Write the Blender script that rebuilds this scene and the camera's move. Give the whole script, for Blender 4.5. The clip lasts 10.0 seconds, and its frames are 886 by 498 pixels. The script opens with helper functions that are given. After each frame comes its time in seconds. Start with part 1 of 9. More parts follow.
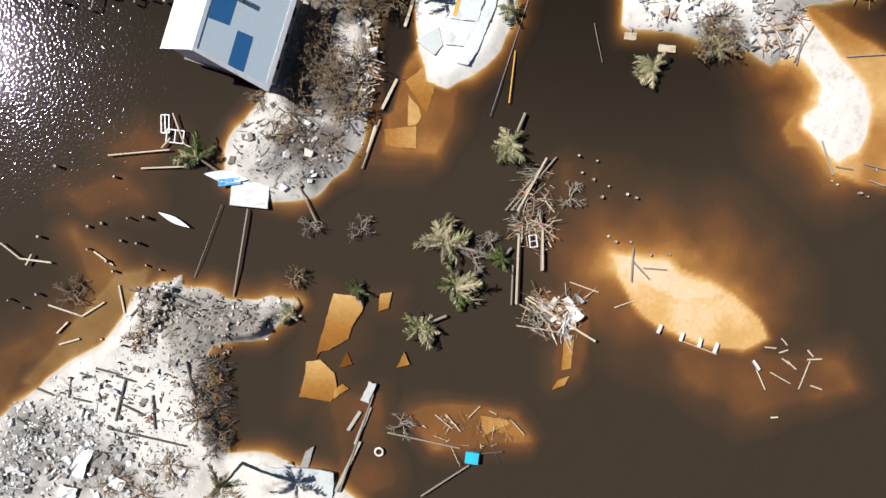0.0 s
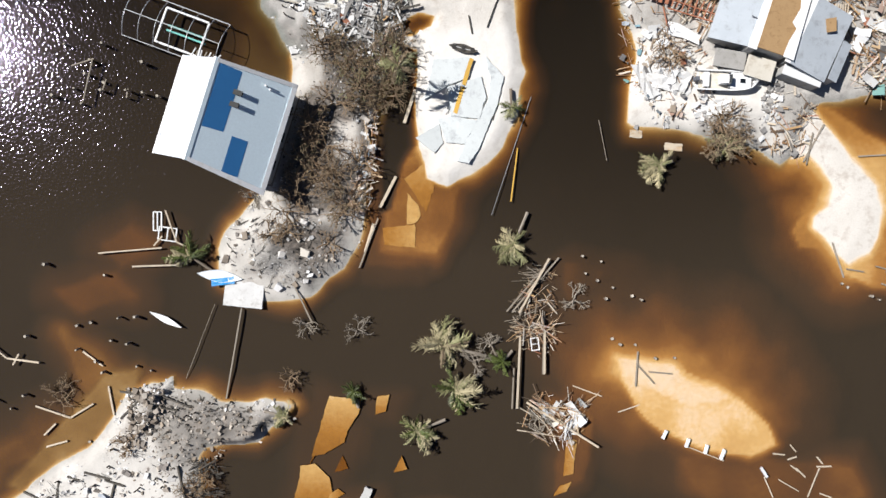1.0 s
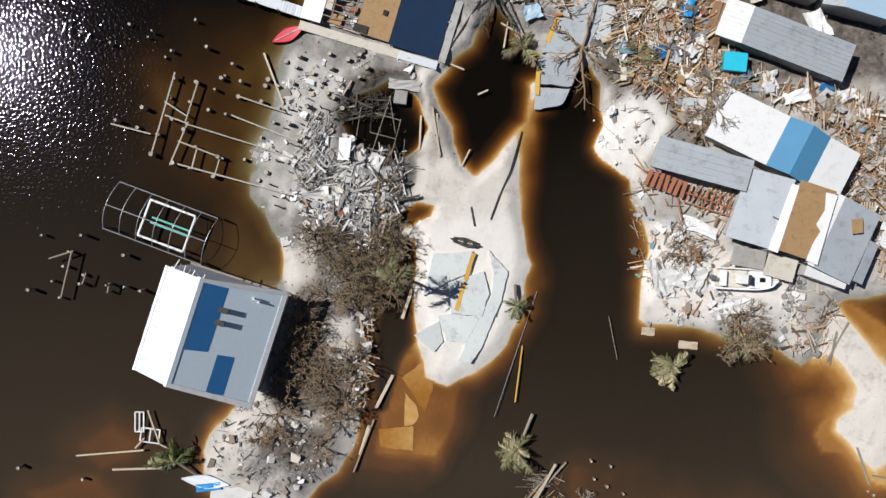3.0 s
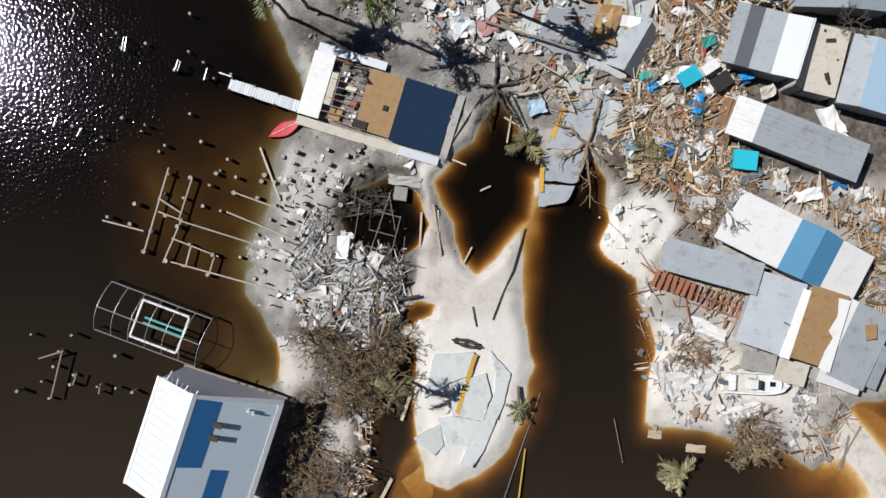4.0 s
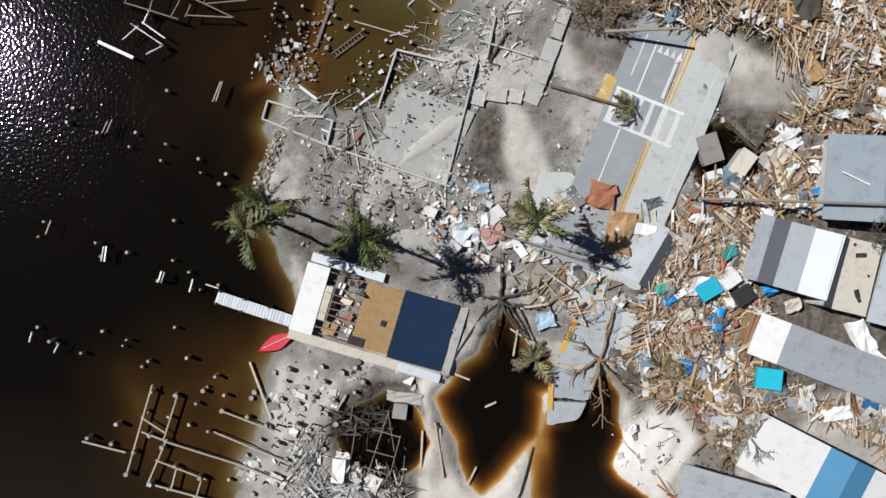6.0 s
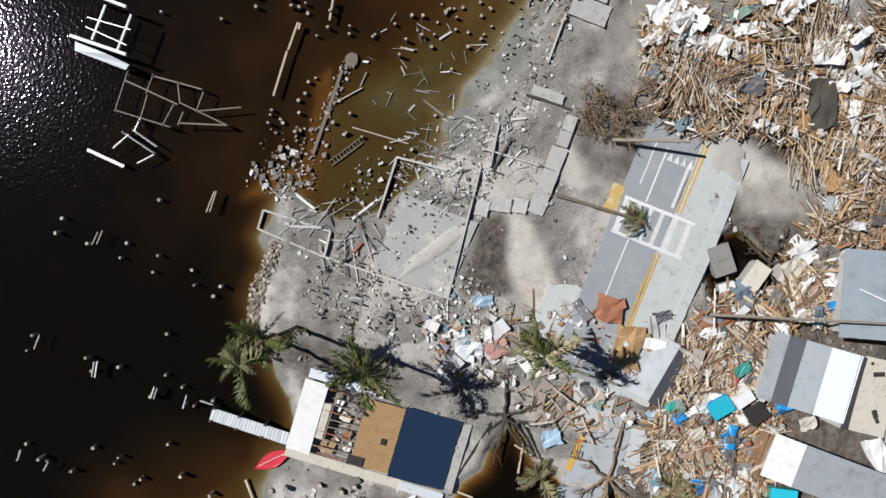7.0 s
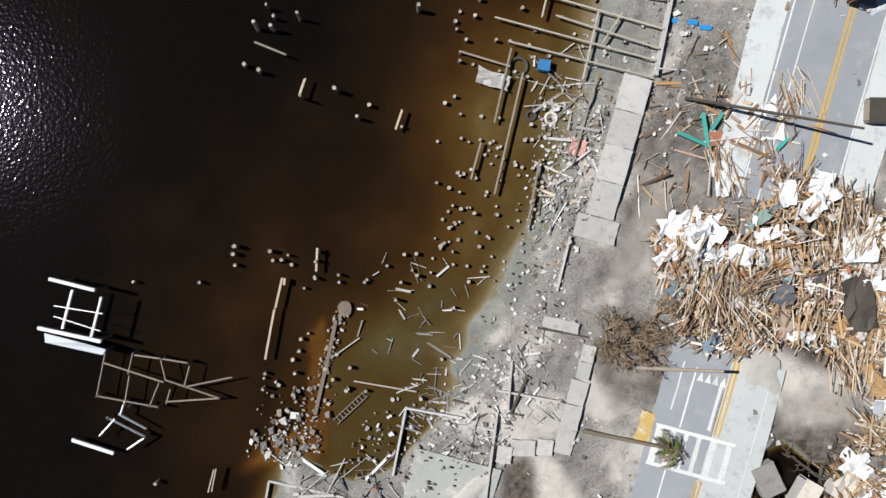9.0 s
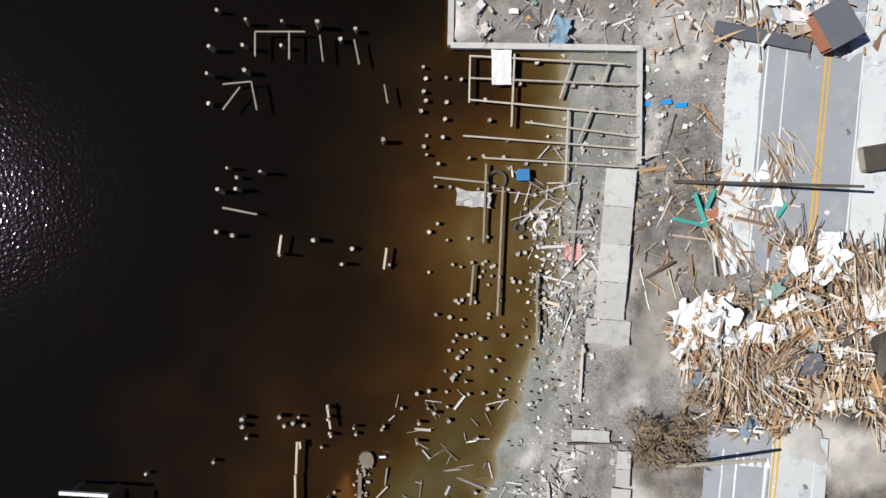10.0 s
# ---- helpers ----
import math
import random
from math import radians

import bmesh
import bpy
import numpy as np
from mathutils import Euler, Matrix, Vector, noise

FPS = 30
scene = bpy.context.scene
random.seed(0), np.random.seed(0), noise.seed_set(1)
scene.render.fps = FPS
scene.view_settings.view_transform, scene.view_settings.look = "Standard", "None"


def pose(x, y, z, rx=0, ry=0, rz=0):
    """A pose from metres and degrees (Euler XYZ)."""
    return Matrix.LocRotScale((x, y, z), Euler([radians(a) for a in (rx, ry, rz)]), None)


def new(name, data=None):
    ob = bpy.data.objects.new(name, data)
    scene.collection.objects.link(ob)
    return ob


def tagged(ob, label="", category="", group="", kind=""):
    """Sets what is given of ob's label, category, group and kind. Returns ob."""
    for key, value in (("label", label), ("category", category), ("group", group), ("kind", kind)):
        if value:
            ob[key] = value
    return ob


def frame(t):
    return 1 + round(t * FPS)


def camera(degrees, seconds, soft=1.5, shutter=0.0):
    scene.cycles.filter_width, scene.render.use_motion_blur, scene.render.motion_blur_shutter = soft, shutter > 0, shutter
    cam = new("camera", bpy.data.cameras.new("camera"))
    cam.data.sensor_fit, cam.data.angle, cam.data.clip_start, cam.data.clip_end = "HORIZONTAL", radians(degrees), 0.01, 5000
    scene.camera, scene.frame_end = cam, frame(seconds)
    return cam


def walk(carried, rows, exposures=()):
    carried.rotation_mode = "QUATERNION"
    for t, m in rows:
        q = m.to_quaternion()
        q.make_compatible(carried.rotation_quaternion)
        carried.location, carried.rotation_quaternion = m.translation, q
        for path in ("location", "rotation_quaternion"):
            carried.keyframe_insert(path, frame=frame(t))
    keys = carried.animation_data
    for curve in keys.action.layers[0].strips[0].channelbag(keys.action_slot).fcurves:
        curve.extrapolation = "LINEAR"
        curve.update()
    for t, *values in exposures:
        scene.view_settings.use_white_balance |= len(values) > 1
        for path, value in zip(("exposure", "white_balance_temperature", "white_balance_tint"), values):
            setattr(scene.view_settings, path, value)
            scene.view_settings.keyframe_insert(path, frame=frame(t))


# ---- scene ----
cam = camera(70.0, 10.0)
PATH = [
    (0, 0.194, 0.023, 79.49, -1.314, -0.047, 1.015),
    (0.5, 0.007, 6.048, 78.249, -1.203, -0.131, 1.258),
    (1, 0.034, 11.981, 77.084, -0.988, -0.026, 1.353),
    (1.5, -0.147, 17.52, 75.86, -0.861, -0.047, 1.475),
    (2, -0.247, 23.241, 74.717, -0.774, -0.045, 1.53),
    (2.5, -0.318, 29.1, 73.541, -0.689, 0.022, 1.578),
    (3.8, -0.707, 43.539, 70.46, -0.558, 0.132, 1.697),
    (4, -0.782, 45.805, 70.119, -0.625, 0.15, 1.751),
    (4.5, -0.94, 51.37, 68.827, -0.533, 0.153, 1.76),
    (5, -1.125, 57.303, 67.633, -0.613, 0.202, 1.734),
    (6.3, -1.667, 71.988, 64.665, -0.699, 0.275, 1.482),
    (6.5, -1.773, 74.282, 64.177, -0.72, 0.282, 1.476),
    (7, -1.945, 80.124, 63.005, -0.868, 0.342, 1.417),
    (7.5, -2.155, 85.825, 61.757, -0.888, 0.376, 1.404),
    (8, -2.387, 91.649, 60.411, -1.024, 0.338, 0.636),
    (8.5, -2.4, 97.463, 59.056, -1.032, 0.24, -1.875),
    (9, -2.081, 103.627, 57.728, -1.316, 0.182, -5.235),
    (9.5, -1.294, 109.598, 56.462, -1.515, 0.049, -10.36),
    (10, 0.057, 115.158, 55.28, -1.545, -0.122, -16.031),
]
walk(cam, [(t, pose(x, y, z, rx, ry, rz)) for t, x, y, z, rx, ry, rz in PATH], [(0.0, 0.55), (2.5, 0.20), (4.5, 0.03), (6.5, 0.04), (8.5, 0.24), (10.0, 0.34)])

# ---- light ----
SUN_AZ, SUN_EL = -69.5, 48.0          # degrees from +y (clockwise), degrees above the horizon
world = bpy.data.worlds.new("sky")
scene.world = world
world.use_nodes = True
wn = world.node_tree.nodes
sky = wn.new("ShaderNodeTexSky")
sky.sky_type, sky.sun_disc = "NISHITA", False
sky.air_density, sky.dust_density, sky.altitude = 0.42, 0.02, 0.0
sky.sun_elevation, sky.sun_rotation = radians(SUN_EL), radians(SUN_AZ)
wn["Background"].inputs["Strength"].default_value = 0.05
world.node_tree.links.new(sky.outputs[0], wn["Background"].inputs["Color"])
sun = new("sun", bpy.data.lights.new("sun", "SUN"))
sun.data.energy, sun.data.angle, sun.data.color = 5.0, radians(0.5), (1.0, 0.985, 0.97)
to_sun = Vector((math.sin(radians(SUN_AZ)) * math.cos(radians(SUN_EL)), math.cos(radians(SUN_AZ)) * math.cos(radians(SUN_EL)), math.sin(radians(SUN_EL))))
sun.matrix_world = Matrix.Translation((0, 60, 120)) @ to_sun.to_track_quat("Z", "Y").to_matrix().to_4x4()


# ---- materials ----
def mat(name, build):
    m = bpy.data.materials.new(name)
    m.use_nodes = True
    build(m.node_tree.nodes, m.node_tree.links, m.node_tree.nodes["Principled BSDF"])
    return m


def noise_tex(n, l, scale, detail=6.0, rough=0.6, where="Object"):
    tc = n.new("ShaderNodeNewGeometry" if where == "World" else "ShaderNodeTexCoord")
    t = n.new("ShaderNodeTexNoise")
    t.inputs["Scale"].default_value, t.inputs["Detail"].default_value, t.inputs["Roughness"].default_value = scale, detail, rough
    l.new(tc.outputs["Position" if where == "World" else where], t.inputs["Vector"])
    return t.outputs["Fac"]


def ramp(n, l, fac, stops):
    r = n.new("ShaderNodeValToRGB")
    els = r.color_ramp.elements
    while len(els) < len(stops):
        els.new(0.5)
    for e, (p, c) in zip(els, stops):
        e.position, e.color = p, (*c, 1)
    l.new(fac, r.inputs[0])
    return r.outputs[0]


def mixc(n, l, fac, a, b, mode="MIX"):
    m = n.new("ShaderNodeMix")
    m.data_type, m.blend_type = "RGBA", mode
    for src, slot in ((fac, m.inputs[0]), (a, m.inputs[6]), (b, m.inputs[7])):
        if isinstance(src, (int, float)):
            slot.default_value = src
        elif isinstance(src, tuple):
            slot.default_value = (*src, 1)
        else:
            l.new(src, slot)
    return m.outputs[2]


def arith(n, l, op, a, b=0.0, clamp=False):
    m = n.new("ShaderNodeMath")
    m.operation, m.use_clamp = op, clamp
    for src, slot in ((a, m.inputs[0]), (b, m.inputs[1])):
        if isinstance(src, (int, float)):
            slot.default_value = src
        else:
            l.new(src, slot)
    return m.outputs[0]


def bump(n, l, p, fac, strength=0.5, dist=0.05):
    b = n.new("ShaderNodeBump")
    b.inputs["Strength"].default_value, b.inputs["Distance"].default_value = strength, dist
    l.new(fac, b.inputs["Height"])
    l.new(b.outputs[0], p.inputs["Normal"])


def worn(name, lo, hi, scale=1.2, rough=0.8, metal=0.0, stain_or_depth_tint=None, fine=14.0, vary=0.25, where="World", strength=0.35):
    """A weathered surface: two colours by broad stains and fine grain, each piece a little lighter or darker."""
    def build(n, l, p):
        broad = noise_tex(n, l, scale, 5, 0.6, where)
        grain = noise_tex(n, l, fine, 4, 0.7, where)
        c = mixc(n, l, broad, lo, hi)
        c = mixc(n, l, arith(n, l, "MULTIPLY", grain, 0.45), c, tuple(v * 0.55 for v in lo))
        if stain_or_depth_tint:
            spots = noise_tex(n, l, scale * 2.3, 8, 0.75, where)
            c = mixc(n, l, arith(n, l, "MULTIPLY", arith(n, l, "SUBTRACT", spots, 0.52), 6.0, True), c, stain_or_depth_tint)
        info = n.new("ShaderNodeObjectInfo")
        lift = arith(n, l, "ADD", arith(n, l, "MULTIPLY", info.outputs["Random"], vary), 1 - vary / 2)
        comb = n.new("ShaderNodeCombineXYZ")
        for k in range(3):
            l.new(lift, comb.inputs[k])
        c = mixc(n, l, 1.0, c, comb.outputs[0], "MULTIPLY")
        l.new(c, p.inputs["Base Color"])
        p.inputs["Roughness"].default_value, p.inputs["Metallic"].default_value = rough, metal
        bump(n, l, p, grain, strength, 0.03)
    return mat(name, build)


def litter(name, stops, scale=1.0, rough=0.85):
    """Joined pieces: each island takes its own colour from the stops."""
    def build(n, l, p):
        g = n.new("ShaderNodeNewGeometry")
        c = ramp(n, l, g.outputs["Random Per Island"], stops)
        grain = noise_tex(n, l, 6.0 * scale, 5, 0.7, "World")
        c = mixc(n, l, arith(n, l, "MULTIPLY", grain, 0.3), c, (0.06, 0.05, 0.04))
        l.new(c, p.inputs["Base Color"])
        p.inputs["Roughness"].default_value = rough
    return mat(name, build)


M_WHITE = worn("white_paint", (0.74, 0.74, 0.74), (0.84, 0.84, 0.83), 0.5, 0.55, stain_or_depth_tint=(0.6, 0.58, 0.54))
M_METALW = worn("white_metal_sheet", (0.62, 0.66, 0.70), (0.72, 0.75, 0.79), 0.25, 0.42)
M_ROOFBLUE = worn("pale_blue_metal", (0.32, 0.46, 0.58), (0.40, 0.54, 0.66), 0.2, 0.45, fine=4)
# the roof's pale metal with the east side's skylight in its colour
M_EAST = worn("sky_tinted_roof_metal", (0.64, 0.75, 0.80), (0.70, 0.81, 0.86), 0.2, 0.5, fine=4)
M_TARP = worn("blue_underlay", (0.02, 0.13, 0.33), (0.03, 0.18, 0.42), 0.5, 0.6)
M_AZURE = worn("azure_metal", (0.07, 0.24, 0.42), (0.10, 0.30, 0.49), 0.4, 0.5)
M_NAVY = worn("navy_membrane", (0.002, 0.017, 0.052), (0.004, 0.030, 0.085), 0.5, 0.95)
M_GREYROOF = worn("grey_metal_roof", (0.33, 0.36, 0.39), (0.46, 0.49, 0.52), 0.35, 0.55, stain_or_depth_tint=(0.24, 0.25, 0.26))
M_SLATEBLUE = worn("blue_grey_shingle_roof", (0.25, 0.30, 0.34), (0.36, 0.41, 0.45), 0.3, 0.7, stain_or_depth_tint=(0.20, 0.23, 0.26), fine=8)
M_DARKROOF = worn("slate_grey_roof", (0.09, 0.095, 0.11), (0.14, 0.15, 0.17), 0.4, 0.6)
M_CREAM = worn("cream_deck_board", (0.60, 0.55, 0.46), (0.70, 0.66, 0.58), 0.5, 0.8, stain_or_depth_tint=(0.4, 0.34, 0.26))
M_PLY = worn("bare_plywood", (0.36, 0.22, 0.10), (0.48, 0.31, 0.15), 0.7, 0.8, stain_or_depth_tint=(0.25, 0.14, 0.06))
M_WOOD = worn("grey_driftwood", (0.20, 0.17, 0.13), (0.36, 0.31, 0.25), 1.5, 0.85)
M_WOODDARK = worn("wet_dark_wood", (0.045, 0.038, 0.03), (0.10, 0.085, 0.065), 1.5, 0.75)
M_SHELL = worn("bleached_slab", (0.58, 0.57, 0.55), (0.74, 0.73, 0.71), 0.6, 0.85, stain_or_depth_tint=(0.42, 0.40, 0.37))
M_LUMBER = worn("pale_lumber", (0.46, 0.37, 0.26), (0.66, 0.57, 0.45), 1.5, 0.8)
M_JOIST = worn("bleached_grey_joist", (0.34, 0.30, 0.24), (0.52, 0.47, 0.40), 1.5, 0.85)
M_BROWN = worn("brown_deck_board", (0.17, 0.095, 0.05), (0.30, 0.18, 0.10), 1.0, 0.8, vary=0.5)
M_REDWOOD = worn("rust_red_board", (0.30, 0.11, 0.06), (0.42, 0.18, 0.10), 1.0, 0.8)
M_CONC = worn("pale_concrete", (0.42, 0.41, 0.39), (0.56, 0.55, 0.52), 0.5, 0.9, stain_or_depth_tint=(0.30, 0.28, 0.25))
M_CONCD = worn("stained_concrete", (0.26, 0.25, 0.23), (0.40, 0.38, 0.36), 0.5, 0.9, stain_or_depth_tint=(0.18, 0.17, 0.15))
M_ASPH = worn("sun_bleached_asphalt", (0.23, 0.25, 0.27), (0.37, 0.39, 0.41), 0.22, 0.9, stain_or_depth_tint=(0.33, 0.33, 0.33), fine=9)
M_ASPHP = worn("pale_dusty_asphalt", (0.50, 0.525, 0.52), (0.64, 0.665, 0.655), 0.3, 0.9, stain_or_depth_tint=(0.30, 0.31, 0.32), fine=9)
M_ASPHM = worn("blue_grey_asphalt", (0.33, 0.36, 0.385), (0.45, 0.48, 0.505), 0.3, 0.9, stain_or_depth_tint=(0.26, 0.27, 0.28), fine=9)
M_LINEW = worn("white_road_paint", (0.66, 0.66, 0.65), (0.80, 0.80, 0.79), 2.0, 0.7, stain_or_depth_tint=(0.45, 0.45, 0.45))
M_LINEY = worn("yellow_road_paint", (0.55, 0.31, 0.04), (0.68, 0.40, 0.06), 2.0, 0.7, stain_or_depth_tint=(0.42, 0.30, 0.12))
M_STEEL = worn("galvanised_steel", (0.42, 0.43, 0.44), (0.56, 0.57, 0.58), 1.0, 0.45, metal=0.6)
M_RED = worn("red_hull", (0.55, 0.03, 0.05), (0.70, 0.06, 0.08), 1.0, 0.4)
M_BLUE = worn("bright_blue_plastic", (0.01, 0.22, 0.55), (0.02, 0.30, 0.66), 1.0, 0.45)
M_CYAN = worn("cyan_plastic", (0.02, 0.45, 0.60), (0.03, 0.55, 0.70), 1.0, 0.45)
M_TEAL = worn("teal_sheet", (0.05, 0.32, 0.28), (0.08, 0.42, 0.36), 1.0, 0.5)
M_PINK = worn("faded_pink_panel", (0.50, 0.26, 0.24), (0.58, 0.33, 0.30), 1.0, 0.8)
M_RUBBER = worn("black_rubber", (0.03, 0.03, 0.03), (0.06, 0.06, 0.055), 2.0, 0.8)
# near-black that paints the shade inside openings; also colours asphalt cracks
M_DARK = worn("near_black", (0.02, 0.018, 0.016), (0.05, 0.045, 0.04), 1.0, 0.9)
M_WALL = worn("dirty_siding", (0.38, 0.37, 0.35), (0.52, 0.51, 0.48), 0.8, 0.8, stain_or_depth_tint=(0.28, 0.24, 0.19))
M_BARK = worn("palm_bark", (0.13, 0.10, 0.075), (0.24, 0.20, 0.15), 3.0, 0.9)
M_FROND = worn("green_frond", (0.040, 0.062, 0.012), (0.13, 0.15, 0.03), 1.5, 0.55, vary=0.8)
M_FRONDG = worn("dull_grey_green_frond", (0.15, 0.15, 0.065), (0.30, 0.285, 0.13), 1.5, 0.65, vary=0.6)
M_STRAW = worn("straw_coloured_frond", (0.34, 0.29, 0.16), (0.52, 0.45, 0.27), 1.5, 0.7, vary=0.5)
M_FRONDB = worn("dead_brown_frond", (0.14, 0.10, 0.06), (0.26, 0.20, 0.12), 1.5, 0.8, vary=0.5)
M_TWIG = worn("bare_twigs", (0.15, 0.098, 0.056), (0.42, 0.30, 0.185), 2.0, 0.9)
M_SCRUB = worn("dark_scrub_leaf", (0.05, 0.045, 0.02), (0.14, 0.115, 0.05), 2.0, 0.8, vary=0.5)
M_GLASS = worn("dark_glass", (0.01, 0.012, 0.015), (0.02, 0.025, 0.03), 1.0, 0.1)
M_RUBBLE = litter("mixed_rubble", [(0.0, (0.72, 0.715, 0.70)), (0.18, (0.55, 0.54, 0.52)), (0.30, (0.22, 0.21, 0.20)), (0.48, (0.34, 0.325, 0.31)), (0.62, (0.07, 0.065, 0.06)), (0.78, (0.78, 0.78, 0.77)), (0.9, (0.42, 0.40, 0.375)), (1.0, (0.10, 0.09, 0.08))])
M_SPLIT = litter("splintered_lumber", [(0.0, (0.46, 0.25, 0.11)), (0.11, (0.09, 0.06, 0.04)), (0.22, (0.62, 0.44, 0.26)), (0.34, (0.30, 0.17, 0.085)), (0.44, (0.72, 0.61, 0.45)), (0.52, (0.03, 0.024, 0.02)), (0.62, (0.55, 0.33, 0.15)), (0.72, (0.16, 0.10, 0.06)), (0.82, (0.74, 0.66, 0.54)), (0.92, (0.80, 0.77, 0.72)), (1.0, (0.34, 0.13, 0.06))])
M_SCRAP = litter("mixed_scrap_sheets", [(0.0, (0.74, 0.74, 0.73)), (0.28, (0.60, 0.60, 0.59)), (0.42, (0.34, 0.27, 0.20)), (0.55, (0.78, 0.78, 0.77)), (0.68, (0.22, 0.22, 0.23)), (0.76, (0.12, 0.11, 0.10)), (0.82, (0.20, 0.32, 0.42)), (0.86, (0.16, 0.34, 0.31)), (0.90, (0.30, 0.15, 0.09)), (1.0, (0.66, 0.63, 0.58))])


M_DRIFT = worn("drifted_sand", (0.40, 0.38, 0.35), (0.54, 0.52, 0.48), 0.9, 0.95, stain_or_depth_tint=(0.33, 0.31, 0.28), fine=9)
M_LATH = litter("fresh_tan_laths", [(0.0, (0.58, 0.40, 0.23)), (0.16, (0.72, 0.60, 0.44)), (0.30, (0.32, 0.18, 0.09)), (0.42, (0.80, 0.74, 0.63)), (0.54, (0.06, 0.045, 0.03)), (0.68, (0.60, 0.44, 0.27)), (0.80, (0.40, 0.19, 0.09)), (0.9, (0.10, 0.07, 0.05)), (1.0, (0.84, 0.80, 0.72))])
M_WHITERUB = litter("bleached_rubble", [(0.0, (0.78, 0.775, 0.765)), (0.30, (0.66, 0.65, 0.63)), (0.42, (0.80, 0.79, 0.78)), (0.58, (0.50, 0.47, 0.44)), (0.70, (0.74, 0.72, 0.69)), (0.82, (0.40, 0.35, 0.31)), (0.92, (0.12, 0.11, 0.10)), (1.0, (0.60, 0.52, 0.46))])
M_BRICKRUB = litter("brown_stone_rubble", [(0.0, (0.30, 0.25, 0.20)), (0.25, (0.16, 0.13, 0.10)), (0.45, (0.46, 0.40, 0.34)), (0.6, (0.10, 0.085, 0.07)), (0.8, (0.36, 0.29, 0.22)), (1.0, (0.62, 0.57, 0.50))])
M_SLABG = worn("sand_drifted_slab", (0.33, 0.345, 0.325), (0.46, 0.465, 0.44), 0.28, 0.9, stain_or_depth_tint=(0.56, 0.51, 0.46), fine=10)
M_YELLOWPAD = worn("worn_yellow_pad", (0.52, 0.36, 0.12), (0.62, 0.43, 0.14), 0.6, 0.8, stain_or_depth_tint=(0.60, 0.56, 0.50))


def ground_nodes(n, l, p):
    geo = n.new("ShaderNodeNewGeometry")
    xyz = n.new("ShaderNodeSeparateXYZ")
    l.new(geo.outputs["Position"], xyz.inputs[0])
    rub = n.new("ShaderNodeAttribute")
    rub.attribute_name = "rubble"
    mud = n.new("ShaderNodeAttribute")
    mud.attribute_name = "mud"
    silt = n.new("ShaderNodeAttribute")
    silt.attribute_name = "silt"
    shell = n.new("ShaderNodeAttribute")
    shell.attribute_name = "pale"
    big = noise_tex(n, l, 0.35, 6, 0.65, "World")
    mid = noise_tex(n, l, 1.6, 8, 0.7, "World")
    fine = noise_tex(n, l, 7.0, 8, 0.75, "World")
    sand = mixc(n, l, big, (0.54, 0.505, 0.455), (0.73, 0.695, 0.645))
    sand = mixc(n, l, arith(n, l, "MULTIPLY", arith(n, l, "SUBTRACT", fine, 0.38), 1.2, True), sand, (0.44, 0.38, 0.31))
    patch = noise_tex(n, l, 0.18, 4, 0.55, "World")
    grit = ramp(n, l, fine, [(0.35, (0.05, 0.047, 0.043)), (0.46, (0.15, 0.143, 0.134)), (0.57, (0.27, 0.26, 0.247)), (0.71, (0.54, 0.53, 0.515))])
    grit = mixc(n, l, arith(n, l, "MULTIPLY", arith(n, l, "SUBTRACT", mid, 0.47), 3.0, True), grit, mixc(n, l, fine, (0.13, 0.12, 0.11), (0.42, 0.40, 0.375)))
    grit = mixc(n, l, arith(n, l, "MULTIPLY", arith(n, l, "SUBTRACT", patch, 0.50), 8.0, True), grit, mixc(n, l, mid, (0.26, 0.24, 0.22), (0.60, 0.57, 0.53)))
    grit = mixc(n, l, arith(n, l, "MULTIPLY", arith(n, l, "SUBTRACT", 0.47, patch), 6.0, True), grit, mixc(n, l, fine, (0.06, 0.055, 0.05), (0.24, 0.23, 0.22)))
    rust = arith(n, l, "MULTIPLY", arith(n, l, "SUBTRACT", noise_tex(n, l, 0.55, 7, 0.7, "World"), 0.52), 5.0, True)
    sand = mixc(n, l, arith(n, l, "MULTIPLY", rust, 0.55), sand, mixc(n, l, mid, (0.34, 0.27, 0.21), (0.56, 0.46, 0.39)))
    # bare earth; its dark end also paints shade under heaps and brush
    dirt_and_shade = ramp(n, l, mid, [(0.3, (0.015, 0.012, 0.009)), (0.45, (0.05, 0.04, 0.032)), (0.58, (0.125, 0.10, 0.082)), (0.75, (0.28, 0.235, 0.20))])
    dry = mixc(n, l, rub.outputs["Fac"], sand, grit)
    dry = mixc(n, l, mud.outputs["Fac"], dry, dirt_and_shade)
    dry = mixc(n, l, arith(n, l, "MULTIPLY", rust, 0.38), dry, mixc(n, l, mid, (0.13, 0.105, 0.085), (0.40, 0.335, 0.28)))
    speck = arith(n, l, "MULTIPLY", arith(n, l, "SUBTRACT", noise_tex(n, l, 5.0, 9, 0.8, "World"), 0.575), 9.0, True)
    dry = mixc(n, l, arith(n, l, "MULTIPLY", speck, arith(n, l, "ADD", 0.25, arith(n, l, "MULTIPLY", rub.outputs["Fac"], 0.6))), dry, (0.07, 0.06, 0.05))
    blot = arith(n, l, "MULTIPLY", arith(n, l, "SUBTRACT", noise_tex(n, l, 0.8, 9, 0.72, "World"), 0.53), 9.0, True)
    dry = mixc(n, l, arith(n, l, "MULTIPLY", blot, arith(n, l, "MULTIPLY", rub.outputs["Fac"], 0.75)), dry, mixc(n, l, fine, (0.035, 0.032, 0.03), (0.16, 0.15, 0.14)))
    dry = mixc(n, l, arith(n, l, "MULTIPLY", shell.outputs["Fac"], 0.85), dry, mixc(n, l, mid, (0.60, 0.565, 0.52), (0.84, 0.82, 0.78)))
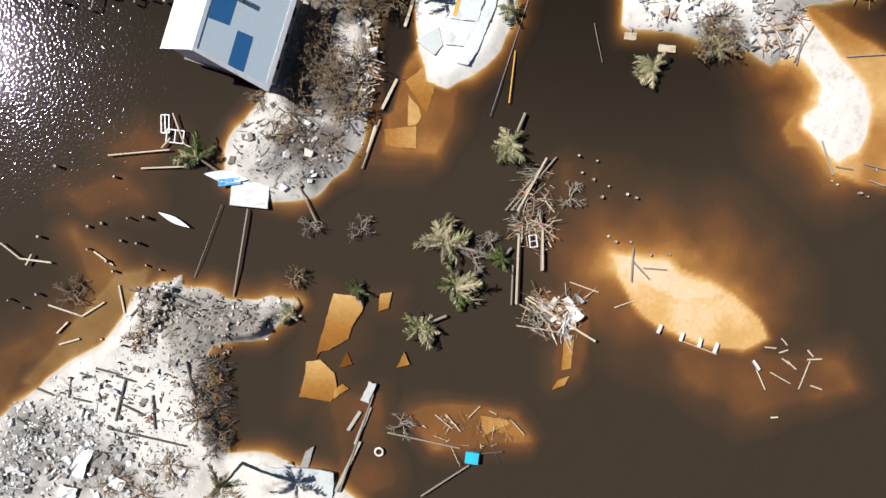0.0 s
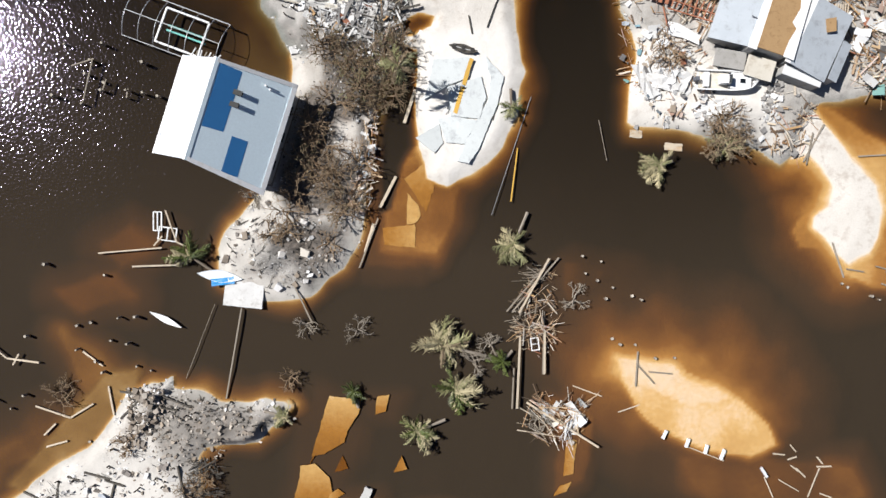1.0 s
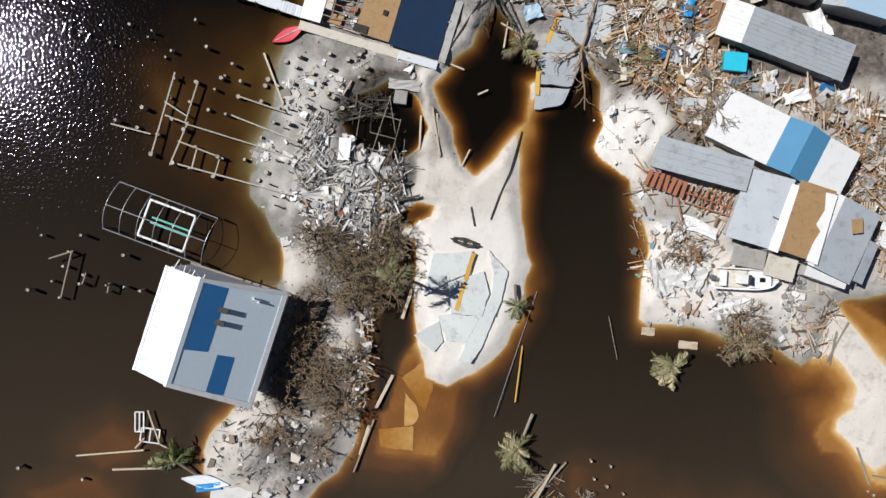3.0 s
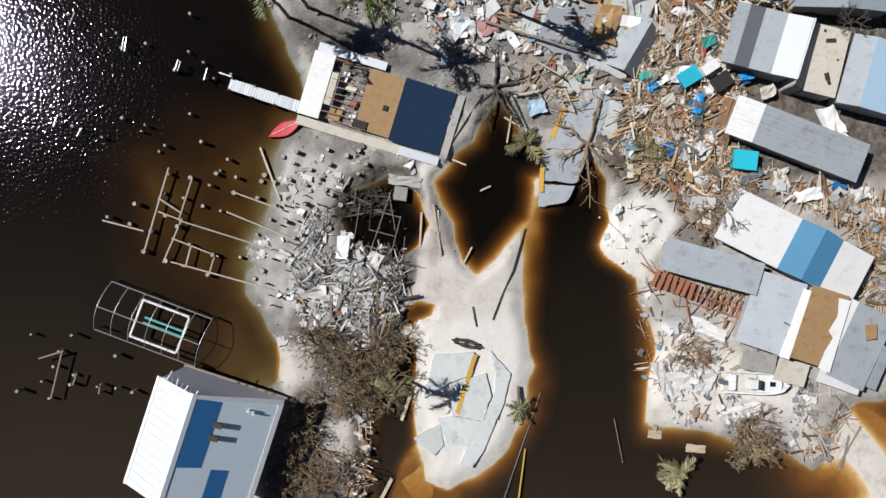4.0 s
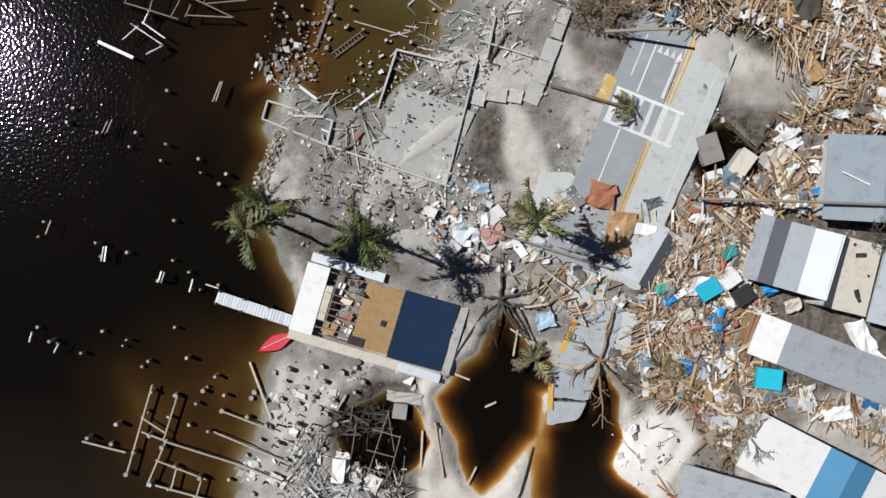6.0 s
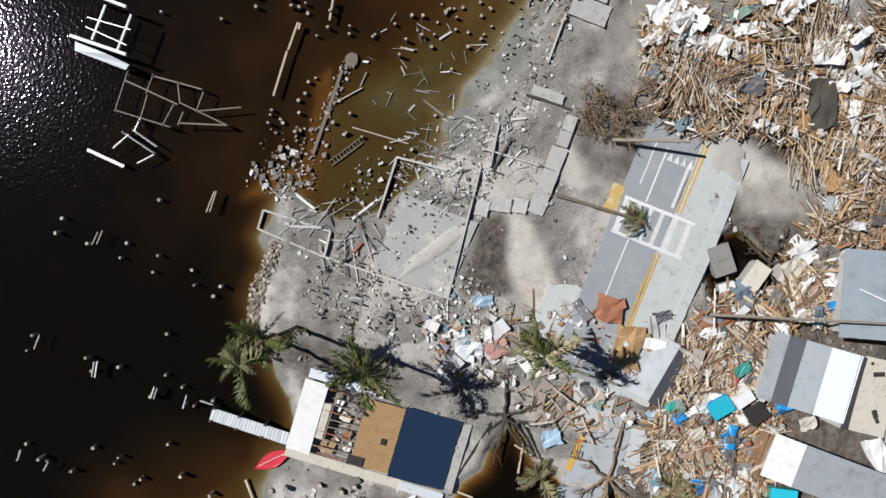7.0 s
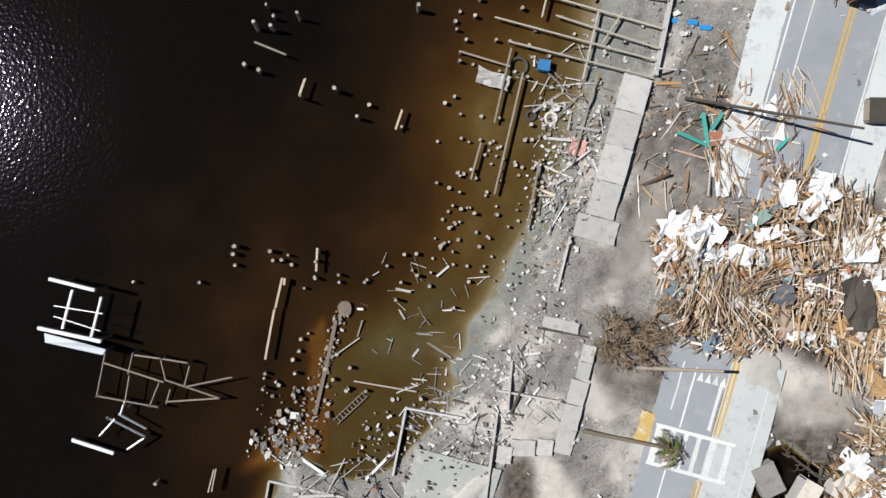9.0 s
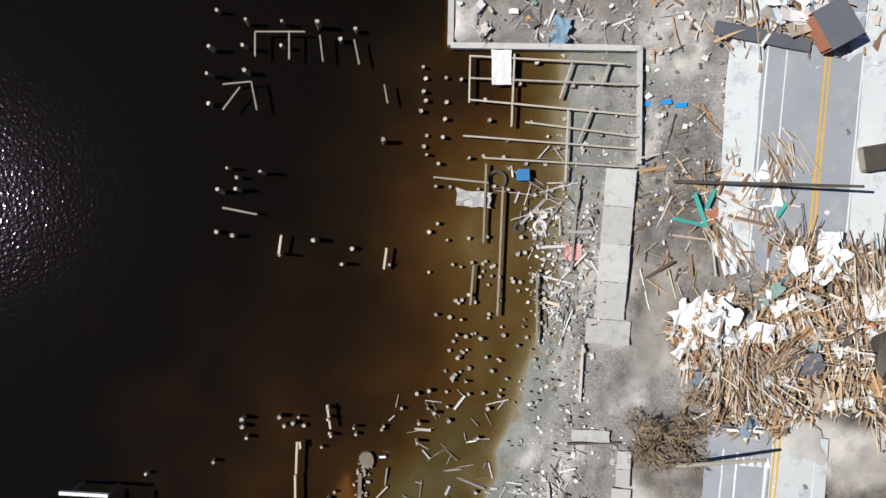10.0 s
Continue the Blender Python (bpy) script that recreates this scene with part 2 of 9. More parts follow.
    damp = arith(n, l, "SUBTRACT", 1.0, arith(n, l, "MULTIPLY", arith(n, l, "ADD", xyz.outputs["Z"], arith(n, l, "MULTIPLY", arith(n, l, "SUBTRACT", mid, 0.5), 0.35)), 3.0, True))
    dry = mixc(n, l, arith(n, l, "MULTIPLY", damp, arith(n, l, "MULTIPLY", rub.outputs["Fac"], 0.95)), dry, mixc(n, l, fine, (0.11, 0.116, 0.10), (0.25, 0.262, 0.235)))
    # light lost in tannin water, put into the bottom's colour by depth: pale sand at the edge, amber, then dark brown
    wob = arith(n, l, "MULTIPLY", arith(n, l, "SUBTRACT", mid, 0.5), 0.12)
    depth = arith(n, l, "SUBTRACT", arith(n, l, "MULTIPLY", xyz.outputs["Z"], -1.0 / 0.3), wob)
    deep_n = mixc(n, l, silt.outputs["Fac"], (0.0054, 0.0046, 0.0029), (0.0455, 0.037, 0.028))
    stain_or_depth_tint = ramp(n, l, arith(n, l, "DIVIDE", depth, 1.2, True), [(0.0, (0.66, 0.55, 0.38)), (0.06, (0.51, 0.36, 0.155)), (0.15, (0.33, 0.170, 0.042)), (0.28, (0.17, 0.070, 0.013)), (0.42, (0.085, 0.030, 0.005)), (0.62, (0.026, 0.010, 0.003)), (1.0, (0.0, 0.0, 0.0))])
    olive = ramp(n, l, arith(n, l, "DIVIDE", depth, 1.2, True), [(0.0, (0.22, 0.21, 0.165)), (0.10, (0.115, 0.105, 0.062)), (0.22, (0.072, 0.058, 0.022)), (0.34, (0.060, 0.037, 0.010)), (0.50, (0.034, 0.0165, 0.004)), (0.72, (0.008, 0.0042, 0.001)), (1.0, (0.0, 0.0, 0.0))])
    stain_or_depth_tint = mixc(n, l, rub.outputs["Fac"], stain_or_depth_tint, olive)
    under = mixc(n, l, 1.0, stain_or_depth_tint, deep_n, "ADD")
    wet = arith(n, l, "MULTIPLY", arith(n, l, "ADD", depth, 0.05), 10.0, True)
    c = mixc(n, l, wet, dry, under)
    l.new(c, p.inputs["Base Color"])
    p.inputs["Roughness"].default_value = 0.95
    p.inputs["Specular IOR Level"].default_value = 0.0
    h = arith(n, l, "ADD", mid, arith(n, l, "MULTIPLY", fine, 0.6))
    bump(n, l, p, h, 0.5, 0.12)


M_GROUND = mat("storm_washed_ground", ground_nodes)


def water_nodes(n, l, p):
    out = n["Material Output"]
    clear, gloss, mix, fres = n.new("ShaderNodeBsdfTransparent"), n.new("ShaderNodeBsdfGlossy"), n.new("ShaderNodeMixShader"), n.new("ShaderNodeFresnel")
    clear.inputs["Color"].default_value = (0.93, 0.89, 0.83, 1)
    gloss.inputs["Roughness"].default_value = 0.08
    gloss.inputs["Color"].default_value = (0.84, 0.74, 1.0, 1)
    fres.inputs["IOR"].default_value = 1.33
    a = noise_tex(n, l, 2.7, 1.0, 0.5, "World")
    # wind patches: rougher in the south, calmer to the north
    geo, xyz = n.new("ShaderNodeNewGeometry"), n.new("ShaderNodeSeparateXYZ")
    l.new(geo.outputs["Position"], xyz.inputs[0])
    calm = arith(n, l, "DIVIDE", arith(n, l, "SUBTRACT", xyz.outputs["Y"], 66.0), 28.0, True)
    gust = noise_tex(n, l, 0.07, 3, 0.6, "World")
    bm = n.new("ShaderNodeBump")
    bm.inputs["Strength"].default_value = 1.0
    l.new(arith(n, l, "ADD", arith(n, l, "MULTIPLY", gust, 0.012), arith(n, l, "SUBTRACT", 0.0345, arith(n, l, "MULTIPLY", calm, 0.015))), bm.inputs["Distance"])
    l.new(a, bm.inputs["Height"])
    l.new(bm.outputs[0], gloss.inputs["Normal"])
    l.new(fres.outputs[0], mix.inputs[0])
    l.new(clear.outputs[0], mix.inputs[1])
    l.new(gloss.outputs[0], mix.inputs[2])
    l.new(mix.outputs[0], out.inputs["Surface"])


M_WATER = mat("rippled_water", water_nodes)


# ---- mesh helpers ----
def link(name, bm, material, parent=None, label=""):
    me = bpy.data.meshes.new(name)
    bm.to_mesh(me)
    bm.free()
    me.materials.append(material)
    ob = new(name, me)
    ob.parent = parent
    if label:
        ob["label"] = label
    return ob


def part(name, bm, material, parent, label=""):
    return link(name, bm, material, parent, label)


def add_box(bm, m, sx, sy, sz, taper=1.0):
    """A box of that size centred on the pose m; taper narrows its top."""
    vs = []
    for k, z in ((1.0, -0.5), (taper, 0.5)):
        for x, y in ((-0.5, -0.5), (0.5, -0.5), (0.5, 0.5), (-0.5, 0.5)):
            vs.append(bm.verts.new(m @ Vector((x * sx * k, y * sy * k, z * sz))))
    for f in ((3, 2, 1, 0), (4, 5, 6, 7), (0, 1, 5, 4), (1, 2, 6, 5), (2, 3, 7, 6), (3, 0, 4, 7)):
        bm.faces.new([vs[i] for i in f])


def add_tube(bm, a, b, r0, r1=None, sides=6, cap=True):
    a, b = Vector(a), Vector(b)
    r1 = r0 if r1 is None else r1
    q = (b - a).to_track_quat("Z", "Y")
    rings = []
    for c, r in ((a, r0), (b, r1)):
        rings.append([bm.verts.new(c + q @ Vector((r * math.cos(2 * math.pi * i / sides), r * math.sin(2 * math.pi * i / sides), 0))) for i in range(sides)])
    for i in range(sides):
        j = (i + 1) % sides
        bm.faces.new((rings[0][i], rings[0][j], rings[1][j], rings[1][i]))
    if cap:
        bm.faces.new(rings[1])
        bm.faces.new(rings[0][::-1])


def add_path(bm, pts, r, sides=5):
    """One bent tube through the points."""
    rings = []
    for i, p in enumerate(pts):
        d = (pts[min(i + 1, len(pts) - 1)] - pts[max(i - 1, 0)]).to_track_quat("Z", "Y")
        rings.append([bm.verts.new(p + d @ Vector((r * math.cos(2 * math.pi * k / sides), r * math.sin(2 * math.pi * k / sides), 0))) for k in range(sides)])
    for a, b in zip(rings, rings[1:]):
        for k in range(sides):
            j = (k + 1) % sides
            bm.faces.new((a[k], a[j], b[j], b[k]))
    bm.faces.new(rings[-1])
    bm.faces.new(rings[0][::-1])


def box(name, m, sx, sy, sz, material, parent=None, label="", bevel=0.0):
    bm = bmesh.new()
    add_box(bm, m, sx, sy, sz)
    if bevel:
        bmesh.ops.bevel(bm, geom=bm.edges[:], offset=bevel, segments=1, affect="EDGES")
    return link(name, bm, material, parent, label)


def empty(name, x, y, z, turn=0.0):
    e = new(name)
    e.matrix_world = pose(x, y, z, 0, 0, turn)
    return e


def thing(ob, label, category, group="", kind=""):
    return tagged(ob, label, category, group, kind)


# ---- ground ----
GX0, GX1, GY0, GY1, STEP = -84.0, 84.0, -52.0, 172.0, 0.4
gx, gy = np.meshgrid(np.arange(GX0, GX1 + 0.01, STEP), np.arange(GY0, GY1 + 0.01, STEP))


def lattice(x, y, size, seed):
    """Smooth value noise between -1 and 1."""
    rng = np.random.RandomState(seed)
    grid = rng.uniform(-1, 1, (256, 256))
    u, v = x / size + 128, y / size + 128
    i, j = np.floor(u).astype(int), np.floor(v).astype(int)
    fu, fv = u - i, v - j
    fu, fv = fu * fu * (3 - 2 * fu), fv * fv * (3 - 2 * fv)
    i, j = i % 255, j % 255
    return (grid[j, i] * (1 - fu) + grid[j, i + 1] * fu) * (1 - fv) + (grid[j + 1, i] * (1 - fu) + grid[j + 1, i + 1] * fu) * fv


def outline_distance(x, y, pts):
    """Signed distance to a closed outline, negative inside."""
    d2 = np.full(x.shape, 1e9)
    inside = np.zeros(x.shape, bool)
    for (ax, ay), (bx, by) in zip(pts, pts[1:] + pts[:1]):
        ex, ey = bx - ax, by - ay
        t = np.clip(((x - ax) * ex + (y - ay) * ey) / (ex * ex + ey * ey + 1e-9), 0, 1)
        d2 = np.minimum(d2, (x - ax - t * ex) ** 2 + (y - ay - t * ey) ** 2)
        cross = ((ay > y) != (by > y)) & (x < ex * (y - ay) / (ey if abs(ey) > 1e-9 else 1e-9) + ax)
        inside ^= cross
    d = np.sqrt(d2)
    return np.where(inside, -d, d)


wx = gx + 1.1 * lattice(gx, gy, 6.0, 1) + 0.25 * lattice(gx, gy, 1.9, 2)
wy = gy + 1.1 * lattice(gx, gy, 6.0, 3) + 0.25 * lattice(gx, gy, 1.9, 4)
DEEP = -1.28
SHOAL = 0.3            # drowned ground lies at this part of its nominal depth, close under the turbid surface
height = np.full(gx.shape, DEEP)
rubble = np.zeros(gx.shape)
mud = np.zeros(gx.shape)
pale = np.zeros(gx.shape)


def land(pts, top=0.5, inner=2.0, shore=5.0, rough=0.0, ragged=1.0):
    """Raise an island or shoal. Below the edge it slopes down to the deep over the width of the shore."""
    global height, rubble
    d = outline_distance(gx + ragged * (wx - gx), gy + ragged * (wy - gy), pts)
    edge = min(top, 0.0)
    up = edge + (top - edge) * np.clip(-d / inner, 0, 1)
    f = np.clip(d / shore, 0, 1)
    down = edge + (DEEP - edge) * f ** (0.8 + 0.5 * f)
    h = np.where(d < 0, up, down)
    w = np.clip((h - height) * 6 + 0.5, 0, 1)
    rubble = rubble * (1 - w) + rough * w
    height = np.maximum(height, h)


def zone(pts, layer, value, soft=1.5):
    global rubble, mud, pale
    d = outline_distance(wx, wy, pts)
    w = np.clip(0.5 - d / soft, 0, 1) * value
    if layer == "rubble":
        rubble = np.maximum(rubble, w)
    elif layer == "pale":
        pale = np.maximum(pale, w)
    elif layer == "sand":
        rubble = rubble * (1 - w)
        mud = mud * (1 - w)
    else:
        mud = np.maximum(mud, w)


def pond(pts, depth=0.9, slope=2.5, ragged=1.0):
    global height
    d = outline_distance(gx + ragged * (wx - gx), gy + ragged * (wy - gy), pts)
    height = np.where(d < slope * 0.4, np.minimum(height, 0.3 - (depth + 0.3) * np.clip((slope * 0.4 - d) / slope, 0, 1)), height)


# rubble island in the south-west, with the sand strip by the old road
land([(-63.87, -28.61), (-55.31, -24.14), (-47.48, -17.91), (-42.16, -13.88), (-38.28, -8.1), (-35.8, -6.77), (-31.53, -8.12), (-26.55, -8.25), (-21.93, -7.81), (-18.1, -9.6), (-19.3, -11.6), (-22.2, -13.3), (-25.2, -13.0), (-28.0, -14.0), (-29.2, -16.5), (-28.4, -20.78), (-27.6, -25.08), (-26.6, -27.96), (-20.99, -27.86), (-15.25, -29.93), (-10.17, -34.17), (-9.35, -41.41), (-63.88, -42.35)], 0.7, 2.0, 3.5, 0.28)
zone([(-26.35, -28.32), (-20.99, -28.22), (-14.52, -30.27), (-8.73, -34.87), (-9.35, -41.41), (-26.22, -41.7)], "sand", 1.0)
zone([(-37.57, -8.09), (-25.48, -8.59), (-16.92, -10.58), (-21.88, -12.81), (-28.25, -16.49), (-27.08, -26.53), (-31.78, -20.86), (-33.97, -13.73)], "mud", 0.55)
land([(-25.4, -8.6), (-21.0, -9.0), (-20.0, -10.4), (-22.7, -12.4), (-27.4, -12.9), (-29.0, -10.8)], 1.5, 1.6, 1.4, 0.25, 2.2)
land([(-37.8, -7.4), (-33.6, -7.4), (-33.8, -10.4), (-36.0, -14.2), (-38.4, -14.2), (-37.2, -11.0)], 1.3, 1.2, 1.2, 0.5, 2.0)
zone([(-26.4, -8.0), (-20.2, -8.6), (-19.3, -10.6), (-22.7, -13.5), (-28.6, -13.6), (-30.8, -10.8)], "rubble", 0.55)
zone([(-54.1, -21.9), (-47.1, -21.1), (-38.0, -25.4), (-37.9, -33.4), (-58.0, -33.7)], "rubble", 0.85, 3.0)
land([(-40.5, -4.8), (-37.6, -5.2), (-38.0, -9.4), (-43.1, -13.6), (-45.6, -17.2), (-50.1, -20.8), (-51.9, -19.2), (-45.7, -12.0)], -0.2, 1.0, 3.0, 0.55)
# middle island below the stilt house
land([(-18.9, 34.48), (-20.19, 24.69), (-22.22, 17.3), (-25.71, 13.37), (-27.44, 9.81), (-27.05, 6.64), (-21.36, 4.27), (-15.7, 4.72), (-11.84, 7.62), (-10.15, 12.59), (-9.55, 19.98), (-8.28, 29.1), (-7.66, 34.68)], 0.6, 2.0, 2.6, 0.3)
# This mud also darkens the brush ground for the house's shade.
zone([(-17.84, 35.02), (-18.33, 28.44), (-20.03, 17.2), (-17.33, 14.64), (-12.07, 14.78), (-9.57, 20.13), (-8.5, 29.37), (-4.6, 30.79), (-5.38, 35.36), (-12.66, 37.78)], "mud", 0.85)
# pile field west of the road
land([(-22.34, 44.71), (-22.87, 39.47), (-19.82, 35.62), (-18.14, 34.03), (-18.71, 30.4), (-20.96, 28.37), (-9.71, 25.39), (-8.21, 30.69), (-5.62, 32.07), (-4.74, 36.03), (-4.05, 47.18), (-3.89, 53.05), (-11.87, 58.04), (-18.37, 56.56), (-19.55, 51.32)], 0.45, 2.5, 6.0, 0.9)
# road island
land([(-5.28, 43.87), (-5.72, 36.01), (-3.26, 34.76), (-3.77, 29.5), (-3.07, 22.94), (-1.63, 18.37), (1.02, 17.59), (5.52, 21.53), (8.97, 27.22), (9.8, 32.5), (7.81, 37.69), (7.88, 42.27), (8.34, 48.82), (10.5, 53.45), (17.04, 53.63), (18.47, 60.18), (-6.71, 60.79), (-5.19, 53.02)], 0.5, 1.6, 3.6, 0.12)
land([(-6.5, 21), (0.5, 21.5), (2.2, 17.5), (0.8, 13.5), (-1.4, 9.8), (-7.4, 10.0), (-6.6, 14.3)], -0.30, 1.0, 3.2, 0.0, 0.8)
land([(-9.27, 8.25), (-3.35, 8.75), (-1.54, 15.08), (0.36, 17.77), (-9.47, 16.18)], -0.55, 1.0, 3.0, 0.0)
pond([(-5.32, 38.31), (-3.84, 39.33), (-2.06, 38.73), (-2.14, 37.09), (-3.76, 36.19), (-5.28, 36.54)], 0.55, 1.6)
# east landmass
land([(17.18, 49.06), (16.49, 45.78), (18, 43.53), (20.66, 42.3), (21.58, 38.07), (22.4, 32.85), (22.32, 26.93), (25.75, 26.7), (29.72, 25.82), (33.69, 24.94), (38.32, 24.08), (41.66, 22.53), (43.58, 24.23), (45.39, 28.88), (53.19, 31.07), (63.39, 39.22), (62.15, 71.76), (15.22, 70.47), (15.73, 53.59)], 0.6, 1.6, 3.2, 0.55)
zone([(20.79, 38.05), (21.16, 26.24), (25.76, 26.37), (30.88, 30.45), (30.69, 36.35)], "sand", 0.75)
land([(43.11, 30.02), (46.67, 28.69), (50.26, 26.66), (55.15, 23.94), (58.19, 21.9), (60.51, 16.31), (60.75, 9.27), (55.72, 7.05), (52.31, 7.35), (48.72, 8.7), (46.5, 11.48), (43.65, 12.14), (42.68, 13.88), (43.55, 15.31), (45.62, 17.1), (46.39, 19.58), (45.13, 21.66), (43.33, 22.68)], -0.17, 4.0, 2.6, 0.0, 0.3)
land([(42.09, 28.61), (44.56, 28.65), (47.46, 25.91), (50.4, 22.46), (52.61, 19.69), (53.41, 16.89), (52.82, 13.36), (51.83, 11.23), (49.39, 9.77), (47.58, 11.15), (46.46, 12.89), (45.0, 14.28), (45.31, 15.69), (46.68, 17.12), (47.31, 19.59), (46.19, 21.68), (44.72, 23.41), (42.6, 23.37), (41.82, 25.81)], 0.16, 2.5, 9.0, 0.0, 0.3)
# the oval shoal
land([(21.68, -2.06), (24.89, -2.36), (29.89, -3.34), (35.66, -6.08), (40.03, -9.57), (41.17, -12.05), (38.02, -13.9), (32.29, -13.28), (27.6, -11.22), (24.33, -8.42), (22.48, -5.6)], -0.06, 5.5, 2.8, 0.0, 0.4)
land([(21.9, -2.2), (24.89, -2.5), (29.18, -3.35), (33.5, -5.41), (36.41, -7.5), (32.85, -7.56), (29.26, -6.55), (25.7, -6.26), (23.53, -4.87)], -0.02, 4.0, 14.0, 0.0, 1.0)
land([(30.19, -14.75), (39.44, -13.87), (50.9, -15.11), (53.14, -17.94), (46.04, -19.5), (38.95, -21.42), (33.16, -19)], -0.52, 2.0, 4.0, 0.0)
# sunken road and shoals in the south
land([(-14.84, -6.26), (-8.43, -7.22), (-9.76, -13.31), (-11.78, -21.94), (-17.49, -22.04), (-16.53, -13.43)], -0.9, 1.0, 2.4, 0.0, 1.1)
land([(-8.08, -7), (-4.53, -6.93), (-5.17, -11.08), (-8.38, -10.43)], -0.8, 1.0, 2.4, 0.0, 1.1)
land([(-13.21, -21.61), (-7.87, -20.8), (-5.91, -31.93), (-13.05, -33.5)], -0.6, 1.0, 3.0, 0.0, 1.2)
land([(-3.55, -22.88), (4.65, -22.02), (9.67, -23.01), (11.88, -25.85), (5.47, -27.4), (-0.97, -27.51)], -0.40, 1.0, 2.6, 0.0)
land([(12.91, -7.2), (18.25, -7.46), (18.02, -12.82), (17.06, -17.85), (14.6, -19.33), (14.81, -12.88)], -0.5, 1.0, 2.6, 0.0, 1.0)
land([(15.39, 9.17), (19.67, 7.83), (19.02, 5.69), (16.2, 4.94)], -0.62, 1.0, 3.0, 0.0)
land([(-41.94, 10.26), (-37.71, 12.1), (-34.16, 10.4), (-39.09, 7.49)], -0.58, 1.0, 4.5, 0.0)
land([(-46.86, 4.52), (-39.79, 6.06), (-37.65, 3.98), (-44.02, 1.74)], -0.55, 1.0, 4.5, 0.0)
land([(-46.13, -1.48), (-41.86, -2.83), (-37.58, -6.66), (-42.55, -6.75)], -0.36, 1.0, 4.0, 0.3)
land([(-52.47, -16.92), (-46.78, -15.39), (-38.27, -9.53), (-44.66, -11.06), (-59.59, -17.04), (-61.02, -25.68), (-55.31, -24.14)], -0.42, 1.0, 6.0, 0.3)
# brown shallows round the pile field
land([(-33.32, 52.25), (-20.95, 55.19), (-18.27, 52.66), (-23.23, 40.77), (-17.82, 34.36), (-19.02, 29.74), (-24.26, 28.93), (-25.71, 34.8), (-24.52, 40.08), (-30.5, 43.18)], -0.52, 3.0, 9.0, 0.9)
# north shore
land([(-16.75, 59.03), (-17.71, 64.12), (-18.62, 66.94), (-20.66, 69.72), (-21.57, 72.81), (-19.41, 77.66), (-20.49, 80.74), (-18.41, 83.89), (-12.73, 82.06), (-7.69, 83.3), (-3.85, 87.61), (-2.2, 89.05), (0.49, 93.31), (6.0, 98.97), (8.4, 106.23), (10.8, 115.13), (47.67, 116.01), (49.95, 54.58), (-16.62, 52.76)], 0.5, 1.5, 3.5, 0.9)
land([(-3.02, 92.03), (-0.51, 93.89), (2.8, 98.6), (6.6, 104.5), (8.9, 110.0), (10.9, 115.5), (12.4, 120.5), (13.4, 126.5), (28.06, 130.24), (46.53, 125.49), (43.56, 84.66), (-3.59, 85.8)], 0.40, 9.0, 13.0, 0.9)
land([(-15.27, 95.18), (-13.61, 96.33), (-13, 94.11), (-15.05, 85.09), (-18.39, 83.32), (-21.8, 84.37), (-20.71, 86.08), (-17.35, 87.28)], -0.34, 1.0, 2.6, 0.5)
land([(-12.96, 92.43), (-4.07, 96.56), (0.87, 100.57), (1.21, 87.17), (-7.08, 81.35), (-14.99, 82.28)], -0.28, 2.0, 14.0, 1.0)
land([(2.63, 114.28), (8.36, 120.91), (7.28, 108.72), (2.27, 98.84), (-0.25, 93.87), (-2.5, 91.98)], -0.30, 3.0, 17.0, 0.85)
land([(5.23, 130.77), (6.73, 135.13), (13.27, 140.27), (37.21, 135.42), (38.26, 120.54), (20.87, 125.78)], 0.75, 0.5, 0.7, 0.75, 0.15)
land([(-24, 86), (-22, 98), (-12, 106), (-3, 112), (4, 112), (2, 98), (-6, 86), (-16, 80)], -0.78, 2.0, 16.0, 0.7)
zone([(1.2, 87.73), (7.38, 87.32), (8.5, 84.7), (4.5, 83.0), (1.9, 83.5)], "sand", 0.4, 1.0)
zone([(9.72, 90.83), (13.18, 88.66), (14.11, 85.85), (12.16, 84.67), (9.3, 85.73), (8.95, 87.99)], "sand", 0.6, 0.7)
zone([(13.44, 100.12), (16.22, 106.29), (18.36, 108.3), (18.74, 103.08), (16.52, 97.93), (11.79, 97.04)], "sand", 0.6, 1.2)
zone([(2.04, 81.59), (4.29, 82.21), (4.65, 79.38), (5.03, 75.99), (4.51, 74.27), (2.25, 73.64), (-0.62, 74.71), (0.98, 78.72)], "mud", 0.9, 0.8)
zone([(4.57, 82.5), (5.7, 82.81), (7.44, 81.16), (8.64, 78.92), (9.29, 76.1), (8.8, 73.24), (7.73, 70.94), (6.53, 73.18), (5.32, 76.0), (5.22, 79.4)], "sand", 0.7, 1.0)
zone([(14.96, 114.17), (23.62, 119.5), (25.56, 105.49), (20.75, 103.36), (14, 96.73), (10.49, 98.09), (13.5, 102.99)], "mud", 0.5)
zone([(11.66, 94.69), (17.84, 93.72), (17.44, 88.12), (13.03, 85.77), (10.63, 91.31)], "mud", 0.6)
zone([(25.92, 85.52), (31.99, 87.91), (36.68, 81.31), (32.47, 73.34), (25.6, 77.66)], "mud", 0.8)
zone([(18.06, 53.71), (30.2, 55.3), (36.41, 51.83), (30.5, 46.77), (24.53, 42.91), (20.75, 46.47)], "mud", 0.6)
zone([(-19.25, 70.32), (-6.76, 67.81), (-5.55, 64.44), (-14.62, 65.34), (-18.62, 66.94)], "mud", 0.7)
# Mud in these three zones also paints the shaded gaps under the heaps.
zone([(17.3, 67.39), (21.47, 70.25), (24.42, 72.77), (29.05, 70.78), (28.3, 66.2), (31.74, 63.27), (29.19, 58.02), (32.04, 54.75), (42.49, 52.02), (48.62, 50.99), (48.94, 42.45), (43.19, 49.6), (32.07, 54.14), (24.22, 52.07), (17.78, 53.09), (14.86, 58.49)], "mud", 0.85)
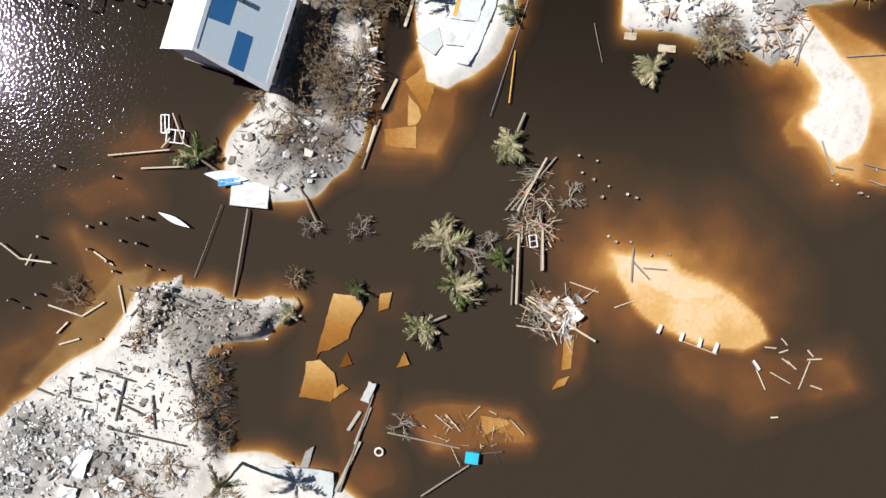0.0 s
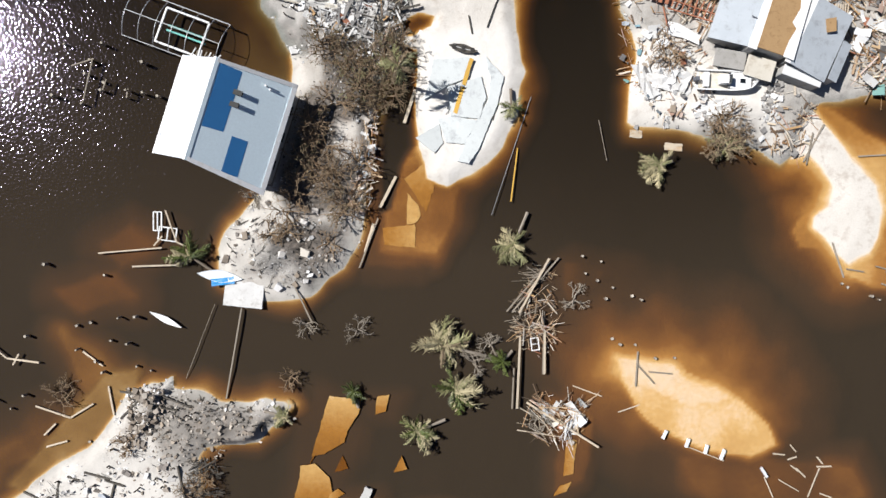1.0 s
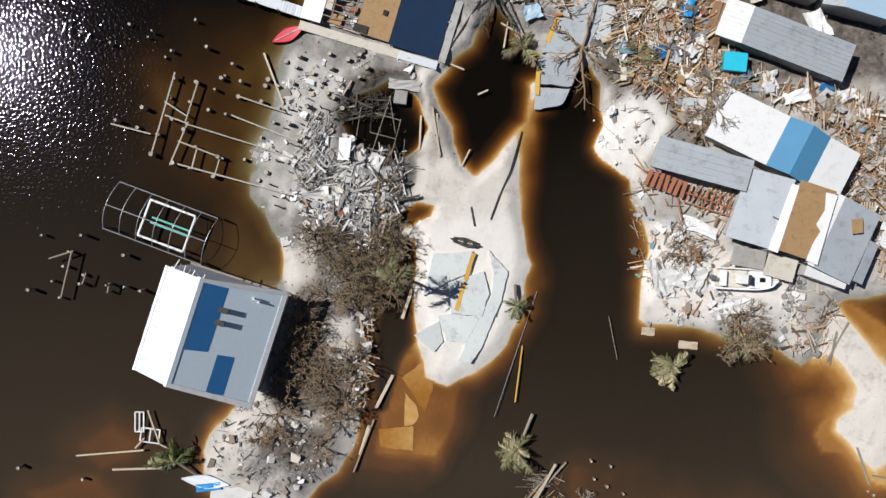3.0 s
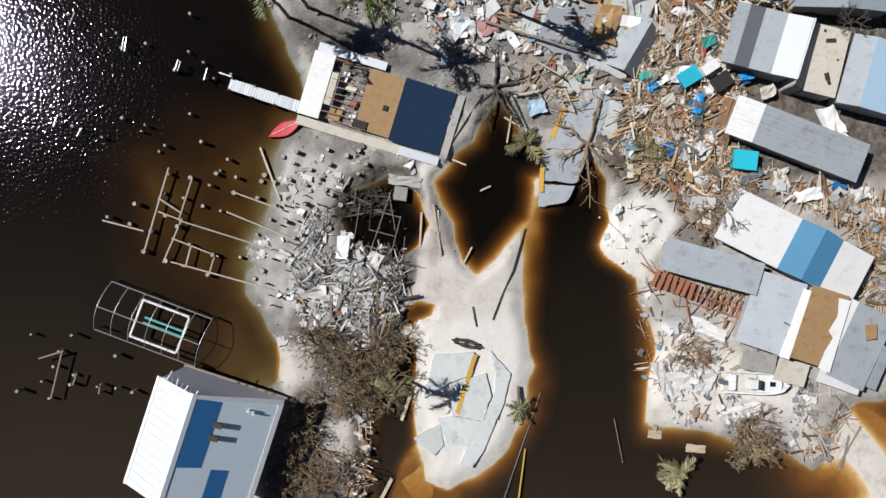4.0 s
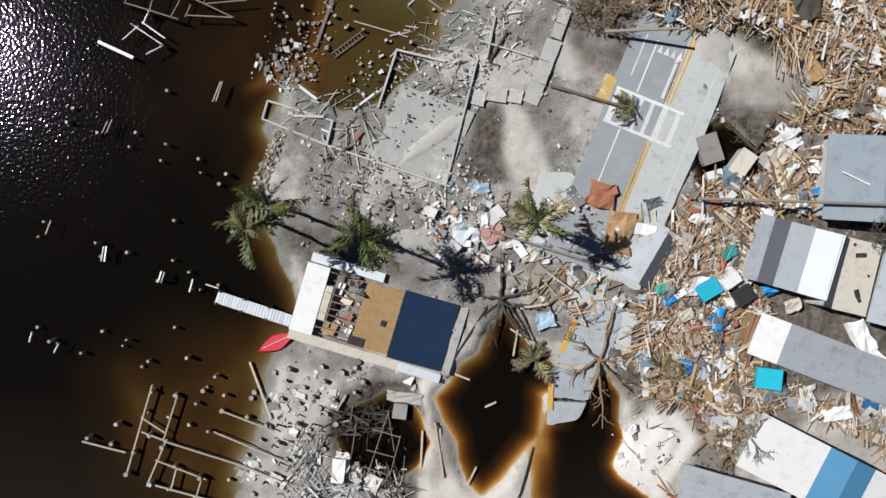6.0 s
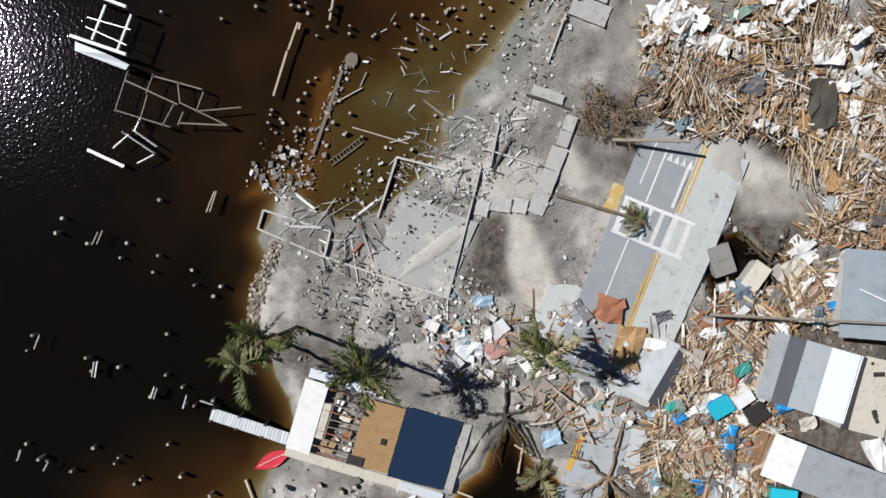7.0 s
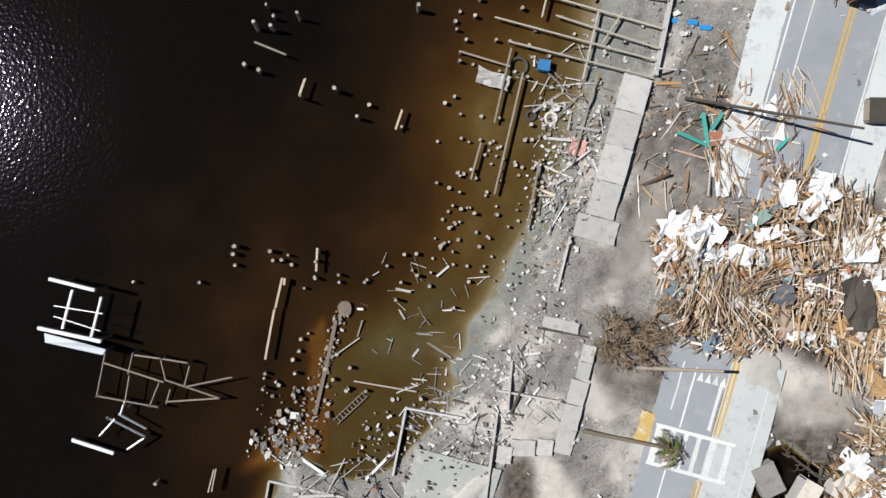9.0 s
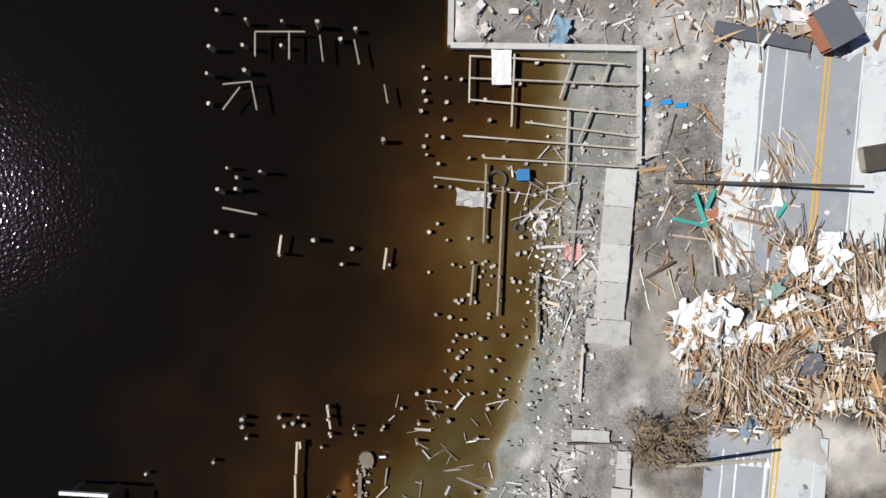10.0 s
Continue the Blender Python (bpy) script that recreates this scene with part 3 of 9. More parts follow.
zone([(22.71, 71.4), (24.01, 74.81), (28.44, 76.61), (33.33, 81.22), (36.49, 86.9), (36.72, 96.39), (40.32, 104.8), (48.08, 104.97), (49.95, 54.58), (23.25, 53.85)], "mud", 0.85)
zone([(16.48, 101.68), (21.3, 103.82), (24.29, 102.52), (29.68, 105.63), (33.69, 104.23), (39.51, 99.57), (41, 84.9), (33.52, 88.71), (28.04, 91.29), (22.79, 90.46), (18.23, 91.66), (17.25, 95.39)], "mud", 0.9)
zone([(17.14, 50.37), (15.91, 47.72), (15.73, 42.82), (21, 41.98), (22.45, 47.9), (21.03, 51.45)], "sand", 1.0)
land([(20.48, 51.91), (23.3, 51.3), (24.6, 49.01), (23.6, 46.0), (22.25, 44.54), (20.79, 42.78), (18.92, 43.95), (17.67, 45.13), (17.34, 47.55), (18.43, 49.54)], 0.75, 1.8, 2.2, 0.0, 0.4)
land([(21, 91.26), (25.13, 90.54), (28.26, 86.77), (28.63, 84.03), (25.89, 83.96), (24.98, 86.69), (23, 88.57), (21.07, 88.79)], 0.92, 1.5, 30.0, 0.25)
zone([(21, 91.26), (27.28, 91.69), (33.43, 88), (33.58, 83.6), (27.55, 83.45), (24.98, 86.69), (23, 88.57)], "sand", 0.6)
# Dark mud here puts the washout's shadow into the ground colour.
zone([(25.93, 82.58), (29.76, 82.96), (32.08, 79.16), (30.58, 74.7), (25.08, 74.56), (23.66, 76.18)], "mud", 1.0)
zone([(30.41, 29.11), (34.83, 29.9), (37.6, 28.61), (37.73, 24.52), (34.35, 23.42), (30.51, 26.05)], "mud", 0.55)
zone([(21.74, 33.99), (30.6, 34.21), (40.25, 31.05), (40.3, 29.35), (30.07, 29.1), (30.17, 25.91), (24.67, 27.27), (21.52, 29.91)], "sand", 0.9)
zone([(-28.82, -16.5), (-26.83, -16.47), (-26.36, -27.24), (-27.79, -27.98), (-30.31, -25.14), (-30, -20.11)], "mud", 1.0)
# dark channel between the brush and the road island, flooded cellar, washout pit
zone([(-13.67, 26.07), (-10.39, 26.16), (-10.53, 21.42), (-13.67, 20.94)], "sand", 0.8, 0.8)
zone([(-18.81, 34.66), (-14.56, 35.11), (-15.1, 30.5), (-17.7, 29.44), (-19.04, 30.39)], "sand", 0.7)
pond([(-7.27, 27.43), (-5.91, 30.75), (-4.58, 35.06), (-3.71, 34.42), (-3.89, 28.84), (-3.4, 22.93), (-4.64, 20.26), (-6.02, 14.95), (-7.96, 13.91), (-7.73, 20.18), (-7.57, 24.13)], 1.26, 1.4, 0.4)
zone([(-13.5, 52.6), (-9.6, 54.0), (-5.6, 53.6), (-3.6, 50.6), (-4.2, 44.6), (-9.0, 42.4), (-13.6, 44.6)], "mud", 1.0, 1.2)
zone([(-3.4, 53.2), (-1.6, 52.8), (-0.6, 49.0), (-0.4, 45.0), (-3.4, 44.4), (-3.0, 48.0)], "mud", 0.5, 1.6)
zone([(-17.4, 55.0), (-12.6, 54.2), (-12.8, 51.1), (-13.9, 48.6), (-15.2, 45.8), (-20.0, 46.5), (-20.3, 49.0), (-18.6, 52.7)], "pale", 0.55, 2.0)
zone([(-23.4, 42.7), (-20.2, 45.9), (-15.5, 45.1), (-16.4, 40.5), (-17.5, 37.2), (-21.4, 38.2)], "pale", 0.4, 2.0)
pond([(-11.4, 50.6), (-9.8, 51.6), (-6.3, 52.4), (-3.9, 50.1), (-3.2, 47.7), (-4.4, 45.8), (-6.2, 44.4), (-8.6, 43.9), (-11.5, 45.6), (-12.3, 48.0)], 1.26, 1.5, 0.9)
zone([(-15.43, 43.6), (-10.19, 43.74), (-4.93, 43.23), (-5.24, 35.36), (-12.59, 35.16), (-16.64, 39.64)], "mud", 0.8)
# Dark water and mud stand in for the shadow inside the washout.
pond([(23.99, 80.2), (27.2, 81.59), (29.54, 79.77), (31.84, 79.26), (31.07, 76.67), (29.14, 74.33), (26.84, 75.13), (24.58, 74.21), (23.77, 76.48)], 1.2, 1.4, 0.4)
zone([(23.51, 81.04), (27.18, 82.28), (32.95, 80.14), (31.96, 75.55), (29.16, 73.76), (24.03, 73.63)], "mud", 1.0)
zone([(-22.34, 44.71), (-22.87, 39.47), (-19.82, 35.62), (-4.74, 36.03), (-4.05, 47.18), (-5.19, 53.02), (-11.83, 56.74), (-18.37, 56.56), (-19.55, 51.32)], "mud", 0.4)
pond([(4.99, 61.17), (3.24, 58.69), (2.57, 56.84), (0.6, 55.57), (-0.56, 53.71), (-1.92, 52.45), (-1.06, 50.04), (0.41, 47.95), (0.58, 46.12), (1.56, 44.02), (2.82, 42.84), (4.42, 44.11), (6.36, 46.48), (7.53, 47.98), (8.3, 48.6), (8.45, 49.73), (8.5, 52.05), (8.1, 53.37), (10.0, 53.73), (10.34, 54.65), (9.4, 56.14), (7.23, 57.29), (6.12, 59.99)], 1.26, 3.0, 0.25)
pond([(9.3, 48.9), (9.9, 49.6), (12.01, 50.3), (13.33, 50.9), (14.05, 53.2), (15.52, 54.6), (16.7, 53.0), (16.6, 50.6), (17.2, 49.0), (16.5, 47.5), (16.0, 46.0), (16.9, 44.5), (18.6, 43.2), (20.0, 41.8), (18.5, 39.0), (9.6, 39.3), (9.5, 44.8)], 1.26, 2.6, 0.4)


zone([(20.48, 51.91), (23.53, 51.4), (24.95, 49.01), (23.72, 45.92), (22.25, 44.54), (20.79, 42.78), (18.92, 43.95), (17.67, 45.13), (17.0, 47.55), (18.43, 49.54)], "pale", 1.0)
zone([(1.0, 18.0), (5.0, 21.5), (8.6, 27.2), (9.4, 32.5), (7.0, 37.7), (-2.6, 36.0), (-3.0, 23.0)], "pale", 0.7)
zone([(-45, -17), (-36, -15), (-29, -17), (-30, -27), (-38, -29), (-46, -24)], "pale", 0.5, 4.0)
zone([(21.74, 33.99), (30.6, 34.21), (40.25, 31.05), (40.3, 26), (24.67, 27.27)], "pale", 0.6, 3.0)
zone([(-24, 8), (-19, 13.5), (-13, 14), (-11.2, 9), (-16, 5.4)], "rubble", 0.95, 3.0)
zone([(-20, 11), (-17, 14), (-12.5, 13), (-13, 8), (-16, 6.5)], "mud", 0.8, 2.5)
zone([(7, 130.5), (21, 126.5), (23, 132), (9, 136.5)], "mud", 0.45, 2.0)
zone([(-20.5, 41), (-19, 52), (-13, 55), (-12.5, 44), (-16, 39)], "pale", 0.45, 5.0)
relief = 0.03 * lattice(gx, gy, 1.3, 7) + 0.03 * lattice(gx, gy, 3.1, 8)
relief += np.clip(mud, 0, 1) * (0.16 * lattice(gx, gy, 1.4, 13) + 0.14 * lattice(gx, gy, 0.9, 14))
relief += np.clip(rubble, 0, 1) * (0.17 * lattice(gx, gy, 1.1, 9) + 0.13 * lattice(gx, gy, 0.8, 10))
height = height + relief * np.clip(height * 4 + 0.2, 0.12, 1)
height = height + np.where(height < 0, 0.10 * lattice(gx, gy, 4.5, 21) + 0.05 * lattice(gx, gy, 2.0, 22), 0) * np.clip(-height * 6, 0, 1)
silt = np.clip((50 - gy + 8 * lattice(gx, gy, 22.0, 11)) / 42, 0, 1)
ny_, nx_ = gx.shape
gm = bpy.data.meshes.new("ground")
idx = np.arange(ny_ * nx_).reshape(ny_, nx_)
quads = np.stack([idx[:-1, :-1], idx[:-1, 1:], idx[1:, 1:], idx[1:, :-1]], -1).reshape(-1, 4)
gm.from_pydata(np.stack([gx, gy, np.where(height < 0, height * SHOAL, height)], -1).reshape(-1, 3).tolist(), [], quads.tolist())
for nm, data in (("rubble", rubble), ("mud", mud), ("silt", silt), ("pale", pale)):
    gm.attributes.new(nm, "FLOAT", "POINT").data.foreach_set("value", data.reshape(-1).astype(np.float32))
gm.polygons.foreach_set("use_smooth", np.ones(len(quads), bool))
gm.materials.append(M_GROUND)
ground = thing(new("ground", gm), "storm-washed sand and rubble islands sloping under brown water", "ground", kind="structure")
bm = bmesh.new()
# The far bottom is dark because deep water's absorption is in its colour.
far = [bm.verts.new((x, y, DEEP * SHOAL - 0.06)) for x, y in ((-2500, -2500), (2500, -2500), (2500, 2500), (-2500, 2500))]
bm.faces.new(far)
thing(link("bay_bottom", bm, M_GROUND), "silty bottom of the bay reaching the horizon, coloured dark for deep water", "ground", kind="structure")
bm = bmesh.new()
bm.faces.new([bm.verts.new((x, y, 0.0)) for x, y in ((-2500, -2500), (2500, -2500), (2500, 2500), (-2500, 2500))])
water = thing(link("water", bm, M_WATER), "dark tannin-brown rippled bay water with sun glitter", "water", kind="structure")


def ground_z(x, y):
    i = int(round((x - GX0) / STEP))
    j = int(round((y - GY0) / STEP))
    i, j = max(0, min(nx_ - 1, i)), max(0, min(ny_ - 1, j))
    h = float(height[j, i])
    return h * SHOAL if h < 0 else h


def rest(x, y):
    """The height on which a thing lies: the ground, or just at the water's surface."""
    return max(ground_z(x, y), -0.03)


def mesh_of(bm, material, name):
    me = bpy.data.meshes.new(name)
    bm.to_mesh(me)
    bm.free()
    me.materials.append(material)
    return me


# ---- roads ----
RD = radians(90 - math.degrees(math.atan(0.375)))
ROAD_DIR, ROAD_RIGHT = Vector((math.cos(RD), math.sin(RD), 0)), Vector((math.sin(RD), -math.cos(RD), 0))


def road_pose(s, o, z, tilt=0.0, lean=0.0, turn=0.0):
    """A pose on the road: s metres along its axis from (0, 24), o metres to the right."""
    p = Vector((0, 24, 0)) + s * ROAD_DIR + o * ROAD_RIGHT
    return pose(p.x, p.y, z, tilt, lean, math.degrees(RD) - 90 + turn)


def slab_mesh(w, l, t, seed, jag):
    """A road plate with broken edges: a low prism whose rim wanders."""
    rng = random.Random(seed)
    rim = []
    for (ax, ay), (bx, by) in (((-0.5, -0.5), (0.5, -0.5)), ((0.5, -0.5), (0.5, 0.5)), ((0.5, 0.5), (-0.5, 0.5)), ((-0.5, 0.5), (-0.5, -0.5))):
        for k in range(5):
            f = k / 5
            rim.append(((ax + (bx - ax) * f) * w + rng.uniform(-jag, jag), (ay + (by - ay) * f) * l + rng.uniform(-jag, jag)))
    bm = bmesh.new()
    top = [bm.verts.new((x, y, 0)) for x, y in rim]
    low = [bm.verts.new((x, y, -t)) for x, y in rim]
    bm.faces.new(top)
    for i in range(len(rim)):
        j = (i + 1) % len(rim)
        bm.faces.new((top[j], top[i], low[i], low[j]))
    return bm


def road_plate(s0, s1, o0, o1, z, material, label, jag=0.12, tilt=0.0, lean=0.0, seed=1, thick=0.3, turn=0.0):
    ob = link("road_slab", slab_mesh(o1 - o0, s1 - s0, thick, seed, jag), material)
    ob.matrix_world = road_pose((s0 + s1) / 2, (o0 + o1) / 2, z, tilt, lean, turn)
    return thing(ob, label, "road slab", "broken road slabs", "structure")


def stripe(s0, s1, o0, o1, z, material, label, tilt=0.0, lean=0.0):
    ob = link("road_marking", slab_mesh(o1 - o0, s1 - s0, 0.01, int(s0 * 7 + o0 * 3), 0.025), material)
    ob.matrix_world = road_pose((s0 + s1) / 2, (o0 + o1) / 2, z, tilt, lean)
    return thing(ob, label, "road marking", kind="structure")


NORTH, OLD = "sun-bleached grey asphalt road carriageway", "cracked pale asphalt slab stranded on washed-out sand"
DUST = "asphalt lane under pale grey storm dust"
road_plate(44, 70.5, -7.4, -1.9, 0.78, M_ASPH, NORTH, 0.2, seed=3)
road_plate(44, 70.0, -1.88, 3.1, 0.778, M_ASPHP, DUST, 0.16, seed=4)
road_plate(85, 122, -8.4, -5.6, 0.775, M_ASPHP, "pale dusty paved shoulder", 0.3, seed=5)
road_plate(84, 122, -5.58, 3.0, 0.78, M_ASPH, NORTH, 0.3, seed=5)
road_plate(84, 122, 3.02, 6.0, 0.775, M_ASPHP, "pale dusty paved shoulder", 0.3, seed=15)
for s0, s1, o, w in ((50, 58.5, -5.0, 0.14), (62.6, 68.3, -4.8, 0.14), (64, 68.5, -6.0, 0.16), (84, 121, -3.7, 0.14), (84, 121, -5.35, 0.14), (85, 121, 2.85, 0.14), (63, 67.5, -2.2, 0.3), (53, 69, 2.0, 0.05)):
    stripe(s0, s1, o - w / 2, o + w / 2, 0.786, M_LINEW, "solid white edge line worn by sand")
for s0, s1, o in ((49, 58.4, -1.8), (62.7, 70, -1.4), (84, 121, -0.15)):
    for k in (-0.2, 0.2):
        stripe(s0, s1, o + k - 0.09, o + k + 0.09, 0.787, M_LINEY, "double yellow centre line")
for s in (58.6, 62.15):
    stripe(s, s + 0.32, -6.9, 0.5, 0.789, M_LINEW, "white crosswalk border line")
for k, o in enumerate((-6.85, -5.5, -4.2, -3.0, -1.7, -0.2)):
    stripe(58.9, 62.2, o, o + (0.65, 0.5, 0.4, 0.4, 0.55, 0.5)[k], 0.788, M_LINEW, "white crosswalk bar")
for k in range(4):
    bm = bmesh.new()
    bm.faces.new([bm.verts.new(v) for v in ((-0.3, -0.45, 0), (0.3, -0.45, 0), (0, 0.45, 0))])
    ob = link("yield_mark", bm, M_LINEW)
    ob.matrix_world = road_pose(67.6, -4.2 + 0.7 * k, 0.79)
    thing(ob, "white yield triangle painted on grey asphalt", "road marking", "yield triangles", "structure")
ramp_pad = road_plate(60.2, 63.2, -8.4, -7.2, 0.80, M_YELLOWPAD, "yellow warning pad at the crosswalk ramp", 0.08, seed=16)


def slab_rects(rects, z, material, label, jag=0.25, tip=2.5, seed=1, thick=0.35):
    """Broken paving plates, each with wandering edges and its own slight tilt."""
    rng = random.Random(seed)
    for k, (cx, cy, ang, lu, lv) in enumerate(rects):
        ob = link("road_slab", slab_mesh(lu, lv, thick, seed * 31 + k, jag), material)
        ob.matrix_world = pose(cx, cy, z + 0.03 * k, rng.uniform(-tip, tip), rng.uniform(-tip, tip), ang)
        thing(ob, label, "road slab", "broken road slabs", "structure")


slab_rects([(16.28, 59.42, 169.21, 2.78, 6.15), (12.93, 64.57, 172.27, 3.67, 4.61), (9.06, 71.98, 167.7, 3.73, 8.09)], 0.6, M_ASPHP, OLD, 0.3, 2.0, 8)
slab_rects([(-17.55, -33.6, 176.19, 8.57, 7.59)], 0.62, M_ASPHP, OLD, 0.2, 1.0, 9)
slab_rects([(-8.75, -20.0, 158, 1.0, 2.6)], 0.35, M_CONC, "upended white concrete kerb block in the water", 0.08, 10, 10)
for x1, y1, x2, y2 in [(3.0, 33.6, 2.1, 30.4), (2.05, 30.2, 1.16, 27.01)] + [(12.0, 61.0, 10.6, 57.6), (9.7, 54.6, 9.6, 51.6)]:
    ob = link("road_marking", slab_mesh(0.5, math.hypot(x2 - x1, y2 - y1), 0.02, 5, 0.04), M_LINEY)
    ob.matrix_world = pose((x1 + x2) / 2, (y1 + y2) / 2, 0.815 if y1 < 40 else 0.69, 0, 0, math.degrees(math.atan2(y2 - y1, x2 - x1)) + 90)
    thing(ob, "faded yellow centre line on a cracked slab", "road marking", kind="structure")


# ---- houses ----
def slope_panel(bm, a, b, c, d, t):
    """A sheet with the four top corners a b c d (counter-clockwise from above) and thickness t."""
    top = [bm.verts.new(v) for v in (a, b, c, d)]
    low = [bm.verts.new(Vector(v) - Vector((0, 0, t))) for v in (a, b, c, d)]
    bm.faces.new(top)
    bm.faces.new(low[::-1])
    for i in range(4):
        j = (i + 1) % 4
        bm.faces.new((top[j], top[i], low[i], low[j]))


def ridge_roof(parent, lu, profile, mats, names=None, t=0.14, labels=None, floor_z=0.0, seam=0.0):
    """A roof of strips: profile is (v, z) across the width, one material a strip, running lu metres along x."""
    out = []
    for k in range(len(profile) - 1):
        (v0, z0), (v1, z1) = profile[k], profile[k + 1]
        bm = bmesh.new()
        slope_panel(bm, (-lu / 2, v0, z0), (lu / 2, v0, z0), (lu / 2, v1, z1), (-lu / 2, v1, z1), t)
        slope = part(names[k] if names else "roof_slope", bm, mats[k], parent, labels[k] if labels else "")
        out.append(slope)
        if seam:
            n = int(lu / seam)
            a, b = Vector((0, v0, z0 + 0.02)), Vector((0, v1, z1 + 0.02))
            me = mesh_of(one_box(Matrix.Identity(4), 0.05, (b - a).length, 0.05), mats[k], "seam")
            for i in range(1, n):
                ob = new("seam", me)
                ob.parent = slope
                ob.matrix_local = Matrix.Translation((a + b) / 2 + Vector((-lu / 2 + i * lu / n, 0, 0))) @ (b - a).to_track_quat("Y", "Z").to_matrix().to_4x4()
    return out


def walls(parent, lu, profile, base, material, inset=0.45, thick=0.16):
    """Four walls under a strip roof, each a mesh of its own, open below when base is high."""
    v0, v1 = profile[0][0] + inset, profile[-1][0] - inset
    for v, z in ((v0, profile[0][1]), (v1, profile[-1][1])):
        part("wall", one_box(pose(0, v, (z - 0.2 + base) / 2), lu - 2 * inset, thick, max(0.1, z - 0.2 - base)), material, parent)
    for x in (-lu / 2 + inset, lu / 2 - inset):
        for k in range(len(profile) - 1):
            bm = bmesh.new()
            (a, za), (b, zb) = profile[k], profile[k + 1]
            if b - a < 0.5:
                bm.free()
                continue
            a2, b2 = max(a, v0), min(b, v1)
            za2 = za + (zb - za) * (a2 - a) / (b - a) - 0.18
            zb2 = za + (zb - za) * (b2 - a) / (b - a) - 0.18
            vs = [bm.verts.new((x + s * thick / 2, v, z)) for s in (-1, 1) for v, z in ((a2, base), (b2, base), (b2, zb2), (a2, za2))]
            for f in ((3, 2, 1, 0), (4, 5, 6, 7), (0, 1, 5, 4), (1, 2, 6, 5), (2, 3, 7, 6), (3, 0, 4, 7)):
                bm.faces.new([vs[i] for i in f])
            part("wall", bm, material, parent)


def one_box(m, sx, sy, sz):
    bm = bmesh.new()
    add_box(bm, m, sx, sy, sz)
    return bm


# stilt house: a steep gable, white to the west, with two blue patches of bare underlay on the long east slope
def prism(bm, pts, t):
    """A flat sheet over the given top outline, t metres thick downwards."""
    top = [bm.verts.new(v) for v in pts]
    low = [bm.verts.new(Vector(v) - Vector((0, 0, t))) for v in pts]
    bm.faces.new(top)
    bm.faces.new(low[::-1])
    for i in range(len(pts)):
        j = (i + 1) % len(pts)
        bm.faces.new((top[j], top[i], low[i], low[j]))
    bmesh.ops.recalc_face_normals(bm, faces=bm.faces[:])


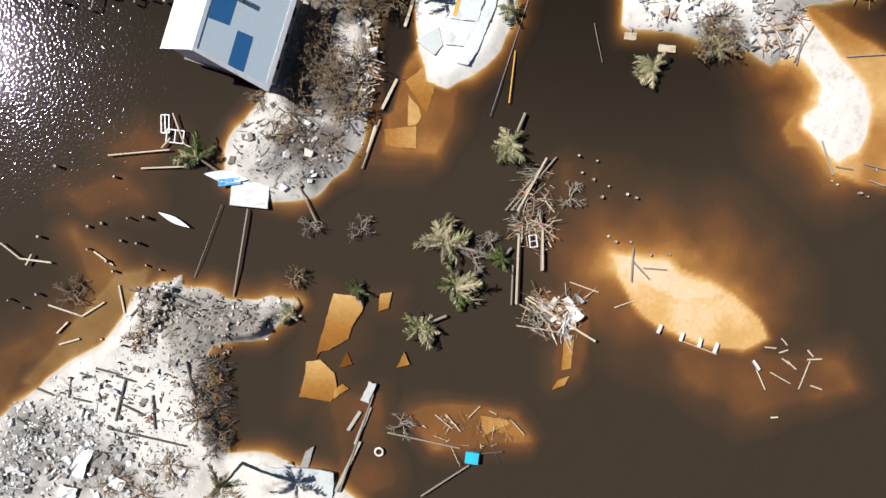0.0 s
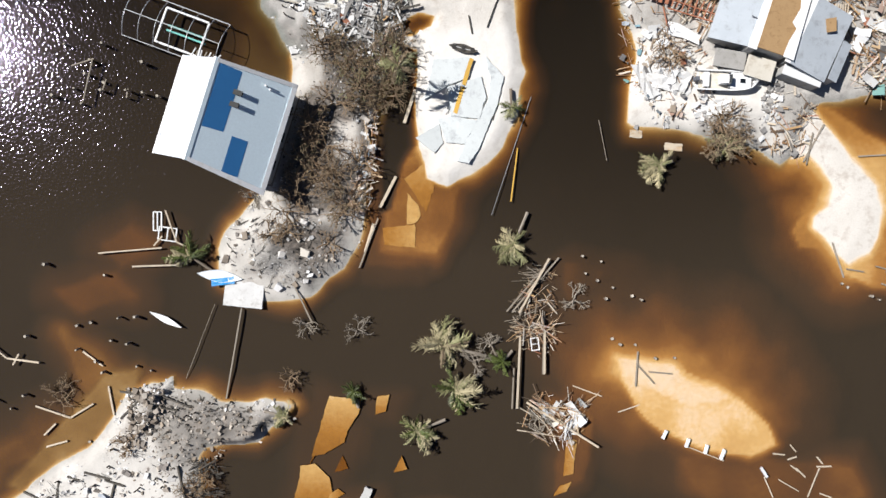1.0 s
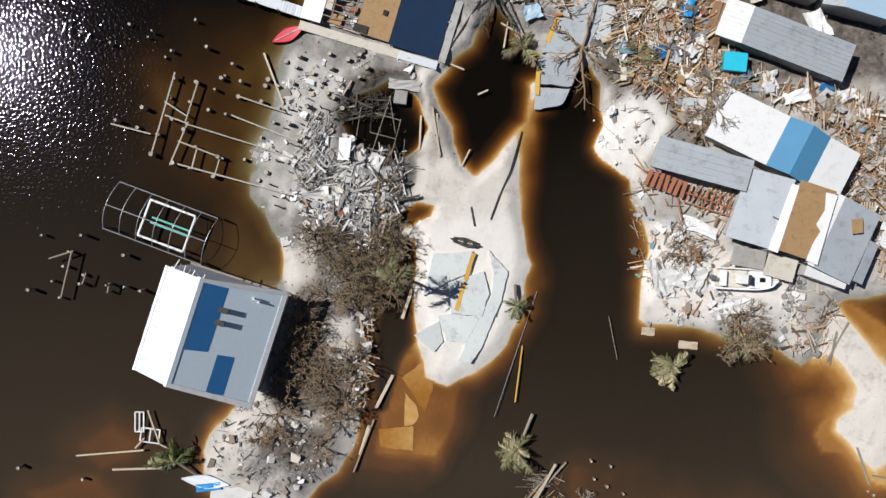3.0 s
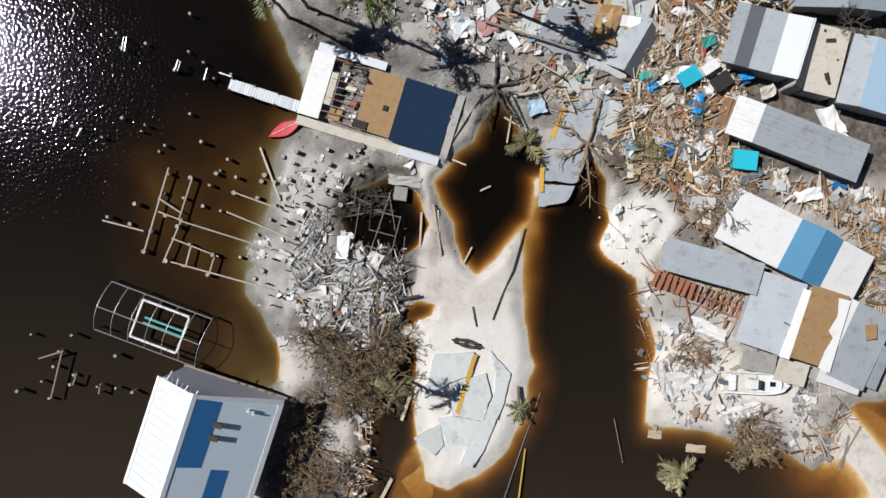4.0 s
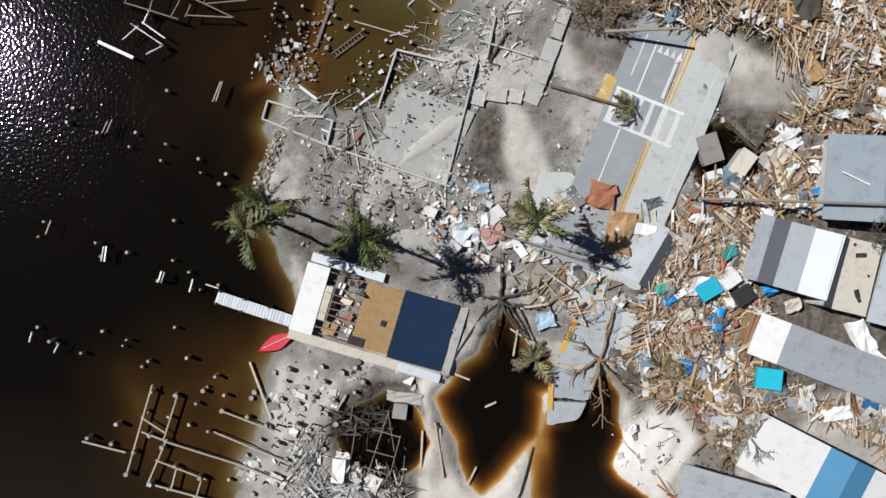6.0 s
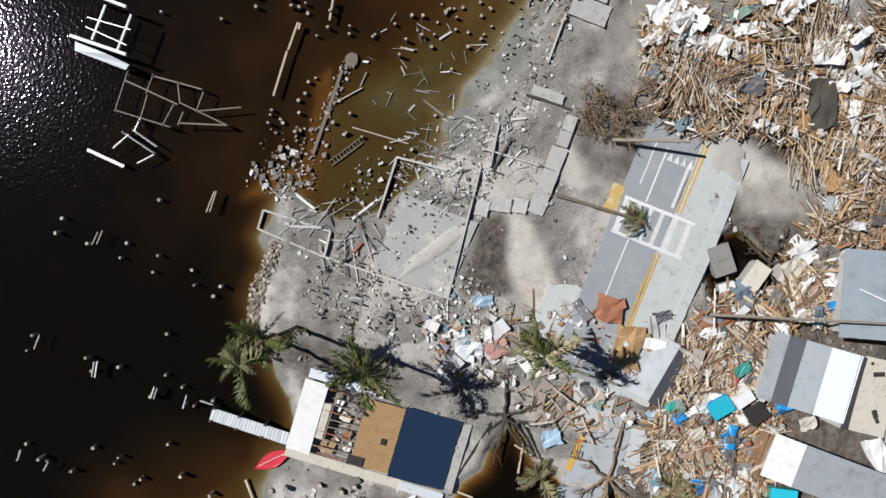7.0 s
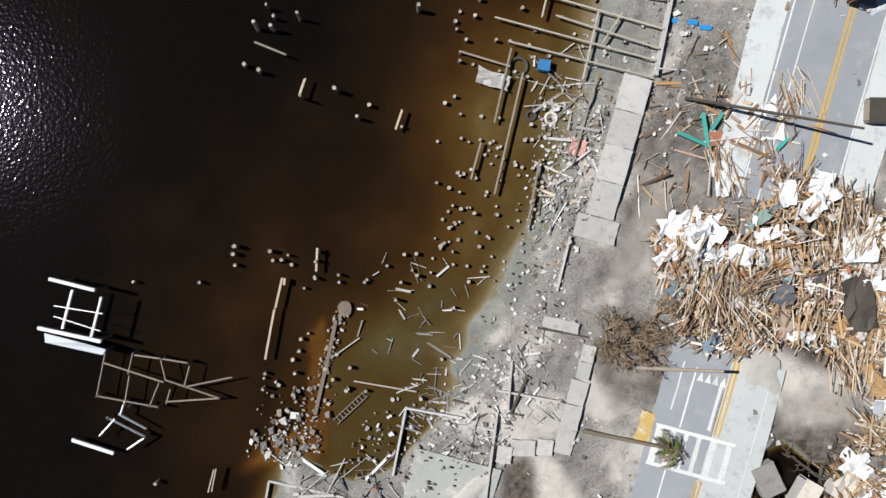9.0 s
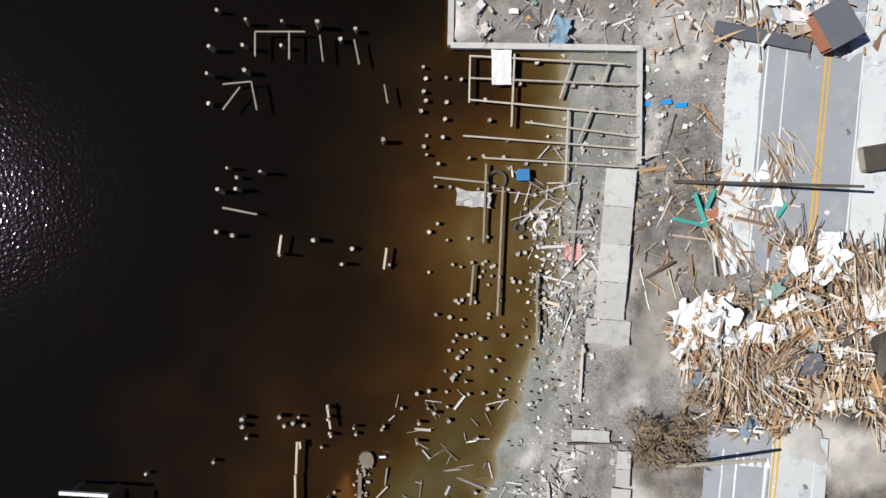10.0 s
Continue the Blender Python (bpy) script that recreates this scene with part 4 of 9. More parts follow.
def stilt_house():
    h = empty("house", -25.9, 25.15, 0, -16.4)      # x runs down the east slope, y along the ridge

    def z(x):
        return 9.9 - 0.65 * x if x > 0 else 9.9 + 0.63 * x

    def on_roof(name, outline, lift, t, material, label="", parent=h):
        bm = bmesh.new()
        prism(bm, [(x, y, z(x) + lift) for x, y in outline], t)
        return part(name, bm, material, parent, label)

    west = on_roof("roof_slope", [(-4.75, -6.1), (0, -5.65), (0, 5.55), (-4.75, 5.2)], 0.0, 0.16, M_METALW, "white standing-seam roof slope")
    # East slope and cap carry the blue of skylight in their colour.
    east = on_roof("roof_slope", [(0, -5.65), (7.65, -6.9), (7.65, 6.2), (0, 5.55)], 0.0, 0.16, M_EAST, "pale metal roof slope tinted blue for skylight")
    for k in range(13):
        y = -5.3 + k * 0.86
        bm = bmesh.new()
        add_tube(bm, (-4.7, y, z(-4.7) + 0.02), (-0.1, y, z(-0.1) + 0.02), 0.025, sides=4)
        part("seam", bm, M_METALW, west)
    on_roof("underlay_patch", [(0.52, -1.75), (2.45, -1.6), (2.48, 5.2), (0.48, 5.22)], 0.02, 0.02, M_TARP, "deep blue bare underlay", east)
    on_roof("underlay_patch", [(3.3, -5.8), (4.85, -5.85), (4.8, -1.7), (3.28, -1.72)], 0.02, 0.02, M_TARP, "deep blue bare underlay", east)
    on_roof("ridge_cap", [(-0.3, -5.75), (0.0, -5.75), (0.0, 5.65), (-0.3, 5.65)], 0.07, 0.06, M_WHITE)
    on_roof("ridge_cap", [(0.0, -5.75), (0.36, -5.75), (0.36, 5.65), (0.0, 5.65)], 0.07, 0.06, M_EAST)
    on_roof("rake_trim", [(0.2, 5.2), (7.65, 5.75), (7.65, 6.25), (0.2, 5.6)], 0.09, 0.12, M_WHITE, "white rake trim")
    on_roof("rake_trim", [(0.2, -5.75), (7.65, -6.95), (7.65, -6.3), (0.2, -5.3)], 0.09, 0.12, M_WHITE, "white rake trim")
    on_roof("eave_trim", [(7.25, -6.3), (7.7, -6.4), (7.7, 5.8), (7.25, 5.75)], 0.09, 0.14, M_WHITE, "pale eave gutter")
    on_roof("eave_trim", [(-4.95, -6.15), (-4.6, -6.1), (-4.6, 5.2), (-4.95, 5.2)], 0.06, 0.2, M_WHITE, "white eave gutter")
    for y in (2.9, 1.57):
        bm = bmesh.new()
        add_box(bm, pose(2.7, y, z(2.7) + 0.05), 0.9, 0.45, 0.45)
        add_box(bm, pose(2.7, y, z(2.7) + 0.3), 1.0, 0.55, 0.08)
        part("flue", bm, M_RUBBER, h, "dark square roof flue")
    for x, y in ((4.9, 4.75), (5.4, 4.5)):
        bm = bmesh.new()
        add_tube(bm, (x, y, z(x) - 0.1), (x, y, z(x) + 0.55), 0.1, sides=8)
        part("vent_pipe", bm, M_WHITE, h)
    rng = random.Random(77)
    for k in range(7):
        x = -3.6 + 0.62 * k
        part("rafter_end", one_box(pose(x, 5.55 + rng.uniform(-0.1, 0.25), z(x) - 0.12, rng.uniform(-12, 12), 0, rng.uniform(-25, 25)), 0.1, rng.uniform(0.6, 1.3), 0.12), M_WOOD if k % 2 else M_WHITE, h, "splintered rafter end at the torn gable")
    for y, m in ((-5.4, M_WALL), (5.2, M_METALW)):
        bm = bmesh.new()
        vs = [bm.verts.new((x, y + d, zz)) for d in (-0.1, 0.1) for x, zz in ((-4.3, 1.5), (7.1, 1.5), (7.1, z(7.1) - 0.2), (0, 9.7), (-4.3, z(-4.3) - 0.2))]
        bm.faces.new(vs[4::-1])
        bm.faces.new(vs[5:])
        for a in range(5):
            b = (a + 1) % 5
            bm.faces.new((vs[a], vs[b], vs[b + 5], vs[a + 5]))
        bmesh.ops.recalc_face_normals(bm, faces=bm.faces[:])
        part("gable_wall", bm, m, h)
    for x, top in ((-4.3, 6.9), (7.1, 4.6)):
        wall = part("wall", one_box(pose(x, -0.1, (top + 1.5) / 2), 0.18, 10.4, top - 1.5), M_WALL, h)
        for y in (-3.2, 0.2, 3.4):
            part("window", one_box(pose(x + (0.06 if x > 0 else -0.06), y, top - 1.5), 0.12, 1.1, 1.2), M_GLASS, wall, "dark window pane")
    part("floor_deck", one_box(pose(1.4, -0.1, 1.4), 11.8, 11.2, 0.25), M_WOOD, h)
    for x in (-4.0, -0.4, 3.2, 6.8):
        for y in (-5.2, -1.8, 1.8, 5.0):
            bm = bmesh.new()
            add_tube(bm, (x, y, -1.6), (x, y, 1.35), 0.16, sides=8)
            part("stilt", bm, M_WOODDARK, h)
    return thing(h, "stilt house with a steep white roof and blue underlay patches", "house")


stilt_house()


def strip_house(rect, z, profile, mats, label, base=0.4, wall=M_WALL, seam=0.0, labels=None, name="house", inset=0.45):
    """A house with a roof of strips across its rectangle; profile in fractions of the width and metres."""
    cx, cy, ang, lu, lv = rect
    h = empty(name, cx, cy, 0, ang)
    prof = [((f - 0.5) * lv, zz) for f, zz in profile]
    ridge_roof(h, lu, prof, mats, seam=seam, labels=labels)
    walls(h, lu, prof, base, wall, inset)
    return thing(h, label, "house"), lu, lv


# low house by the west pier: navy membrane, bare plywood, an open rafter bay, a white end
def shore_house():
    cx, cy, ang, lu, lv = (-8.59, 60.73, 75.13, 7.09, 15.99)
    h = empty("house", cx, cy, 0, ang)

    def v(f):
        return (f - 0.5) * lv

    ridge_roof(h, lu, [(v(0), 0.7), (v(0.355), 1.15)], [M_NAVY], labels=["navy roof membrane"])
    ridge_roof(h, lu * 0.94, [(v(0.357), 1.16), (v(0.60), 1.45)], [M_PLY], labels=["bare plywood roof deck"])
    ridge_roof(h, lu * 0.5, [(v(0.80), 1.46), (v(0.845), 1.5)], [M_CREAM], labels=["pale plywood strip"])
    ridge_roof(h, lu, [(v(0.85), 1.55), (v(1.0), 1.42)], [M_WHITE], labels=["white metal roof sheet"])
    # The floor's near-black puts the open bay's shade into its colour.
    part("floor", one_box(pose(0, v(0.72), 0.3), lu * 0.95, lv * 0.26, 0.1), M_DARK, h, "open bay floor coloured dark for interior shade")
    for k in range(10):
        part("rafter", one_box(pose(-lu * 0.45 + k * lu * 0.1, v(0.72), 1.42 - 0.02 * (k % 3), 0, 0, (k * 5) % 7 - 3), 0.09, lv * 0.25 * (0.7 + 0.3 * ((k * 3) % 4) / 3), 0.14), M_REDWOOD if k % 3 == 0 else M_WOOD, h)
    for f in (0.64, 0.79):
        part("purlin", one_box(pose(lu * 0.06, v(f), 1.36), lu * 0.8, 0.1, 0.12), M_WOOD, h)
    for x, f, sx, sy, m in ((-0.33, 0.76, 1.4, 1.5, M_PLY), (-0.30, 0.63, 1.0, 0.8, M_WHITE), (0.1, 0.7, 0.8, 1.1, M_CREAM), (0.25, 0.76, 1.2, 0.7, M_WHITE), (0.02, 0.79, 0.6, 0.6, M_WHITE), (-0.12, 0.66, 0.9, 0.6, M_REDWOOD)):
        part("fallen_sheet", one_box(pose(x * lu, v(f), 0.8, 8, -6, 25 * f * 9), sx, sy, 0.06), m, h)
    # Dark boxes set in the closed deck paint the shade of two holes.
    part("roof_hole", one_box(pose(-lu * 0.05, v(0.435), 1.3), 0.6, 0.5, 0.16), M_DARK, h, "dark patch painted for a shaded hole in the deck")
    part("roof_hole", one_box(pose(-lu * 0.40, v(0.57), 1.44), 0.9, 1.6, 0.1), M_DARK, h, "dark patch painted for a shaded hole in the deck")
    for y, z in ((v(0.02), 0.55), (v(0.98), 1.25)):
        part("wall", one_box(pose(0, y, z / 2), lu - 0.8, 0.16, z), M_WALL, h)
    for x in (-lu / 2 + 0.4, lu / 2 - 0.4):
        part("wall", one_box(pose(x, 0, 0.3), 0.16, lv - 0.8, 0.6), M_WALL, h)
    return thing(h, "low shore house with half its roof stripped to rafters", "house")


shore_house()
for rect, z, t, m, nm, lb in (((-9.67, 56.69, 164.85, 16.09, 1), 0.62, 0.12, M_CREAM, "gallery_roof", "long cream gallery roof along the shore house"), ((-3.94, 55.12, 164.74, 4.51, 0.89), 0.76, 0.08, M_METALW, "gallery_roof", "white end of a gallery roof"), ((-11.39, 65.71, 164.7, 7.71, 0.92), 1.0, 0.1, M_METALW, "gallery_roof", "pale blue awning roof along the shore house"), ((-0.33, 58.44, 164.63, 0.81, 7.19), 0.6, 0.2, M_CONC, "concrete_path", "pale concrete path beside the navy roof")):
    ob = box(nm, Matrix.Identity(4), rect[3], rect[4], t, m)
    ob.matrix_world = pose(rect[0], rect[1], z, 0, 0, rect[2])
    thing(ob, lb, "roof" if "roof" in nm else "path")
# white house with an azure ridge band
strip_house((36.34, 46.4, -115.38, 5.89, 16.09), 0, [(0, 2.9), (0.45, 3.3), (0.60, 4.0), (0.76, 3.2), (1, 2.9)], [M_WHITE, M_AZURE, M_AZURE, M_WHITE], "long white house with an azure metal ridge band")
# grey shed
strip_house((27.72, 44.11, -103.77, 3.51, 10.57), 0, [(0, 2.7), (1, 3.0)], [M_GREYROOF], "grey metal-roofed shed beside the torn house", seam=0.7)
# torn house east, in the parts the storm left of it
strip_house((33.99, 39.38, -106.88, 7.98, 4.81), 0, [(0, 2.6), (1, 3.7)], [M_GREYROOF], "house with a grey metal roof slope", base=0.4)
strip_house((36.39, 38.33, -108.19, 7.59, 1.02), 0, [(0, 3.72), (1, 3.8)], [M_WHITE], "white ridge strip of the torn house", inset=0.1)
strip_house((38.85, 38.12, -106.26, 7.97, 4.09), 0, [(0, 3.82), (1, 3.7)], [M_PLY], "house middle with roof stripped to orange plywood", inset=0.3)
strip_house((43.29, 36.19, -112.76, 8.36, 5.55), 0, [(0, 3.6), (0.12, 3.58), (1, 2.7)], [M_WHITE, M_GREYROOF], "house end with a sagging grey roof")
strip_house((41.78, 32, -107.52, 1.14, 4.88), 0, [(0, 2.75), (1, 2.4)], [M_WHITE], "white eave of the sagging house end", inset=0.1)
strip_house((46.12, 33.76, -111.25, 4.78, 1.22), 0, [(0, 2.7), (1, 2.4)], [M_GREYROOF], "broken grey roof corner", inset=0.2)
strip_house((33.47, 33.92, -98.43, 2.13, 3.64), 0, [(0, 2.0), (1, 2.05)], [M_CONCD], "low flat porch roof of worn grey boards")
strip_house((37.01, 32.94, -104.25, 2.51, 3.41), 0, [(0, 2.1), (1, 2.0)], [M_CREAM], "low flat porch roof of tan boards")
# corrugated house with white ends
strip_house((36.32, 57.91, -109.28, 4.3, 14.82), 0, [(0, 2.7), (0.2, 2.9), (1, 2.85)], [M_WHITE, M_GREYROOF], "long house with a grey corrugated roof and white end", seam=0.45)
# row house: grey, white and cream bays
strip_house((32.5, 68.01, -104.87, 6.58, 7.77), 0, [(0, 2.9), (0.16, 3.1), (0.36, 3.25), (0.66, 3.5), (1, 4.1)], [M_GREYROOF, M_DARKROOF, M_GREYROOF, M_METALW], "row house with grey and white metal roof bays")
# Dark grey puts the shade of this east-facing slope into its colour.
strip_house((36.69, 66.62, -104.03, 7.07, 1.35), 0, [(0, 4.1), (1, 3.0)], [M_DARKROOF], "steep roof slope of the row house coloured dark for its shade", inset=0.1)
cream, lu, lv = strip_house((39.1, 66.17, -101.86, 7.23, 3.4), 0, [(0, 2.95), (1, 2.9)], [M_CREAM], "flat cream deck roof of the row house", inset=0.2)
# Flat dark boxes on the deck show its holes as painted shade.
for u, v, a, b in ((0.22, 0.1, 0.8, 0.5), (0.30, 0.2, 0.5, 0.35), (-0.3, -0.05, 0.45, 1.1), (-0.05, 0.3, 0.25, 0.2), (-0.42, -0.3, 0.3, 0.3)):
    part("roof_hole", one_box(pose(u * lu, v * lv, 2.93, 0, 0, 20 + 90 * v), a, b, 0.05), M_DARK, cream, "dark patch painted as a shaded hole torn in the deck")
strip_house((45.14, 64.49, -103.55, 7.5, 8.57), 0, [(0, 3.0), (0.25, 3.6), (1, 3.2)], [M_GREYROOF, M_ROOFBLUE], "house with a pale blue-grey metal roof")
strip_house((41, 75.78, -92.36, 8.42, 10.77), 0, [(0, 3.0), (0.5, 3.7), (1, 3.2)], [M_SLATEBLUE, M_SLATEBLUE], "large blue-grey roofed house among debris")
# small gabled roof fallen on the road; its east slope has the shade painted in as darker grey
strip_house((19.58, 67.56, -118.46, 6.35, 3.98), 0, [(0, 0.95), (0.45, 1.9), (1, 0.9)], [M_GREYROOF, M_DARKROOF], "small gabled roof torn off and dropped on the road", base=0.7)


# ---- posts, beams and boards ----
PILE_MESH = []
for k in range(5):
    bm = bmesh.new()
    rng = random.Random(40 + k)
    r = 0.125 + 0.016 * k
    add_tube(bm, (0, 0, -2.2), (rng.uniform(-0.08, 0.08), rng.uniform(-0.08, 0.08), 1.0), r * 1.1, r, 9)
    for v in bm.verts:
        if v.co.z > 0.5:
            v.co.z += rng.uniform(-0.08, 0.05)
    me = mesh_of(bm, M_WOOD if k % 2 else M_BARK, "piling")
    me.materials.append(M_JOIST)
    for f in me.polygons:
        f.material_index = 1 if f.normal.z > 0.7 else 0
    PILE_MESH.append(me)


def pilings(pts, lo, hi, label, group, seed, fat=1.0):
    """Round timber piles standing out of the water or sand, by their foot."""
    rng = random.Random(seed)
    for x, y in pts:
        ob = new("piling", PILE_MESH[rng.randrange(5)])
        z = max(ground_z(x, y), 0.0)
        ob.matrix_world = pose(x, y, z + rng.uniform(lo, hi) - 1.0, rng.uniform(-4, 4), rng.uniform(-4, 4), rng.uniform(0, 360)) @ Matrix.Diagonal((fat, fat, 1, 1))
        thing(ob, label, "piling", group)


def beam(x1, y1, x2, y2, z1, z2, w, h, material, name, label, category, group="", seed=0):
    """A squared timber between two points, its ends a little uneven."""
    a, b = Vector((x1, y1, z1)), Vector((x2, y2, z2))
    l = (b - a).length
    bm = bmesh.new()
    add_box(bm, Matrix.Identity(4), l, w, h)
    rng = random.Random(int(abs(x1 * 31 + y1 * 17 + x2 * 7)) + seed)
    for v in bm.verts:
        v.co += Vector((rng.uniform(-0.06, 0.06), rng.uniform(-0.01, 0.01), rng.uniform(-0.01, 0.01)))
    ob = link(name, bm, material)
    ob.matrix_world = Matrix.Translation((a + b) / 2) @ (b - a).to_track_quat("X", "Z").to_matrix().to_4x4()
    return thing(ob, label, category, group)


def beams(lines, lift, w, h, material, name, label, category, group=""):
    for x1, y1, x2, y2 in lines:
        beam(x1, y1, x2, y2, rest(x1, y1) + lift, rest(x2, y2) + lift + 0.004, w, h, material, name, label, category, group)


def panels(rects, z, t, material, name, label, category, group="", tip=6.0, seed=1):
    """Flat boards or sheets lying on the ground, each a little tipped, with a bent corner."""
    rng = random.Random(seed)
    for cx, cy, ang, lu, lv in rects:
        bm = bmesh.new()
        bmesh.ops.create_grid(bm, x_segments=4, y_segments=4, size=0.5)
        for v in bm.verts:
            k = 0.0 if tip < 4 else min(lu, lv) * 0.07
            v.co.x, v.co.y = v.co.x * lu + rng.uniform(-0.04 - k, 0.04 + k), v.co.y * lv + rng.uniform(-0.04 - k, 0.04 + k)
            v.co.z = rng.uniform(-0.03 - k, 0.03 + k)
        ext = bmesh.ops.extrude_face_region(bm, geom=bm.faces[:])
        for v in ext["geom"]:
            if isinstance(v, bmesh.types.BMVert):
                v.co.z += t
        bmesh.ops.recalc_face_normals(bm, faces=bm.faces[:])
        ob = link(name, bm, material)
        ob.matrix_world = pose(cx, cy, rest(cx, cy) + z, rng.uniform(-tip, tip), rng.uniform(-tip, tip), ang)
        thing(ob, label, category, group)


def frame_of(name, lines, z, r, material, label, category, posts=(), post_z=-1.8, part_name="rail"):
    """A thing made of rails between points of the plan, with posts down into the water."""
    x0, y0 = lines[0][0], lines[0][1]
    e = empty(name, x0, y0, 0)
    for x1, y1, x2, y2 in lines:
        bm = bmesh.new()
        add_tube(bm, (x1 - x0, y1 - y0, z), (x2 - x0, y2 - y0, z + 0.006), r, r, 5)
        part(part_name, bm, material, e)
    for x, y in posts:
        bm = bmesh.new()
        add_tube(bm, (x - x0, y - y0, post_z), (x - x0, y - y0, z + 0.1), r * 1.5, r * 1.4, 7)
        part("post", bm, M_WOODDARK, e)
    return thing(e, label, category)


# ---- palms and scrub ----
def frond_mesh(droop, material, seed=0, wilt=1.0, spread=52):
    """One palm frond along x, a metre long: an arching, wind-bent rib with ragged hanging leaflets."""
    rng = random.Random(seed)
    bm = bmesh.new()
    sway, n = rng.uniform(-0.28, 0.28), 26
    top = rng.uniform(0.75, 1.0)

    def rib(f):
        return Vector((f * (1 - 0.2 * droop * f), sway * f * f, 0.28 * f - droop * f * f * 0.75))

    for i in range(6):
        add_tube(bm, rib(i / 6 * top), rib((i + 1) / 6 * top), 0.017 * (1 - i / 7), 0.017 * (1 - (i + 1) / 7), 3, False)
    gap = rng.uniform(0.2, 0.8)
    for i in range(n):
        f = (0.14 + 0.86 * i / n) * top
        for s in (-1, 1):
            if rng.random() < 0.16 or abs(f - gap) < 0.03:
                continue
            c = rib(f)
            l = 0.40 * math.sin(math.pi * (0.2 + 0.74 * i / n)) * wilt * rng.uniform(0.5, 1.15)
            ang = radians(spread - 26 * f + rng.gauss(0, 13))
            d = Vector((math.cos(ang), s * math.sin(ang), -0.25 - 0.7 * rng.random()))
            bend = Vector((rng.uniform(-0.03, 0.05), rng.uniform(-0.04, 0.04), 0.03))
            side = Vector((0.019, -s * 0.007, 0.004))
            mid, tip = c + d * l * 0.5 + bend, c + d * l - Vector((0, 0, rng.uniform(0.0, 0.12)))
            q = [bm.verts.new(v) for v in (c - side * 0.5, mid - side, tip, mid + side, c + side * 0.5)]
            bm.faces.new(q if s > 0 else q[::-1])
    return mesh_of(bm, material, "frond")


FRONDS = {k: [frond_mesh(d, m, 7 * i + len(k), w, a) for i, d in enumerate((0.1, 0.35, 0.6, 0.85, 1.2, 1.5))] for k, m, w, a in (("green", M_FROND, 0.7, 44), ("dull", M_FRONDG, 0.85, 50), ("straw", M_STRAW, 0.85, 50), ("dead", M_FRONDB, 0.6, 44))}


def crown(parent, at, radius, kinds, count, seed, flat=False):
    """Fronds round a growing point, thrown mostly to one side by the wind, some snapped short."""
    rng = random.Random(seed)
    gust = rng.uniform(0, 360)
    for i in range(count):
        k = kinds[rng.randrange(len(kinds))]
        ob = new("frond", FRONDS[k][rng.randrange(6)])
        ob.parent = parent
        s = radius * rng.choice((0.45, 0.7, 0.9, 1.05, 1.25)) * rng.uniform(0.85, 1.1)
        up = rng.uniform(-6, 26) if flat else rng.uniform(-55, 35) if i % 3 else rng.uniform(-10, 60)
        turn = i * 137.5 + rng.uniform(-30, 30)
        if rng.random() < (0.55 if flat else 0.35):
            turn = rng.gauss(gust, 45)
        off = Vector((rng.gauss(0, 0.12), rng.gauss(0, 0.12), rng.uniform(0, 0.25))) * (radius * 0.5 if flat else 0.5)
        ob.matrix_local = Matrix.Translation(Vector(at) + off) @ pose(0, 0, 0, 0, 0, turn) @ pose(0, 0, 0, rng.uniform(-50, 50), -up, 0) @ Matrix.Scale(s, 4)


def palm(x, y, h, radius, lean, kinds, seed, label, count=32):
    """A standing palm: ringed trunk in five bends and a crown of separate fronds."""
    z = rest(x, y)
    e = empty("palm_tree", x, y, z)
    bm = bmesh.new()
    prev = Vector((0, 0, -0.3))
    rr = random.Random(seed)
    for i in range(1, 11):
        f = i / 10
        cur = Vector((lean[0] * f * f, lean[1] * f * f, h * f)) + Vector((rr.uniform(-0.04, 0.04), rr.uniform(-0.04, 0.04), 0))
        add_tube(bm, prev, cur, 0.2 - 0.07 * (f - 0.1), 0.215 - 0.07 * f, 8, i == 10)
        prev = cur
    part("trunk", bm, M_BARK, e, "ringed grey-brown trunk")
    crown(e, prev, radius, kinds, count, seed)
    return thing(e, label, "palm tree")


def fallen_palm(x1, y1, x2, y2, radius, kinds, seed, label, lift=0.3, count=20, trunk=M_BARK):
    """A toppled palm: trunk lying from the first point to the crown at the second."""
    z1, z2 = rest(x1, y1) + lift, rest(x2, y2) + lift + 0.4
    e = empty("fallen_palm", x2, y2, z2)
    bm = bmesh.new()
    a = Vector((x1 - x2, y1 - y2, z1 - z2))
    for i in range(6):
        add_tube(bm, a * (1 - i / 6), a * (1 - (i + 1) / 6), 0.2 - 0.012 * i, 0.2 - 0.012 * (i + 1), 7, True)
    part("trunk", bm, trunk, e)
    crown(e, Vector((0, 0, 0.05)), radius, kinds, count, seed, True)
    return thing(e, label, "fallen palm")


